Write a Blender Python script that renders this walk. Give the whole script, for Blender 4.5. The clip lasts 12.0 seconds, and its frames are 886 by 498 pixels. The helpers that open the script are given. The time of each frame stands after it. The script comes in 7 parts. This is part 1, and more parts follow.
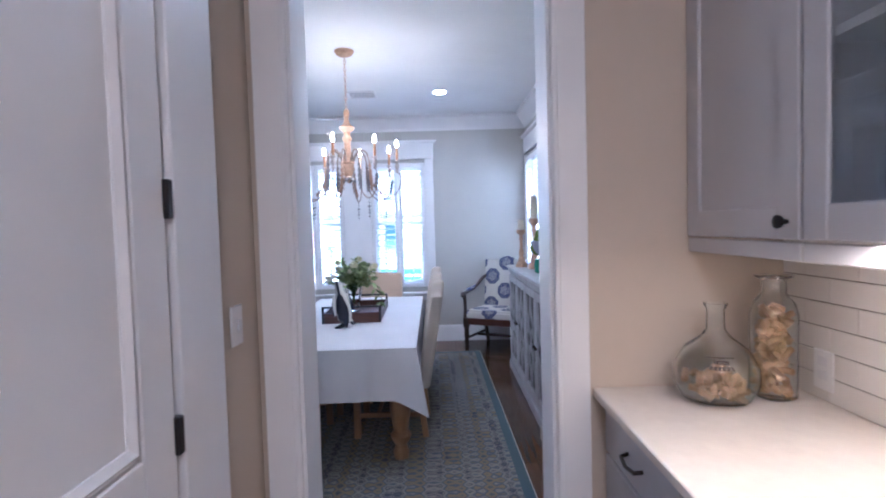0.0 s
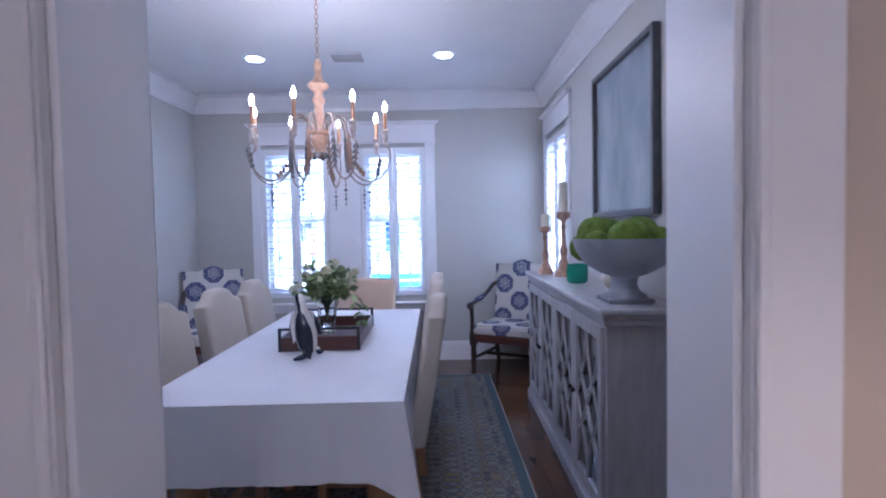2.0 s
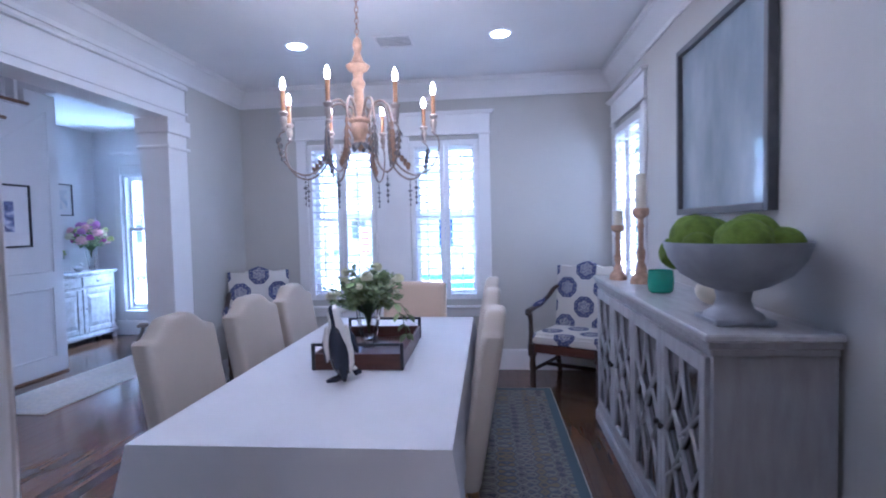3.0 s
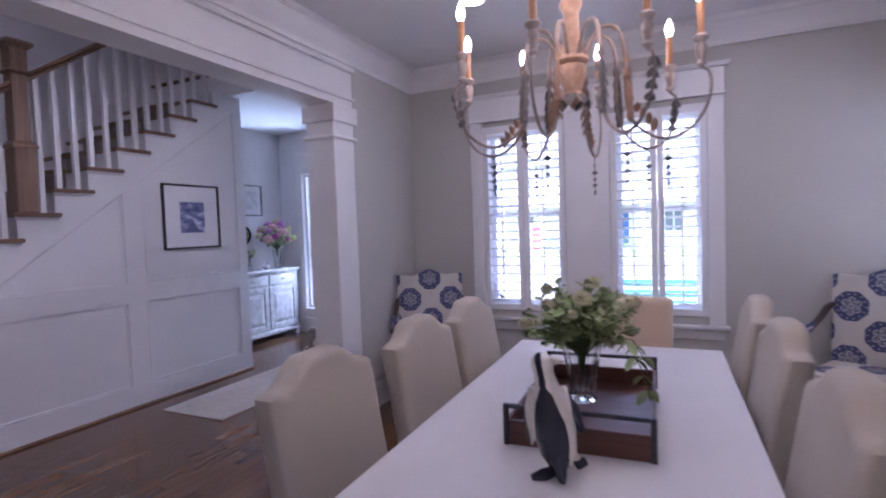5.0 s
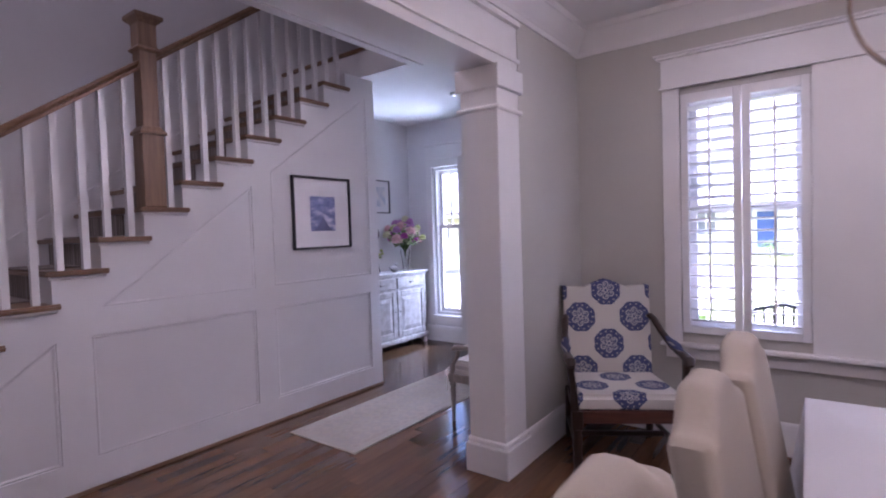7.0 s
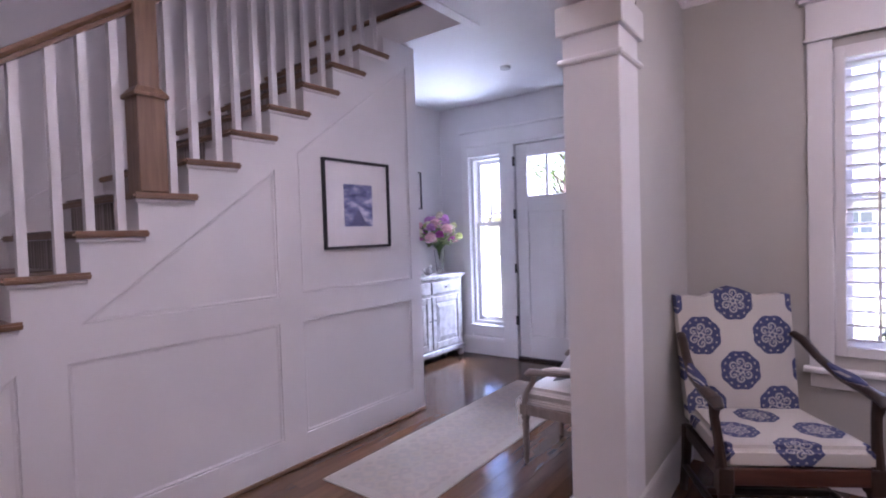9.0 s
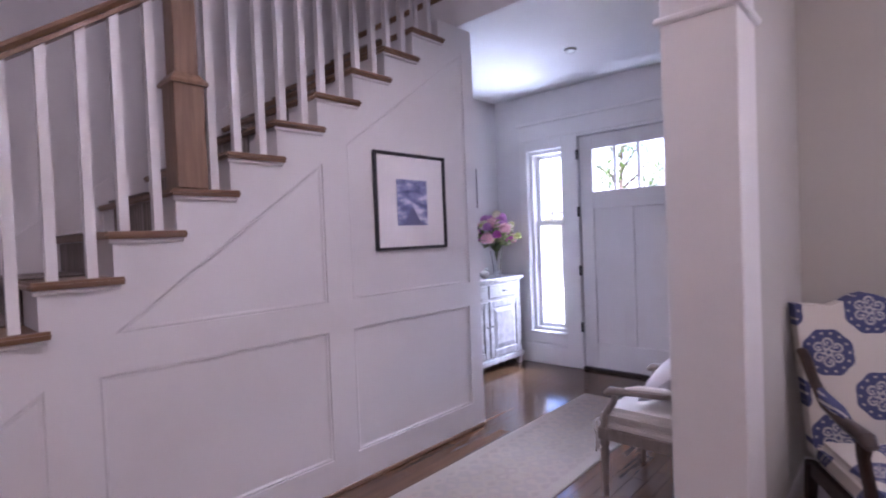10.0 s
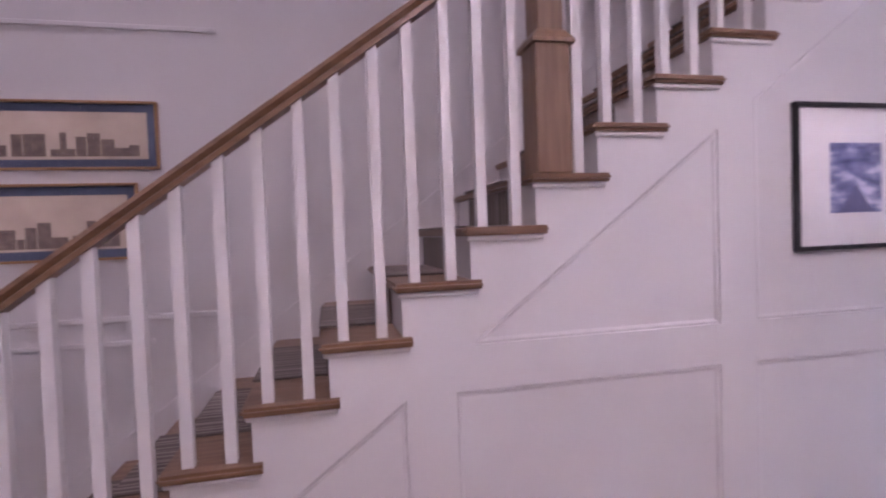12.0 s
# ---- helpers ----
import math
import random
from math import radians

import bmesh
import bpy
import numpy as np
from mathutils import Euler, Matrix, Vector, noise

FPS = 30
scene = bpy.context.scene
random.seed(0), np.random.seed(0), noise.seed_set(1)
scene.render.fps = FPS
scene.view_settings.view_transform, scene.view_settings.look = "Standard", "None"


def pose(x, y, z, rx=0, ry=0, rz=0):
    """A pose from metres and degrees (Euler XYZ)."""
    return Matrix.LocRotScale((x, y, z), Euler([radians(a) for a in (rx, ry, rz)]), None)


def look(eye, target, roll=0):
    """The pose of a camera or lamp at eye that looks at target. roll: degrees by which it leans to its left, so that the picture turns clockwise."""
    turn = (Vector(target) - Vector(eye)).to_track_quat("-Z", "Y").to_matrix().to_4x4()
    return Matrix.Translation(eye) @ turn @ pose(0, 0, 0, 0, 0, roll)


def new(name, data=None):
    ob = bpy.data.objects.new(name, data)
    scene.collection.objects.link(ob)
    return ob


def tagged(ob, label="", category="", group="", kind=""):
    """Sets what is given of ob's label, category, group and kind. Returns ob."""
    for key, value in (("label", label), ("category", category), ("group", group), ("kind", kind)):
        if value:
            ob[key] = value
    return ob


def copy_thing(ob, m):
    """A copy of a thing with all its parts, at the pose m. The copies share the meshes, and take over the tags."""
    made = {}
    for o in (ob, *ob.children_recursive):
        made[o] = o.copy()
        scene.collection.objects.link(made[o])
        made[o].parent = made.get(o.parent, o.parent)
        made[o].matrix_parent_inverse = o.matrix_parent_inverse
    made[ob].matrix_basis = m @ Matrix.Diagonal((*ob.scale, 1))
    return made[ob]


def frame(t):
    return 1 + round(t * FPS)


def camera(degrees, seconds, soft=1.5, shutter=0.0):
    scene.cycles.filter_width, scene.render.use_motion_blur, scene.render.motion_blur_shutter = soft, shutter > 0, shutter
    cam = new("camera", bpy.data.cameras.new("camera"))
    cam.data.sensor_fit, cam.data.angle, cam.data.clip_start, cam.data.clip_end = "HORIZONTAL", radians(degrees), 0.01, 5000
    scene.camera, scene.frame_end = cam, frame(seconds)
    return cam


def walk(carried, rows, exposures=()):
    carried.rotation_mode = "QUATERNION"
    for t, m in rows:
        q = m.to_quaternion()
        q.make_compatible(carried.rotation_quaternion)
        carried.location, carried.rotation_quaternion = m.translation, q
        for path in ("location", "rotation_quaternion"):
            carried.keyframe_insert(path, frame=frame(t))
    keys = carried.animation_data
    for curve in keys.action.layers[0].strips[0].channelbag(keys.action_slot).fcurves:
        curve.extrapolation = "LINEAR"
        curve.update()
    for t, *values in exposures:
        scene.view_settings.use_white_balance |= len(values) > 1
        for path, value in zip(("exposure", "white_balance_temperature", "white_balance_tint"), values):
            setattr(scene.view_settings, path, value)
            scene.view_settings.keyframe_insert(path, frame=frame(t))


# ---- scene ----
cam = camera(81.6, 12.0, soft=2.0, shutter=0.35)
# seconds, eye, target, lean
PATH = [
    (0, (-0.472, 1.239, 1.434), (-0.474, 3.237, 1.349), -1.6),
    (0.5, (-0.495, 1.544, 1.411), (-0.489, 3.542, 1.324), -1.0),
    (1, (-0.465, 1.787, 1.408), (-0.454, 3.786, 1.328), -1.1),
    (1.5, (-0.459, 2.029, 1.393), (-0.453, 4.027, 1.312), -1.0),
    (2, (-0.478, 2.266, 1.384), (-0.489, 4.264, 1.307), -1.1),
    (2.5, (-0.482, 2.477, 1.391), (-0.583, 4.473, 1.309), -1.2),
    (4.3, (-0.68, 3.205, 1.423), (-1.261, 5.117, 1.336), -1.7),
    (4.5, (-0.733, 3.294, 1.422), (-1.379, 5.185, 1.336), -1.8),
    (5, (-0.881, 3.483, 1.415), (-1.715, 5.299, 1.33), -2.0),
    (5.5, (-1.055, 3.655, 1.402), (-2.015, 5.408, 1.329), -1.9),
    (6, (-1.268, 3.777, 1.404), (-2.305, 5.486, 1.328), -2.2),
    (6.5, (-1.429, 3.935, 1.419), (-2.57, 5.576, 1.347), -1.9),
    (7, (-1.646, 4.029, 1.412), (-2.839, 5.633, 1.342), -1.8),
    (9, (-2.416, 4.403, 1.381), (-3.62, 5.999, 1.319), -1.8),
    (9.5, (-2.548, 4.5, 1.374), (-3.781, 6.073, 1.314), -1.9),
    (10, (-2.676, 4.616, 1.365), (-4.028, 6.089, 1.318), -2.3),
    (10.5, (-2.826, 4.689, 1.346), (-4.353, 5.98, 1.313), -2.7),
    (11, (-2.99, 4.737, 1.36), (-4.695, 5.781, 1.33), -2.5),
    (11.5, (-3.134, 4.734, 1.392), (-4.98, 5.503, 1.341), -2.4),
    (12, (-3.302, 4.75, 1.421), (-5.252, 5.186, 1.36), -2.1),
]
# seconds, stops, kelvin, tint
EXPOSURES = [(0.0, 3.72, 4450, 16), (0.5, 3.71, 4330, 20), (1.0, 3.5, 4400, 22), (2.0, 3.34, 4400, 24), (2.5, 3.39, 4350, 21), (4.5, 3.02, 4950, 34),
             (5.0, 2.89, 5150, 36), (5.5, 2.84, 5250, 38), (7.0, 2.98, 5550, 41), (9.0, 3.3, 5650, 42), (10.5, 3.34, 5700, 42), (11.5, 3.34, 5650, 40), (12.0, 3.59, 5900, 48)]
walk(cam, [(t, look(eye, target, roll)) for t, eye, target, roll in PATH], EXPOSURES)

# ---- light ----
world = bpy.data.worlds.new("sky")
scene.world = world
world.use_nodes = True
wn = world.node_tree.nodes
sky = wn.new("ShaderNodeTexSky")
sky.sky_type = "NISHITA"
sky.sun_disc = False
sky.sun_elevation = radians(52)
sky.sun_rotation = radians(150)
sky.air_density, sky.dust_density = 1.0, 1.5
wn["Background"].inputs["Strength"].default_value = 0.13
world.node_tree.links.new(sky.outputs[0], wn["Background"].inputs["Color"])
sun_data = bpy.data.lights.new("sun", "SUN")
sun_data.energy, sun_data.angle, sun_data.color = 3.8, radians(0.5), (1.0, 0.95, 0.88)
sun = new("sun", sun_data)
sun.matrix_world = look((0, 0, 0), (-0.35, 0.6, -1.0))


def lamp(name, kind, energy, m, colour=(1, 1, 1), size=0.1, spot=120):
    d = bpy.data.lights.new(name, kind)
    d.energy, d.color = energy, colour
    if kind == "SPOT":
        d.spot_size, d.spot_blend, d.shadow_soft_size = radians(spot), 0.6, size
    elif kind == "AREA":
        d.shape, d.size = "RECTANGLE", size
    else:
        d.shadow_soft_size = size
    ob = new(name, d)
    ob.matrix_world = m
    return ob


BULB_W, CAN_W, HALL_FILL_W, STAIR_FILL_W, UNDER_W, PANTRY_FILL_W = 0.20, 0.24, 0.36, 8.8, 0.75, 3.6
# added area lamps outside the openings stand in for sky light
def daylight_panel(x, y, z, target, w, h, watts, tint=(0.78, 0.87, 1.0)):
    o = lamp("daylight_fill", "AREA", watts, look((x, y, z), target), tint, w)
    o.data.size_y = h


daylight_panel(-1.5, 14.0, 5.0, (-1.5, 7.6, 1.5), 4.0, 2.0, 36)
daylight_panel(2.0, 7.1, 3.6, (0.2, 7.0, 1.2), 1.2, 1.6, 20)
daylight_panel(-5.1, 12.0, 4.0, (-5.0, 9.0, 1.2), 2.6, 1.6, 85, (0.74, 0.92, 1.0))
# added low lamps, aimed up, stand in for daylight bounced off the porch
daylight_panel(-1.54, 8.15, 0.30, (-1.5, 5.8, 2.8), 1.8, 0.4, 3.6)
daylight_panel(-5.475, 9.75, 0.05, (-5.0, 7.9, 2.8), 0.5, 0.35, 12.5, (0.74, 0.92, 1.0))


# ---- materials ----
def material(name, colour, rough=0.5, metal=0.0, second=None, scale=6.0, stretch=(1, 1, 1), detail=4.0, bump=0.0,
             bump_scale=60.0, mix=0.5, piece=0.0, spec=0.5, coat=0.0, rough_var=0.08):
    """A painted, wooden or stone surface: two colours by noise, fine relief, and a shift from piece to piece."""
    m = bpy.data.materials.new(name)
    m.use_nodes = True
    n, l = m.node_tree.nodes, m.node_tree.links
    b = n["Principled BSDF"]
    b.inputs["Roughness"].default_value, b.inputs["Metallic"].default_value = rough, metal
    b.inputs["Specular IOR Level"].default_value = spec
    b.inputs["Coat Weight"].default_value = coat
    co = n.new("ShaderNodeTexCoord")
    mp = n.new("ShaderNodeMapping")
    mp.inputs["Scale"].default_value = stretch
    l.new(co.outputs["Object"], mp.inputs["Vector"])
    tx = n.new("ShaderNodeTexNoise")
    tx.inputs["Scale"].default_value, tx.inputs["Detail"].default_value = scale, detail
    l.new(mp.outputs["Vector"], tx.inputs["Vector"])
    ramp = n.new("ShaderNodeMapRange")
    ramp.inputs["From Min"].default_value, ramp.inputs["From Max"].default_value = 0.5 - mix / 2, 0.5 + mix / 2
    l.new(tx.outputs["Fac"], ramp.inputs["Value"])
    mixer = n.new("ShaderNodeMix")
    mixer.data_type = "RGBA"
    second = second or tuple(c * 0.93 for c in colour)
    mixer.inputs["A"].default_value, mixer.inputs["B"].default_value = (*colour, 1), (*second, 1)
    l.new(ramp.outputs["Result"], mixer.inputs["Factor"])
    out = mixer.outputs["Result"]
    if piece:
        info = n.new("ShaderNodeObjectInfo")
        geo = n.new("ShaderNodeNewGeometry")
        add = n.new("ShaderNodeMath")
        l.new(info.outputs["Random"], add.inputs[0])
        l.new(geo.outputs["Random Per Island"], add.inputs[1])
        wrap = n.new("ShaderNodeMath")
        wrap.operation = "FRACT"
        l.new(add.outputs[0], wrap.inputs[0])
        span = n.new("ShaderNodeMapRange")
        span.inputs["To Min"].default_value, span.inputs["To Max"].default_value = 1 - piece, 1 + piece
        l.new(wrap.outputs[0], span.inputs["Value"])
        hsv = n.new("ShaderNodeHueSaturation")
        l.new(span.outputs["Result"], hsv.inputs["Value"])
        l.new(out, hsv.inputs["Color"])
        out = hsv.outputs["Color"]
    l.new(out, b.inputs["Base Color"])
    rr = n.new("ShaderNodeMapRange")
    rr.inputs["To Min"].default_value, rr.inputs["To Max"].default_value = max(0, rough - rough_var), min(1, rough + rough_var)
    l.new(tx.outputs["Fac"], rr.inputs["Value"])
    l.new(rr.outputs["Result"], b.inputs["Roughness"])
    if bump:
        fine = n.new("ShaderNodeTexNoise")
        fine.inputs["Scale"].default_value, fine.inputs["Detail"].default_value = bump_scale, 3
        l.new(mp.outputs["Vector"], fine.inputs["Vector"])
        bp = n.new("ShaderNodeBump")
        bp.inputs["Strength"].default_value, bp.inputs["Distance"].default_value = bump, 0.004
        l.new(fine.outputs["Fac"], bp.inputs["Height"])
        l.new(bp.outputs["Normal"], b.inputs["Normal"])
    return m


def glow(name, colour, strength):
    m = bpy.data.materials.new(name)
    m.use_nodes = True
    b = m.node_tree.nodes["Principled BSDF"]
    b.inputs["Base Color"].default_value = (*colour, 1)
    b.inputs["Emission Color"].default_value = (*colour, 1)
    b.inputs["Emission Strength"].default_value = strength
    return m


def glass(name, colour=(1, 1, 1), rough=0.0, ior=1.45):
    m = bpy.data.materials.new(name)
    m.use_nodes = True
    b = m.node_tree.nodes["Principled BSDF"]
    b.inputs["Base Color"].default_value = (*colour, 1)
    b.inputs["Roughness"].default_value, b.inputs["IOR"].default_value = rough, ior
    b.inputs["Transmission Weight"].default_value = 1.0
    return m


WALL = material("greige_wall_paint", (0.50, 0.48, 0.44), 0.7, bump=0.12, bump_scale=180, scale=2)
WALL_TAN = material("warm_wall_paint", (0.55, 0.46, 0.36), 0.7, bump=0.12, bump_scale=180, scale=2)
TRIM = material("white_trim_paint", (0.78, 0.76, 0.75), 0.4, bump=0.05, bump_scale=90, scale=3)
HALL = material("white_wall_paint", (0.74, 0.72, 0.72), 0.55, bump=0.1, bump_scale=160, scale=2)
CEIL = material("ceiling_paint", (0.78, 0.77, 0.76), 0.8, bump=0.1, bump_scale=150, scale=2)
OAK_FLOOR = material("oak_floor_board", (0.122, 0.062, 0.029), 0.15, second=(0.086, 0.042, 0.020), scale=4, stretch=(9, 0.8, 9),
                     detail=4, bump=0.04, bump_scale=14, piece=0.22, rough_var=0.05, spec=0.5)
OAK = material("oak_stain", (0.26, 0.15, 0.085), 0.4, second=(0.16, 0.088, 0.048), scale=4, stretch=(10, 1.2, 10), detail=6, bump=0.15, bump_scale=20)
OAK_UP = material("oak_stain_upright", (0.27, 0.165, 0.10), 0.42, second=(0.165, 0.095, 0.055), scale=4, stretch=(12, 12, 1.0), detail=6, bump=0.15, bump_scale=20)
DARK = material("dark_gap", (0.03, 0.025, 0.02), 0.9)
BLACK = material("black_frame", (0.018, 0.017, 0.02), 0.35)
BRONZE = material("oiled_bronze", (0.05, 0.045, 0.045), 0.38, metal=0.9)
STEEL = material("brushed_nickel", (0.45, 0.44, 0.43), 0.3, metal=1.0)
PANE = glass("window_glass", ior=1.1)


# ---- building tools ----
def put(name, bm, mat, smooth=False):
    me = bpy.data.meshes.new(name)
    bmesh.ops.recalc_face_normals(bm, faces=bm.faces)
    bm.to_mesh(me)
    bm.free()
    for m in (mat if isinstance(mat, (list, tuple)) else [mat]):
        me.materials.append(m)
    if smooth:
        for p in me.polygons:
            p.use_smooth = True
        me.set_sharp_from_angle(angle=radians(40))
    return new(name, me)


def part(name, bm, mat, parent, label="", smooth=False):
    ob = put(name, bm, mat, smooth)
    ob.parent = parent
    if label:
        ob["label"] = label
    return ob


def thing(name, x, y, z, label, category, group="", turn=0):
    ob = new(name)
    ob.empty_display_size = 0.1
    ob.matrix_world = pose(x, y, z, 0, 0, turn)
    return tagged(ob, label, category, group)


def setting(name, bm, mat, label, category, smooth=False):
    return tagged(put(name, bm, mat, smooth), label, category, kind="structure")


def box(bm, x0, y0, z0, x1, y1, z1, bevel=0.0, m=None):
    g = bmesh.ops.create_cube(bm, size=1)["verts"]
    for v in g:
        v.co = Vector(((x0 + x1) / 2 + v.co.x * (x1 - x0), (y0 + y1) / 2 + v.co.y * (y1 - y0), (z0 + z1) / 2 + v.co.z * (z1 - z0)))
    if bevel:
        es = list({e for v in g for e in v.link_edges})
        g = list({v for f in bmesh.ops.bevel(bm, geom=es, offset=bevel, segments=1, affect="EDGES")["faces"] for v in f.verts})
    if m:
        bmesh.ops.transform(bm, matrix=m, verts=list({v for v in g}))
    return g


def boxes(*many, bevel=0.0):
    bm = bmesh.new()
    for b in many:
        box(bm, *b, bevel=bevel)
    return bm


def prism(bm, pts, depth):
    """pts: a ring of Vectors; depth: a Vector along which it is pushed out."""
    a = [bm.verts.new(p) for p in pts]
    b = [bm.verts.new(Vector(p) + Vector(depth)) for p in pts]
    n = len(a)
    bm.faces.new(a[::-1])
    bm.faces.new(b)
    for i in range(n):
        bm.faces.new((a[i], a[(i + 1) % n], b[(i + 1) % n], b[i]))
    return a + b


def lathe(bm, prof, segs=20, centre=(0, 0, 0), squash=(1, 1)):
    """prof: (radius, height) from foot to top."""
    rings = []
    for r, z in prof:
        rings.append([bm.verts.new((centre[0] + squash[0] * r * math.cos(6.2832 * k / segs), centre[1] + squash[1] * r * math.sin(6.2832 * k / segs), centre[2] + z)) for k in range(segs)])
    for a, b in zip(rings, rings[1:]):
        for k in range(segs):
            bm.faces.new((a[k], a[(k + 1) % segs], b[(k + 1) % segs], b[k]))
    for ring in (rings[0], rings[-1]):
        bm.faces.new(ring)
    return [v for r in rings for v in r]


def tube(bm, pts, radius, segs=8, flat=1.0):
    """A round bar along pts; radius may be a list."""
    pts = [Vector(p) for p in pts]
    rad = radius if isinstance(radius, (list, tuple)) else [radius] * len(pts)
    rings, side = [], None
    for i, p in enumerate(pts):
        d = (pts[min(i + 1, len(pts) - 1)] - pts[max(i - 1, 0)]).normalized()
        if side is None:
            side = d.cross(Vector((0, 0, 1)) if abs(d.z) < 0.9 else Vector((1, 0, 0))).normalized()
        else:
            side = (side - d * side.dot(d)).normalized()
        up = d.cross(side)
        rings.append([bm.verts.new(p + rad[i] * (side * math.cos(6.2832 * k / segs) + flat * up * math.sin(6.2832 * k / segs))) for k in range(segs)])
    for a, b in zip(rings, rings[1:]):
        for k in range(segs):
            bm.faces.new((a[k], a[(k + 1) % segs], b[(k + 1) % segs], b[k]))
    bm.faces.new(rings[0])
    bm.faces.new(rings[-1])
    return [v for r in rings for v in r]


def curve(pts, n=4):
    """A smooth line through pts, n steps from each to the next."""
    p = [Vector(q) for q in pts]
    out = []
    for i in range(len(p) - 1):
        a, b, c, d = p[max(i - 1, 0)], p[i], p[i + 1], p[min(i + 2, len(p) - 1)]
        for k in range(n):
            t = k / n
            out.append(0.5 * (2 * b + (c - a) * t + (2 * a - 5 * b + 4 * c - d) * t * t + (3 * b - a - 3 * c + d) * t ** 3))
    return out + [p[-1]]


def sweep(bm, prof, path):
    """A moulding: prof (out, up) carried along a path of (x, y, z, nx, ny) with nx, ny the way out at each corner (mitred)."""
    rings = [[bm.verts.new((x + nx * o, y + ny * o, z + u)) for o, u in prof] for x, y, z, nx, ny in path]
    k = len(prof)
    for a, b in zip(rings, rings[1:]):
        for i in range(k):
            bm.faces.new((a[i], a[(i + 1) % k], b[(i + 1) % k], b[i]))
    bm.faces.new(rings[0])
    bm.faces.new(rings[-1])


def ring_strip(bm, pts, width, axis, base, out):
    """A raised strip round a polygon in a plane: pts (a, b) in the plane; axis 'x' or 'y' is the plane's normal at base, raised by out."""
    n = len(pts)
    inner = []
    area = sum(pts[i][0] * pts[(i + 1) % n][1] - pts[(i + 1) % n][0] * pts[i][1] for i in range(n))
    s = 1 if area > 0 else -1
    for i in range(n):
        p, q, r = Vector(pts[i - 1]), Vector(pts[i]), Vector(pts[(i + 1) % n])
        d1, d2 = (q - p).normalized(), (r - q).normalized()
        n1, n2 = Vector((-d1.y, d1.x)) * s, Vector((-d2.y, d2.x)) * s
        k = (n1 + n2) / (1 + n1.dot(n2))
        inner.append(q + k * width)

    def at(p, o):
        return (base + o, p[0], p[1]) if axis == "x" else (p[0], base + o, p[1])
    mid = [(Vector(a) + b) / 2 for a, b in zip(pts, inner)]
    rows = [[bm.verts.new(at(p, 0)) for p in pts], [bm.verts.new(at(p, out)) for p in mid], [bm.verts.new(at(p, out * 0.3)) for p in inner]]
    rows.append([bm.verts.new(at(p, -abs(out) * 0.0 if out > 0 else 0)) for p in inner])
    for a, b in zip(rows, rows[1:]):
        for i in range(n):
            bm.faces.new((a[i], a[(i + 1) % n], b[(i + 1) % n], b[i]))


# ---- plan: pantry y < 2.9, dining room 3.07 to 7.68, stair hall and foyer to the west ----
XR, XL, YF, YN = 0.575, -3.09, 7.677, 3.07      # dining walls
XH, XS, XW, YD = -3.32, -4.985, -6.08, 9.27     # hall side of the cased opening, stair wall, stairwell wall, front wall
HC = 2.81                                       # ceiling
PX0, PX1, PY = -1.08, 0.63, 2.89                # pantry
DX0, DX1 = -0.942, -0.127                       # doorway pantry to dining room
OY0, OY1 = 3.55, 6.50                           # cased opening dining room to hall
HB = 2.325                                      # underside of its beam

bm = boxes((XW - 0.15, -1.5, -0.2, XR + 0.3, YF + 0.15, -0.02), (XW - 0.15, YF + 0.15, -0.2, XL + 0.1, YD + 0.15, -0.02))
floor = setting("floor", bm, DARK, "oak strip floor, satin finish", "floor")

# walls of the dining room
bm = bmesh.new()
WX0, WX1, WZ0, WZ1 = -2.40, -0.68, 0.69, 2.25    # window bay in the front wall
for b in ((XL - 0.12, YF, 0, WX0, YF + 0.15, HC), (WX1, YF, 0, XR + 0.15, YF + 0.15, HC), (WX0, YF, 0, WX1, YF + 0.15, WZ0),
          (WX0, YF, WZ1, WX1, YF + 0.15, HC), (-1.70, YF, WZ0, -1.36, YF + 0.15, WZ1)):
    box(bm, *b)
setting("wall_north", bm, WALL, "greige painted dining room wall with windows", "wall")
RY0, RY1, RZ0, RZ1 = 6.69, 7.53, 0.86, 2.26
bm = boxes((XR, PY + 0.12, 0, XR + 0.15, RY0, HC), (XR, RY1, 0, XR + 0.15, YF, HC), (XR, RY0, 0, XR + 0.15, RY1, RZ0), (XR, RY0, RZ1, XR + 0.15, RY1, HC))
EAST = pose(XR, YF, 0, 0, 0, 0.6) @ pose(-XR, -YF, 0)      # the side wall is a little out of square
XN = XR + (YF - YN) * 0.0105
setting("wall_east", bm, WALL, "greige painted side wall of the dining room", "wall").matrix_world = EAST
DH = 2.42
bm = boxes((XH, YN - 0.09, 0, DX0, YN, HC), (DX1, YN - 0.09, 0, XR + 0.11, YN, HC), (DX0, YN - 0.09, DH, DX1, YN, HC))
setting("wall_south", bm, WALL, "greige painted dining room wall round the pantry doorway", "wall")
bm = boxes((PX0, PY, 0, DX0, YN - 0.09, HC), (DX1, PY, 0, PX1, YN - 0.09, HC), (DX0, PY, DH, DX1, YN - 0.09, HC))
setting("wall_pantry_end", bm, WALL_TAN, "warm beige painted pantry end wall", "wall")
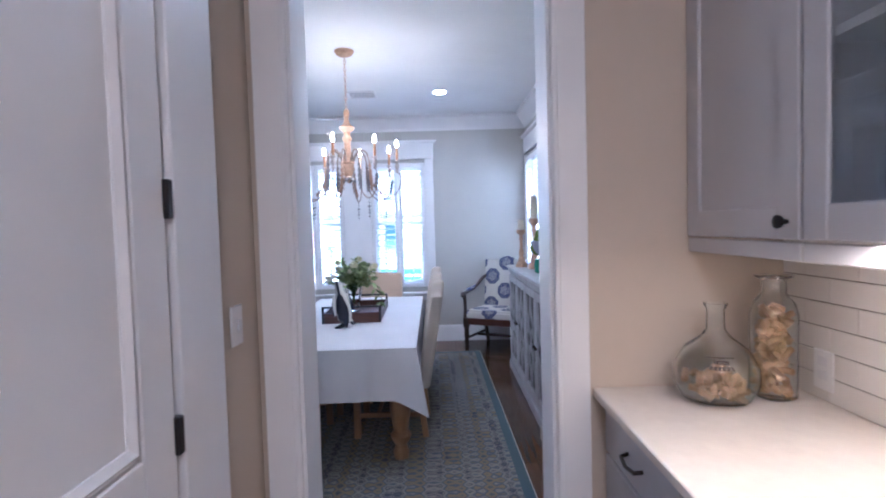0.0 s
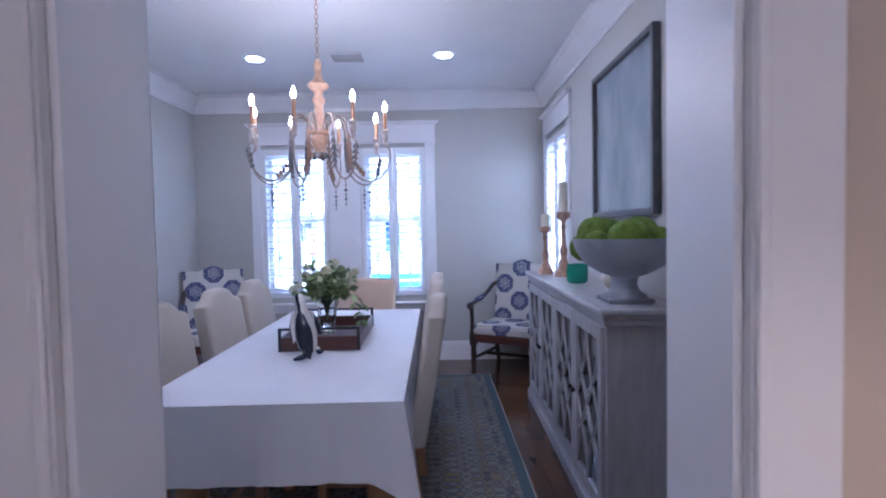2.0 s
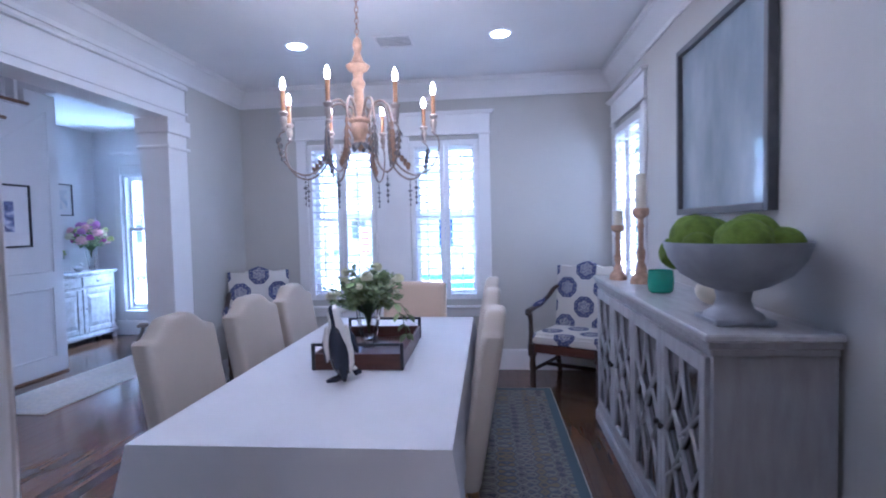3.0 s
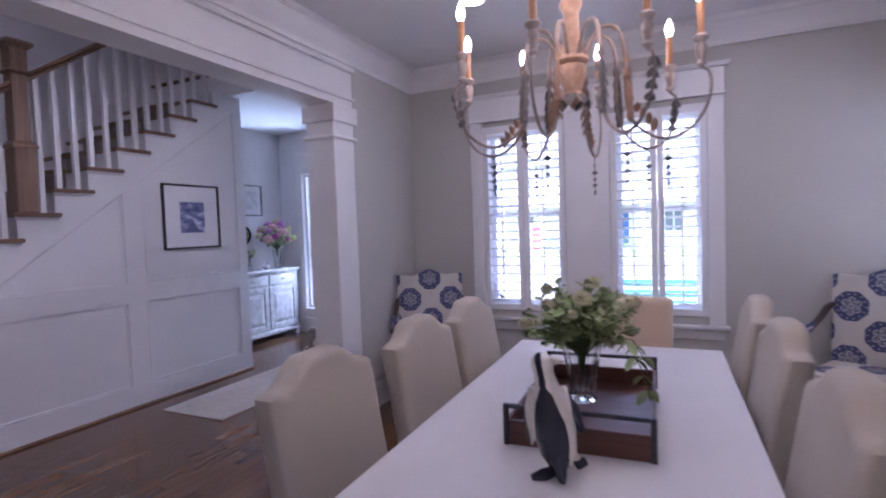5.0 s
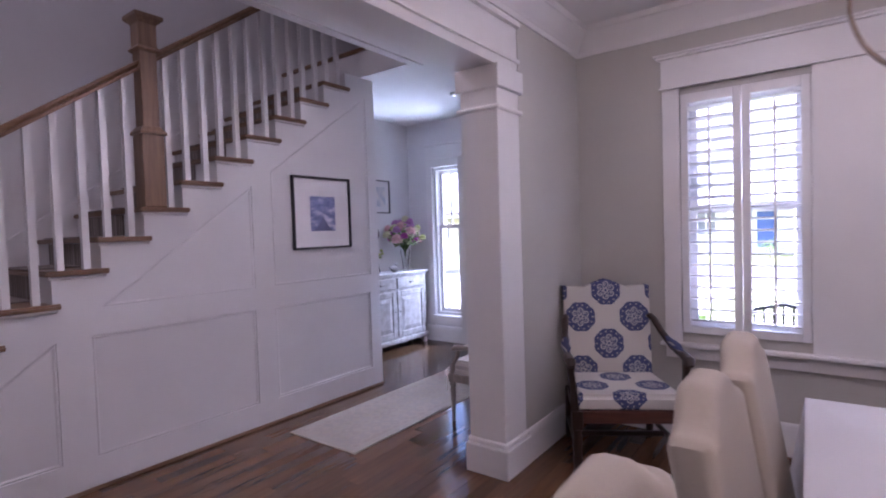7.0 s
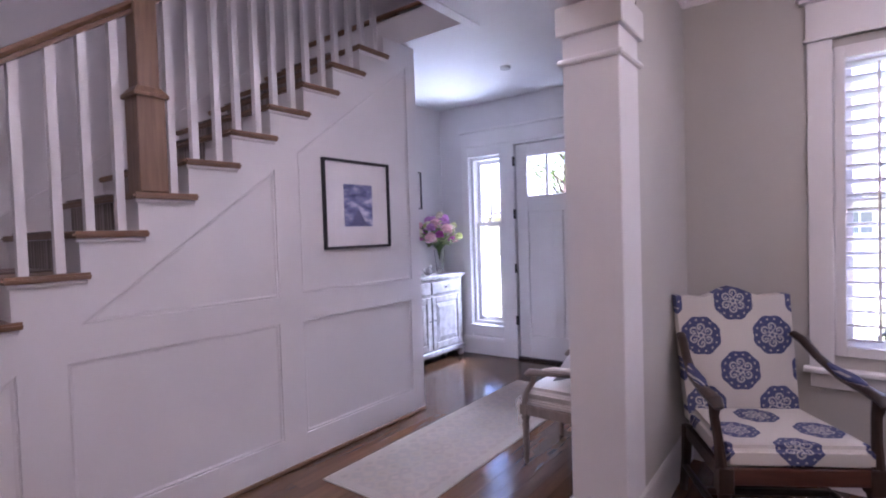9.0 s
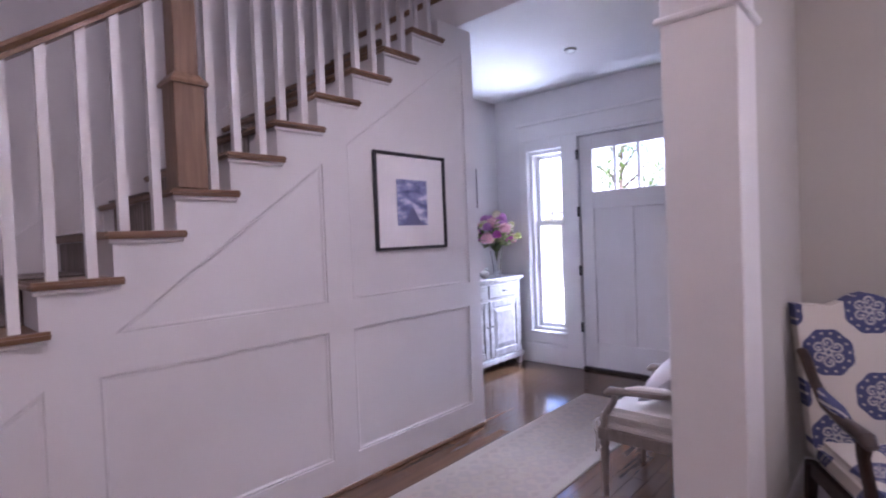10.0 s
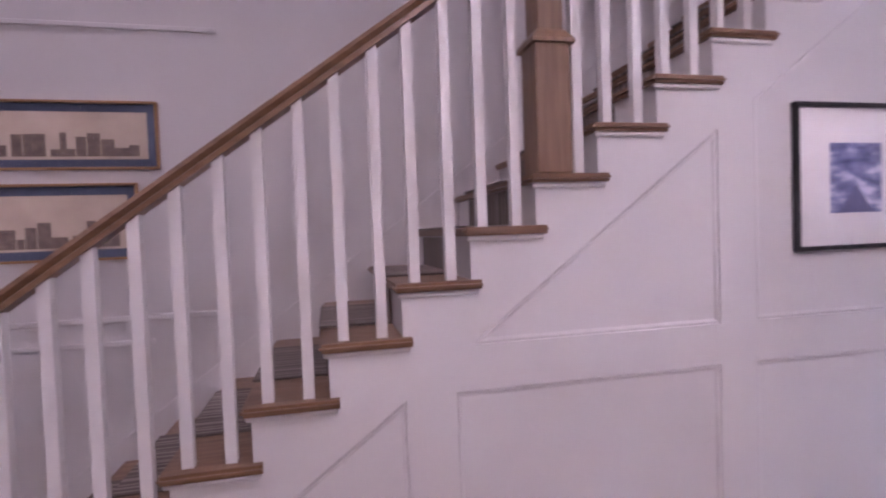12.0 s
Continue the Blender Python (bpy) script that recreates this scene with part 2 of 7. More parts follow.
# stub walls and beam of the cased opening
bm = boxes((XL - 0.12, OY1 + 0.26, 0, XL, YF, HC))
setting("wall_west", bm, WALL, "greige painted stub wall beside the cased opening", "wall")
bm = boxes((XL - 0.12, YN, 0, XL, OY0 - 0.15, HC))
setting("wall_west_near", bm, WALL, "greige painted stub wall", "wall")
bm = boxes((XH, OY1 + 0.26, 0, XL - 0.12, YD, HC), (XL - 0.12, YF + 0.15, 0, XL - 0.02, YD, HC), (XH, YN, 0, XL - 0.12, OY0 - 0.15, HC))
setting("wall_foyer_east", bm, HALL, "white painted foyer side wall", "wall")
bm = boxes((XH + 0.004, OY0 - 0.15, HB, XL - 0.004, OY1 + 0.26, HC))
setting("beam", bm, TRIM, "white painted cased beam over the wide opening", "beam")


def end_post(name, y0, y1, face):
    """The boxed end of the wide opening with its plinth and two capital bands. face: -1 if the open side looks to smaller y."""
    t = tagged(new(name), "white painted square pilaster with plinth and banded capital", "pilaster", kind="structure")
    x0, x1 = XH - 0.006, XL + 0.006
    part("shaft", boxes((x0, y0, 0, x1, y1, HB - 0.004), bevel=0.004), TRIM, t)
    part("plinth", boxes((x0 - 0.022, y0 - 0.022, 0, x1 + 0.022, y1 + 0.022, 0.17), bevel=0.006), TRIM, t)
    part("plinth_moulding", boxes((x0 - 0.012, y0 - 0.012, 0.17, x1 + 0.012, y1 + 0.012, 0.205), bevel=0.008), TRIM, t)
    part("capital", boxes((x0 - 0.022, y0 - 0.022, 2.195, x1 + 0.022, y1 + 0.022, HB - 0.006), bevel=0.005), TRIM, t)
    part("capital_band", boxes((x0 - 0.02, y0 - 0.02, 2.075, x1 + 0.02, y1 + 0.02, 2.10), bevel=0.007), TRIM, t)
    return t


end_post("pilaster_1", OY1, OY1 + 0.25, -1)
end_post("pilaster_2", OY0 - 0.13, OY0, 1)

# hall, stairwell and foyer walls
bm = boxes((XW - 0.15, -1.5, 0, XW, YD + 0.15, 5.6))
setting("wall_stairwell", bm, HALL, "white painted stairwell wall", "wall")
SLX0, SLX1, SLZ0, SLZ1 = -5.68, -5.27, 0.34, 2.22
FDX0, FDX1, FDH = -5.10, -4.14, 2.30
bm = boxes((XW, YD, 0, SLX0, YD + 0.15, HC), (SLX1, YD, 0, FDX0, YD + 0.15, HC), (FDX1, YD, 0, XL - 0.02, YD + 0.15, HC),
           (SLX0, YD, 0, SLX1, YD + 0.15, SLZ0), (SLX0, YD, SLZ1, SLX1, YD + 0.15, HC), (FDX0, YD, FDH, FDX1, YD + 0.15, HC))
setting("wall_front", bm, HALL, "white painted foyer wall round the front door", "wall")
bm = boxes((XW, -1.65, 0, XH, -1.5, 5.6))
setting("wall_hall_end", bm, HALL, "plain white end wall of the hall", "wall")
bm = boxes((XH, -1.5, 0, XH + 0.12, YN - 0.09, HC))
setting("wall_hall_east", bm, HALL, "plain white hall wall", "wall")
bm = boxes((PX0 - 0.12, -1.5, 0, PX0, YN - 0.09, HC), (PX0, -1.5, 0, PX1, -1.38, HC))
setting("wall_pantry_west", bm, WALL_TAN, "warm beige painted pantry wall", "wall")
bm = boxes((PX1, -1.5, 0, PX1 + 0.12, YN - 0.09, HC))
setting("wall_pantry_east", bm, WALL_TAN, "warm beige painted pantry wall behind the counter", "wall")

# ceilings
CX, CY = -4.40, 7.35
setting("ceiling", boxes((XH, PY + 0.05, HC, XR + 0.3, YF + 0.15, HC + 0.2), (PX0 - 0.12, -1.5, HC, PX1 + 0.12, PY + 0.05, HC + 0.2)), CEIL, "white painted flat ceiling", "ceiling")
setting("ceiling_hall", boxes((CX, -1.5, HC, XH, YD + 0.15, HC + 0.22), (XW, CY, HC, CX, YD + 0.15, HC + 0.22)), CEIL, "white painted hall ceiling open to the stairwell", "ceiling")
setting("ceiling_upper", boxes((XW - 0.15, -1.65, 5.6, XH + 0.12, YD + 0.15, 5.75)), CEIL, "plain upper ceiling over the stairwell", "ceiling")
setting("wall_upper", boxes((XH, -1.5, HC + 0.22, XH + 0.12, YD, 5.6), (XW, YD, HC + 0.22, XH + 0.12, YD + 0.15, 5.6)), HALL, "plain white wall of the upper floor", "wall")
setting("trim_stairwell", boxes((CX - 0.006, -1.4, HC - 0.012, CX + 0.07, CY + 0.09, HC - 0.001), (XS, CY - 0.02, HC + 0.222, CX, CY + 0.1, HC + 0.25)), TRIM, "white trim round the stairwell opening", "trim")

# crown, frieze, baseboards
CROWN = [(0, 0), (0.012, 0), (0.016, 0.03), (0.03, 0.05), (0.07, 0.10), (0.10, 0.135), (0.115, 0.14), (0.12, 0.176), (0, 0.176)]
z = HC - 0.177
bm = bmesh.new()
sweep(bm, CROWN, [(XL, YN, z, 1, 1), (XN, YN, z, -1, 1), (XR, YF, z, -1, -1), (XL, YF, z, 1, -1), (XL, YN, z, 1, 1)])
setting("trim_crown", bm, TRIM, "white painted stepped crown moulding", "crown moulding")
BEAD = [(0, 0), (0.022, 0.004), (0.026, 0.02), (0.018, 0.035), (0.01, 0.045), (0, 0.05)]
bm = bmesh.new()
sweep(bm, BEAD, [(XL + 0.002, OY0 - 0.15, z - 0.055, 1, 0), (XL + 0.002, OY1 + 0.26, z - 0.055, 1, 0)])
sweep(bm, [(0, 0), (0.012, 0), (0.014, 0.02), (0, 0.024)], [(XL + 0.002, OY0 - 0.15, HB + 0.05, 1, 0), (XL + 0.002, OY1 + 0.26, HB + 0.05, 1, 0)])
setting("trim_frieze", bm, TRIM, "white frieze moulding on the beam", "trim")
BASE = [(0, 0), (0.02, 0), (0.02, 0.015), (0.018, 0.16), (0.014, 0.185), (0.006, 0.20), (0, 0.2)]
bm = bmesh.new()
sweep(bm, BASE, [(XL, OY1 + 0.265, 0, 1, 0), (XL, YF, 0, 1, -1), (XR, YF, 0, -1, -1), (XN, YN, 0, -1, 1), (DX1 + 0.12, YN, 0, 0, 1)])
sweep(bm, BASE, [(DX0 - 0.12, YN, 0, 0, 1), (XL, YN, 0, 1, 1), (XL, OY0 - 0.155, 0, 1, 0)])
setting("baseboard", bm, TRIM, "white painted tall baseboard", "baseboard")
bm = bmesh.new()
sweep(bm, BASE, [(XW, 7.6, 0, 1, 0), (XW, YD, 0, 1, -1), (FDX0 - 0.13, YD, 0, 0, -1)])
sweep(bm, BASE, [(FDX1 + 0.13, YD, 0, 0, -1), (XH, YD, 0, -1, -1), (XH, OY1 + 0.265, 0, -1, 0)])
setting("baseboard_foyer", bm, TRIM, "white painted tall baseboard", "baseboard")

# casing of the pantry doorway, both faces and the lining
bm = boxes((DX0 - 0.012, PY - 0.004, 0, DX0 + 0.004, YN + 0.004, DH), (DX1 - 0.004, PY - 0.004, 0, DX1 + 0.012, YN + 0.004, DH), (DX0 - 0.012, PY - 0.004, DH - 0.004, DX1 + 0.012, YN + 0.004, DH + 0.012))
for ya, yb in ((PY - 0.026, PY - 0.005), (YN + 0.005, YN + 0.026)):
    for xa, xb in ((DX0 - 0.115, DX0 - 0.006), (DX1 + 0.006, DX1 + 0.115)):
        box(bm, xa, ya, 0, xb, yb, DH + 0.006, 0.003)
    box(bm, DX0 - 0.135, ya - 0.003, DH + 0.006, DX1 + 0.135, yb + 0.003, DH + 0.15, 0.003)
    s = -1 if ya < PY else 1
    yy = ya if s < 0 else yb
    for xa, xb in ((DX0 - 0.024, DX0 - 0.008), (DX1 + 0.008, DX1 + 0.024)):
        box(bm, xa, min(yy, yy + s * 0.008), 0, xb, max(yy, yy + s * 0.008), DH, 0.003)
setting("trim_doorway", bm, TRIM, "white painted doorway casing", "door casing")


# ---- windows ----
def sash_window(name, x0, x1, z0, z1, label, muntin=False, mid=0.52):
    """A double-hung window in its own plane: x across, y depth (0 inside face), z up."""
    t = tagged(new(name), label, "window", kind="structure")
    bm = boxes((x0, 0.03, z0, x0 + 0.035, 0.15, z1), (x1 - 0.035, 0.03, z0, x1, 0.15, z1), (x0 + 0.035, 0.03, z1 - 0.035, x1 - 0.035, 0.15, z1), (x0 + 0.035, 0.03, z0, x1 - 0.035, 0.15, z0 + 0.035))
    part("window_frame", bm, TRIM, t)
    zm = z0 + (z1 - z0) * mid
    for k, (a, b, y) in enumerate(((z0 + 0.035, zm + 0.02, 0.075), (zm - 0.02, z1 - 0.035, 0.11))):
        bm = boxes((x0 + 0.035, y, a, x0 + 0.08, y + 0.03, b), (x1 - 0.08, y, a, x1 - 0.035, y + 0.03, b), (x0 + 0.08, y, a, x1 - 0.08, y + 0.03, a + 0.045), (x0 + 0.08, y, b - 0.045, x1 - 0.08, y + 0.03, b))
        if muntin and k:
            for f in (1 / 3, 2 / 3):
                xm = x0 + 0.08 + f * (x1 - x0 - 0.16)
                box(bm, xm - 0.01, y + 0.004, a + 0.045, xm + 0.01, y + 0.026, b - 0.045)
        s = part("sash", bm, TRIM, t)
        p = part("pane", boxes((x0 + 0.075, y + 0.012, a + 0.04, x1 - 0.075, y + 0.018, b - 0.04)), PANE, s)
        p.visible_shadow = False
    return t


SHUTTER = TRIM
LOUVRE = {}


def shutter(t, x0, x1, z0, z1, tilt):
    """One plantation shutter leaf in front of the window: stiles, rails, louvres and a tilt rod."""
    y0, y1, st, rt, rb = -0.018, 0.012, 0.045, 0.06, 0.05
    leaf = part("shutter_leaf", boxes((x0, y0, z0, x0 + st, y1, z1), (x1 - st, y0, z0, x1, y1, z1), (x0 + st, y0, z1 - rt, x1 - st, y1, z1), (x0 + st, y0, z0, x1 - st, y1, z0 + rb), bevel=0.003), SHUTTER, t)
    w, h = x1 - x0 - 2 * st - 0.004, z1 - z0 - rt - rb
    n = round(h / 0.073)
    key = round(w, 3)
    if key not in LOUVRE:
        bm = bmesh.new()
        prism(bm, [Vector((-w / 2, a, b)) for a, b in ((-0.04, 0), (-0.03, 0.0055), (0.02, 0.005), (0.04, 0), (0.02, -0.005), (-0.03, -0.0055))], (w, 0, 0))
        first = part("louvre", bm, SHUTTER, leaf)
        LOUVRE[key] = first.data
        bpy.data.objects.remove(first)
    for k in range(n):
        o = new("louvre", LOUVRE[key])
        o.parent = leaf
        o.matrix_basis = pose((x0 + x1) / 2, -0.003, z0 + rb + (k + 0.5) * h / n, tilt)
    c = (x0 + x1) / 2
    part("tilt_rod", boxes((c - 0.006, -0.055, z0 + rb + 0.05, c + 0.006, -0.045, z1 - rt - 0.05)), SHUTTER, leaf)


def window_trim(name, x0, x1, z0, z1, head, mids=(), sill=True):
    bm = boxes((x0 - 0.105, -0.022, z0 - 0.06, x0, -0.001, z1 + 0.04), (x1, -0.022, z0 - 0.06, x1 + 0.105, -0.001, z1 + 0.04), bevel=0.003)
    for a, b in mids:
        box(bm, a, -0.022, z0 - 0.06, b, -0.001, z1 + 0.04, 0.003)
    t = tagged(new(name), "white painted window casing with crowned head and stool", "window casing", kind="structure")
    part("side_casing", bm, TRIM, t)
    part("head", boxes((x0 - 0.11, -0.026, z1 + 0.04, x1 + 0.11, -0.001, head - 0.03), (x0 - 0.12, -0.036, z1 + 0.04, x1 + 0.12, -0.001, z1 + 0.055), bevel=0.003), TRIM, t)
    part("head_cap", boxes((x0 - 0.135, -0.05, head - 0.03, x1 + 0.135, -0.001, head - 0.012), (x0 - 0.15, -0.062, head - 0.012, x1 + 0.15, -0.001, head), bevel=0.003), TRIM, t)
    part("stool", boxes((x0 - 0.13, -0.06, z0 - 0.085, x1 + 0.13, 0.03, z0 - 0.06), bevel=0.005), TRIM, t)
    part("apron", boxes((x0 - 0.1, -0.022, z0 - 0.165, x1 + 0.1, -0.001, z0 - 0.085), bevel=0.003), TRIM, t)
    return t


north = pose(0, YF, 0)
for k, (a, b) in enumerate(((-2.40, -1.70), (-1.36, -0.68))):
    w = sash_window("window_%d" % (k + 1), a, b, WZ0, WZ1, "white double-hung window behind plantation shutters")
    m = (a + b) / 2
    shutter(w, a + 0.005, m - 0.002, WZ0 + 0.005, WZ1 - 0.005, -14 if k == 0 else -6)
    shutter(w, m + 0.002, b - 0.005, WZ0 + 0.005, WZ1 - 0.005, -5)
    w.matrix_world = north
t = window_trim("trim_window_north", -2.40, -0.68, WZ0, WZ1, 2.515, mids=((-1.70, -1.36),))
t.matrix_world = north
# side window: its plane is turned so that x runs along the wall from far to near
east = EAST @ pose(XR, 0, 0, 0, 0, -90)
w = sash_window("window_3", -RY1, -RY0, RZ0, RZ1, "white double-hung window behind plantation shutters")
m = -(RY0 + RY1) / 2
shutter(w, -RY1 + 0.005, m - 0.002, RZ0 + 0.005, RZ1 - 0.005, 0)
shutter(w, m + 0.002, -RY0 - 0.005, RZ0 + 0.005, RZ1 - 0.005, 0)
w.matrix_world = east
t = window_trim("trim_window_east", -RY1, -RY0, RZ0, RZ1, 2.53)
t.matrix_world = east

# ---- front door and sidelight ----
w = sash_window("window_4", SLX0, SLX1, SLZ0, SLZ1, "white sidelight window with a divided upper light", muntin=False, mid=0.60)
bm = boxes(((SLX0 + SLX1) / 2 - 0.01, 0.114, 1.47, (SLX0 + SLX1) / 2 + 0.01, 0.136, SLZ1 - 0.08))
part("muntin", bm, TRIM, w)
w.matrix_world = pose(0, YD, 0)
bm = boxes((SLX0 - 0.09, -0.022, 0.2, SLX0, -0.001, 2.33), (SLX1, -0.022, 0.0, FDX0, -0.001, 2.33), (FDX1, -0.022, 0, FDX1 + 0.12, -0.001, 2.33), (SLX0, -0.022, SLZ1, SLX1, -0.001, 2.33), (FDX0, -0.022, FDH, FDX1, -0.001, 2.33),
           (SLX0 - 0.09, -0.028, 2.33, FDX1 + 0.13, -0.001, 2.49), (SLX0 - 0.11, -0.045, 2.49, FDX1 + 0.15, -0.001, 2.52), (SLX0 - 0.02, -0.05, SLZ0 - 0.03, SLX1 + 0.01, 0.03, SLZ0), (SLX0 - 0.02, -0.024, SLZ0 - 0.12, SLX1, -0.001, SLZ0 - 0.03), bevel=0.003)
o = setting("trim_front_door", bm, TRIM, "white painted front door surround", "door casing")
o.matrix_world = pose(0, YD, 0)

fd = tagged(new("door_1"), "closed white craftsman front door with three small lights", "front door", kind="structure")
x0, x1, za, zb = FDX0 + 0.012, FDX1 - 0.012, 0.03, FDH - 0.012
bm = boxes((x0, 0.01, za, x0 + 0.13, 0.055, zb), (x1 - 0.13, 0.01, za, x1, 0.055, zb), (x0 + 0.13, 0.01, 2.155, x1 - 0.13, 0.055, zb), (x0 + 0.13, 0.01, 1.575, x1 - 0.13, 0.055, 1.745),
           (x0 + 0.13, 0.01, za, x1 - 0.13, 0.055, 0.27), (-4.68, 0.01, 0.27, -4.57, 0.055, 1.575), bevel=0.004)
part("door_leaf", bm, TRIM, fd)
part("panel", boxes((x0 + 0.13, 0.026, 0.27, -4.68, 0.04, 1.575)), TRIM, fd)
part("panel", boxes((-4.57, 0.026, 0.27, x1 - 0.13, 0.04, 1.575)), TRIM, fd)
gw = (x1 - x0 - 0.26) / 3
for k in range(3):
    a = x0 + 0.13 + k * gw
    p = part("pane", boxes((a, 0.03, 1.745, a + gw, 0.036, 2.155)), PANE, fd)
    p.visible_shadow = False
    if k:
        part("muntin", boxes((a - 0.012, 0.012, 1.745, a + 0.012, 0.05, 2.155)), TRIM, fd)
for z in (2.12, 1.56, 0.98, 0.42):
    part("hinge", boxes((FDX0 - 0.012, -0.03, z - 0.05, FDX0 + 0.016, -0.018, z + 0.05), bevel=0.003), BRONZE, fd)
h = part("handle_plate", boxes((x1 - 0.085, -0.008, 0.80, x1 - 0.025, 0.01, 1.06), bevel=0.004), BRONZE, fd, "dark bronze handle set")
bm = bmesh.new()
tube(bm, [(x1 - 0.055, -0.008, 1.02), (x1 - 0.055, -0.05, 1.0), (x1 - 0.055, -0.055, 0.93), (x1 - 0.055, -0.045, 0.85), (x1 - 0.055, -0.008, 0.83)], 0.009)
part("pull", bm, BRONZE, h, smooth=True)
part("thumb_latch", boxes((x1 - 0.075, -0.012, 0.60, x1 - 0.035, 0.01, 0.625), bevel=0.003), BRONZE, fd)
part("door_stop", boxes((FDX0 - 0.001, 0.058, 0.028, FDX0 + 0.04, 0.15, FDH), (FDX1 - 0.04, 0.058, 0.028, FDX1 + 0.001, 0.15, FDH), (FDX0 + 0.04, 0.058, FDH - 0.04, FDX1 - 0.04, 0.15, FDH + 0.001)), TRIM, fd)
part("threshold", boxes((FDX0, -0.02, 0.001, FDX1, 0.14, 0.028), bevel=0.004), BRONZE, fd, "dark bronze threshold")
fd.matrix_world = pose(0, YD, 0)

# ---- staircase ----
RISE, RUN, Y9 = 0.178, 0.243, 5.465     # riser 9 stands at Y9


def riser_y(n):
    return Y9 + RUN * (n - 9)


def step_z(n):
    """Top of tread n."""
    return n * RISE + 0.014 if n else 0.0


SW = XS - 0.10
stair = tagged(new("staircase"), "white panelled staircase with oak treads, oak newel and white balusters", "staircase", kind="structure")
bm = bmesh.new()
REC = 0.011                          # depth of the sunk panels
pts = [Vector((XS - REC, riser_y(1), 0))]
for n in range(1, 16):
    pts += [Vector((XS - REC, riser_y(n), step_z(n) - 0.03)), Vector((XS - REC, riser_y(n + 1), step_z(n) - 0.03))]
pts += [Vector((XS - REC, riser_y(16), HC)), Vector((XS - REC, 7.51, HC)), Vector((XS - REC, 7.51, 0))]
prism(bm, pts, (REC - 0.10, 0, 0))
part("side_panel_wall", bm, HALL, stair)
part("end_wall", boxes((XW, 7.41, 0, SW, 7.51, HC)), HALL, stair)
part("fascia", boxes((XS, CY + 0.003, HC - 0.001, CX, CY + 0.03, HC + 0.222)), HALL, stair)
part("landing_nosing", boxes((XW, CY - 0.03, HC + 0.222, CX, CY + 0.12, HC + 0.256), bevel=0.01), OAK, stair)
mould = ([(4.06, 0.19), (4.985, 0.19), (4.985, 0.87)], [(5.155, 0.185), (6.205, 0.185), (6.205, 0.878), (5.155, 0.878)], [(5.21, 1.035), (6.21, 1.035), (6.21, 1.78)],
         [(6.375, 1.037), (7.40, 1.037), (7.40, 2.645), (6.375, 1.9)], [(6.37, 0.183), (7.38, 0.183), (7.38, 0.876), (6.37, 0.876)])
bm = bmesh.new()
rims = []
for loop in [[(p.y, p.z) for p in pts]] + list(mould):
    vs = [bm.verts.new((XS - REC - 0.001, y, z)) for y, z in loop]
    rims += [bm.edges.new((vs[i - 1], vs[i])) for i in range(len(vs))]
faces = [g for g in bmesh.ops.triangle_fill(bm, edges=rims, use_beauty=True, use_dissolve=False, normal=(1, 0, 0))["geom"] if isinstance(g, bmesh.types.BMFace)]
front = bmesh.ops.extrude_face_region(bm, geom=faces)["geom"]
bmesh.ops.translate(bm, verts=[g for g in front if isinstance(g, bmesh.types.BMVert)], vec=(REC + 0.001, 0, 0))
bmesh.ops.recalc_face_normals(bm, faces=bm.faces)
part("panel_frame", bm, HALL, stair)
for poly in mould:
    bm = bmesh.new()
    ring_strip(bm, poly, 0.02, "x", XS - REC, 0.006)
    part("panel_moulding", bm, HALL, stair)
bm = boxes((XS, riser_y(1) + 0.01, 0, XS + 0.012, 7.51, 0.022), bevel=0.004)
part("shoe_moulding", bm, OAK, stair)
bm = bmesh.new()
prism(bm, [Vector((XW + 0.001, riser_y(1) - 0.1, 0.0)), Vector((XW + 0.001, riser_y(1) - 0.1, 0.24)), Vector((XW + 0.001, riser_y(16) - 0.1, step_z(15) + 0.24)), Vector((XW + 0.001, riser_y(16) - 0.1, step_z(14)))], (0.025, 0, 0))
part("wall_skirt", bm, HALL, stair)
bm = boxes((XW, 0.0, 1.045, XW + 0.012, 4.35, 1.075), (XW, 0.0, 0.93, XW + 0.012, 3.9, 0.955), (XW, 0.0, 2.46, XW + 0.012, 4.25, 2.485), bevel=0.004)
part("wall_moulding", bm, HALL, stair)

for n in range(1, 16):
    # the tread runs on under the riser only at its open end
    bm = bmesh.new()
    y0, y1, yb = riser_y(n) - 0.03, riser_y(n + 1), riser_y(n + 1) + 0.03
    z0, z1, xo = step_z(n) - 0.03, step_z(n), XS + 0.035
    prism(bm, [Vector(p) for p in ((XW + 0.026, y0, z0), (xo, y0, z0), (xo, yb, z0), (XS + 0.003, yb, z0), (XS + 0.003, y1, z0), (XW + 0.026, y1, z0))], (0, 0, 0.03))
    bmesh.ops.bevel(bm, geom=[e for e in bm.edges if abs(e.verts[0].co.z - e.verts[1].co.z) < 0.001 and min(e.verts[0].co.x, e.verts[1].co.x) > XS + 0.03 or (abs(e.verts[0].co.y - y0) < 0.001 and abs(e.verts[1].co.y - y0) < 0.001)], offset=0.011, segments=2, affect="EDGES")
    part("tread", bm, OAK, stair, "stained oak tread" if n == 1 else "")
    part("riser", boxes((XW + 0.026, riser_y(n), step_z(n - 1) + 0.001, SW, riser_y(n) + 0.018, step_z(n) - 0.03)), HALL, stair)
    part("cove", boxes((XS, riser_y(n) - 0.016, z0 - 0.018, XS + 0.016, yb - 0.008, z0), bevel=0.005), HALL, stair)

XB = XS - 0.03                       # line of the balusters


def rail_z(y):
    """Top of the handrail above the flight."""
    return 2.497 + (y - 5.46) * RISE / RUN


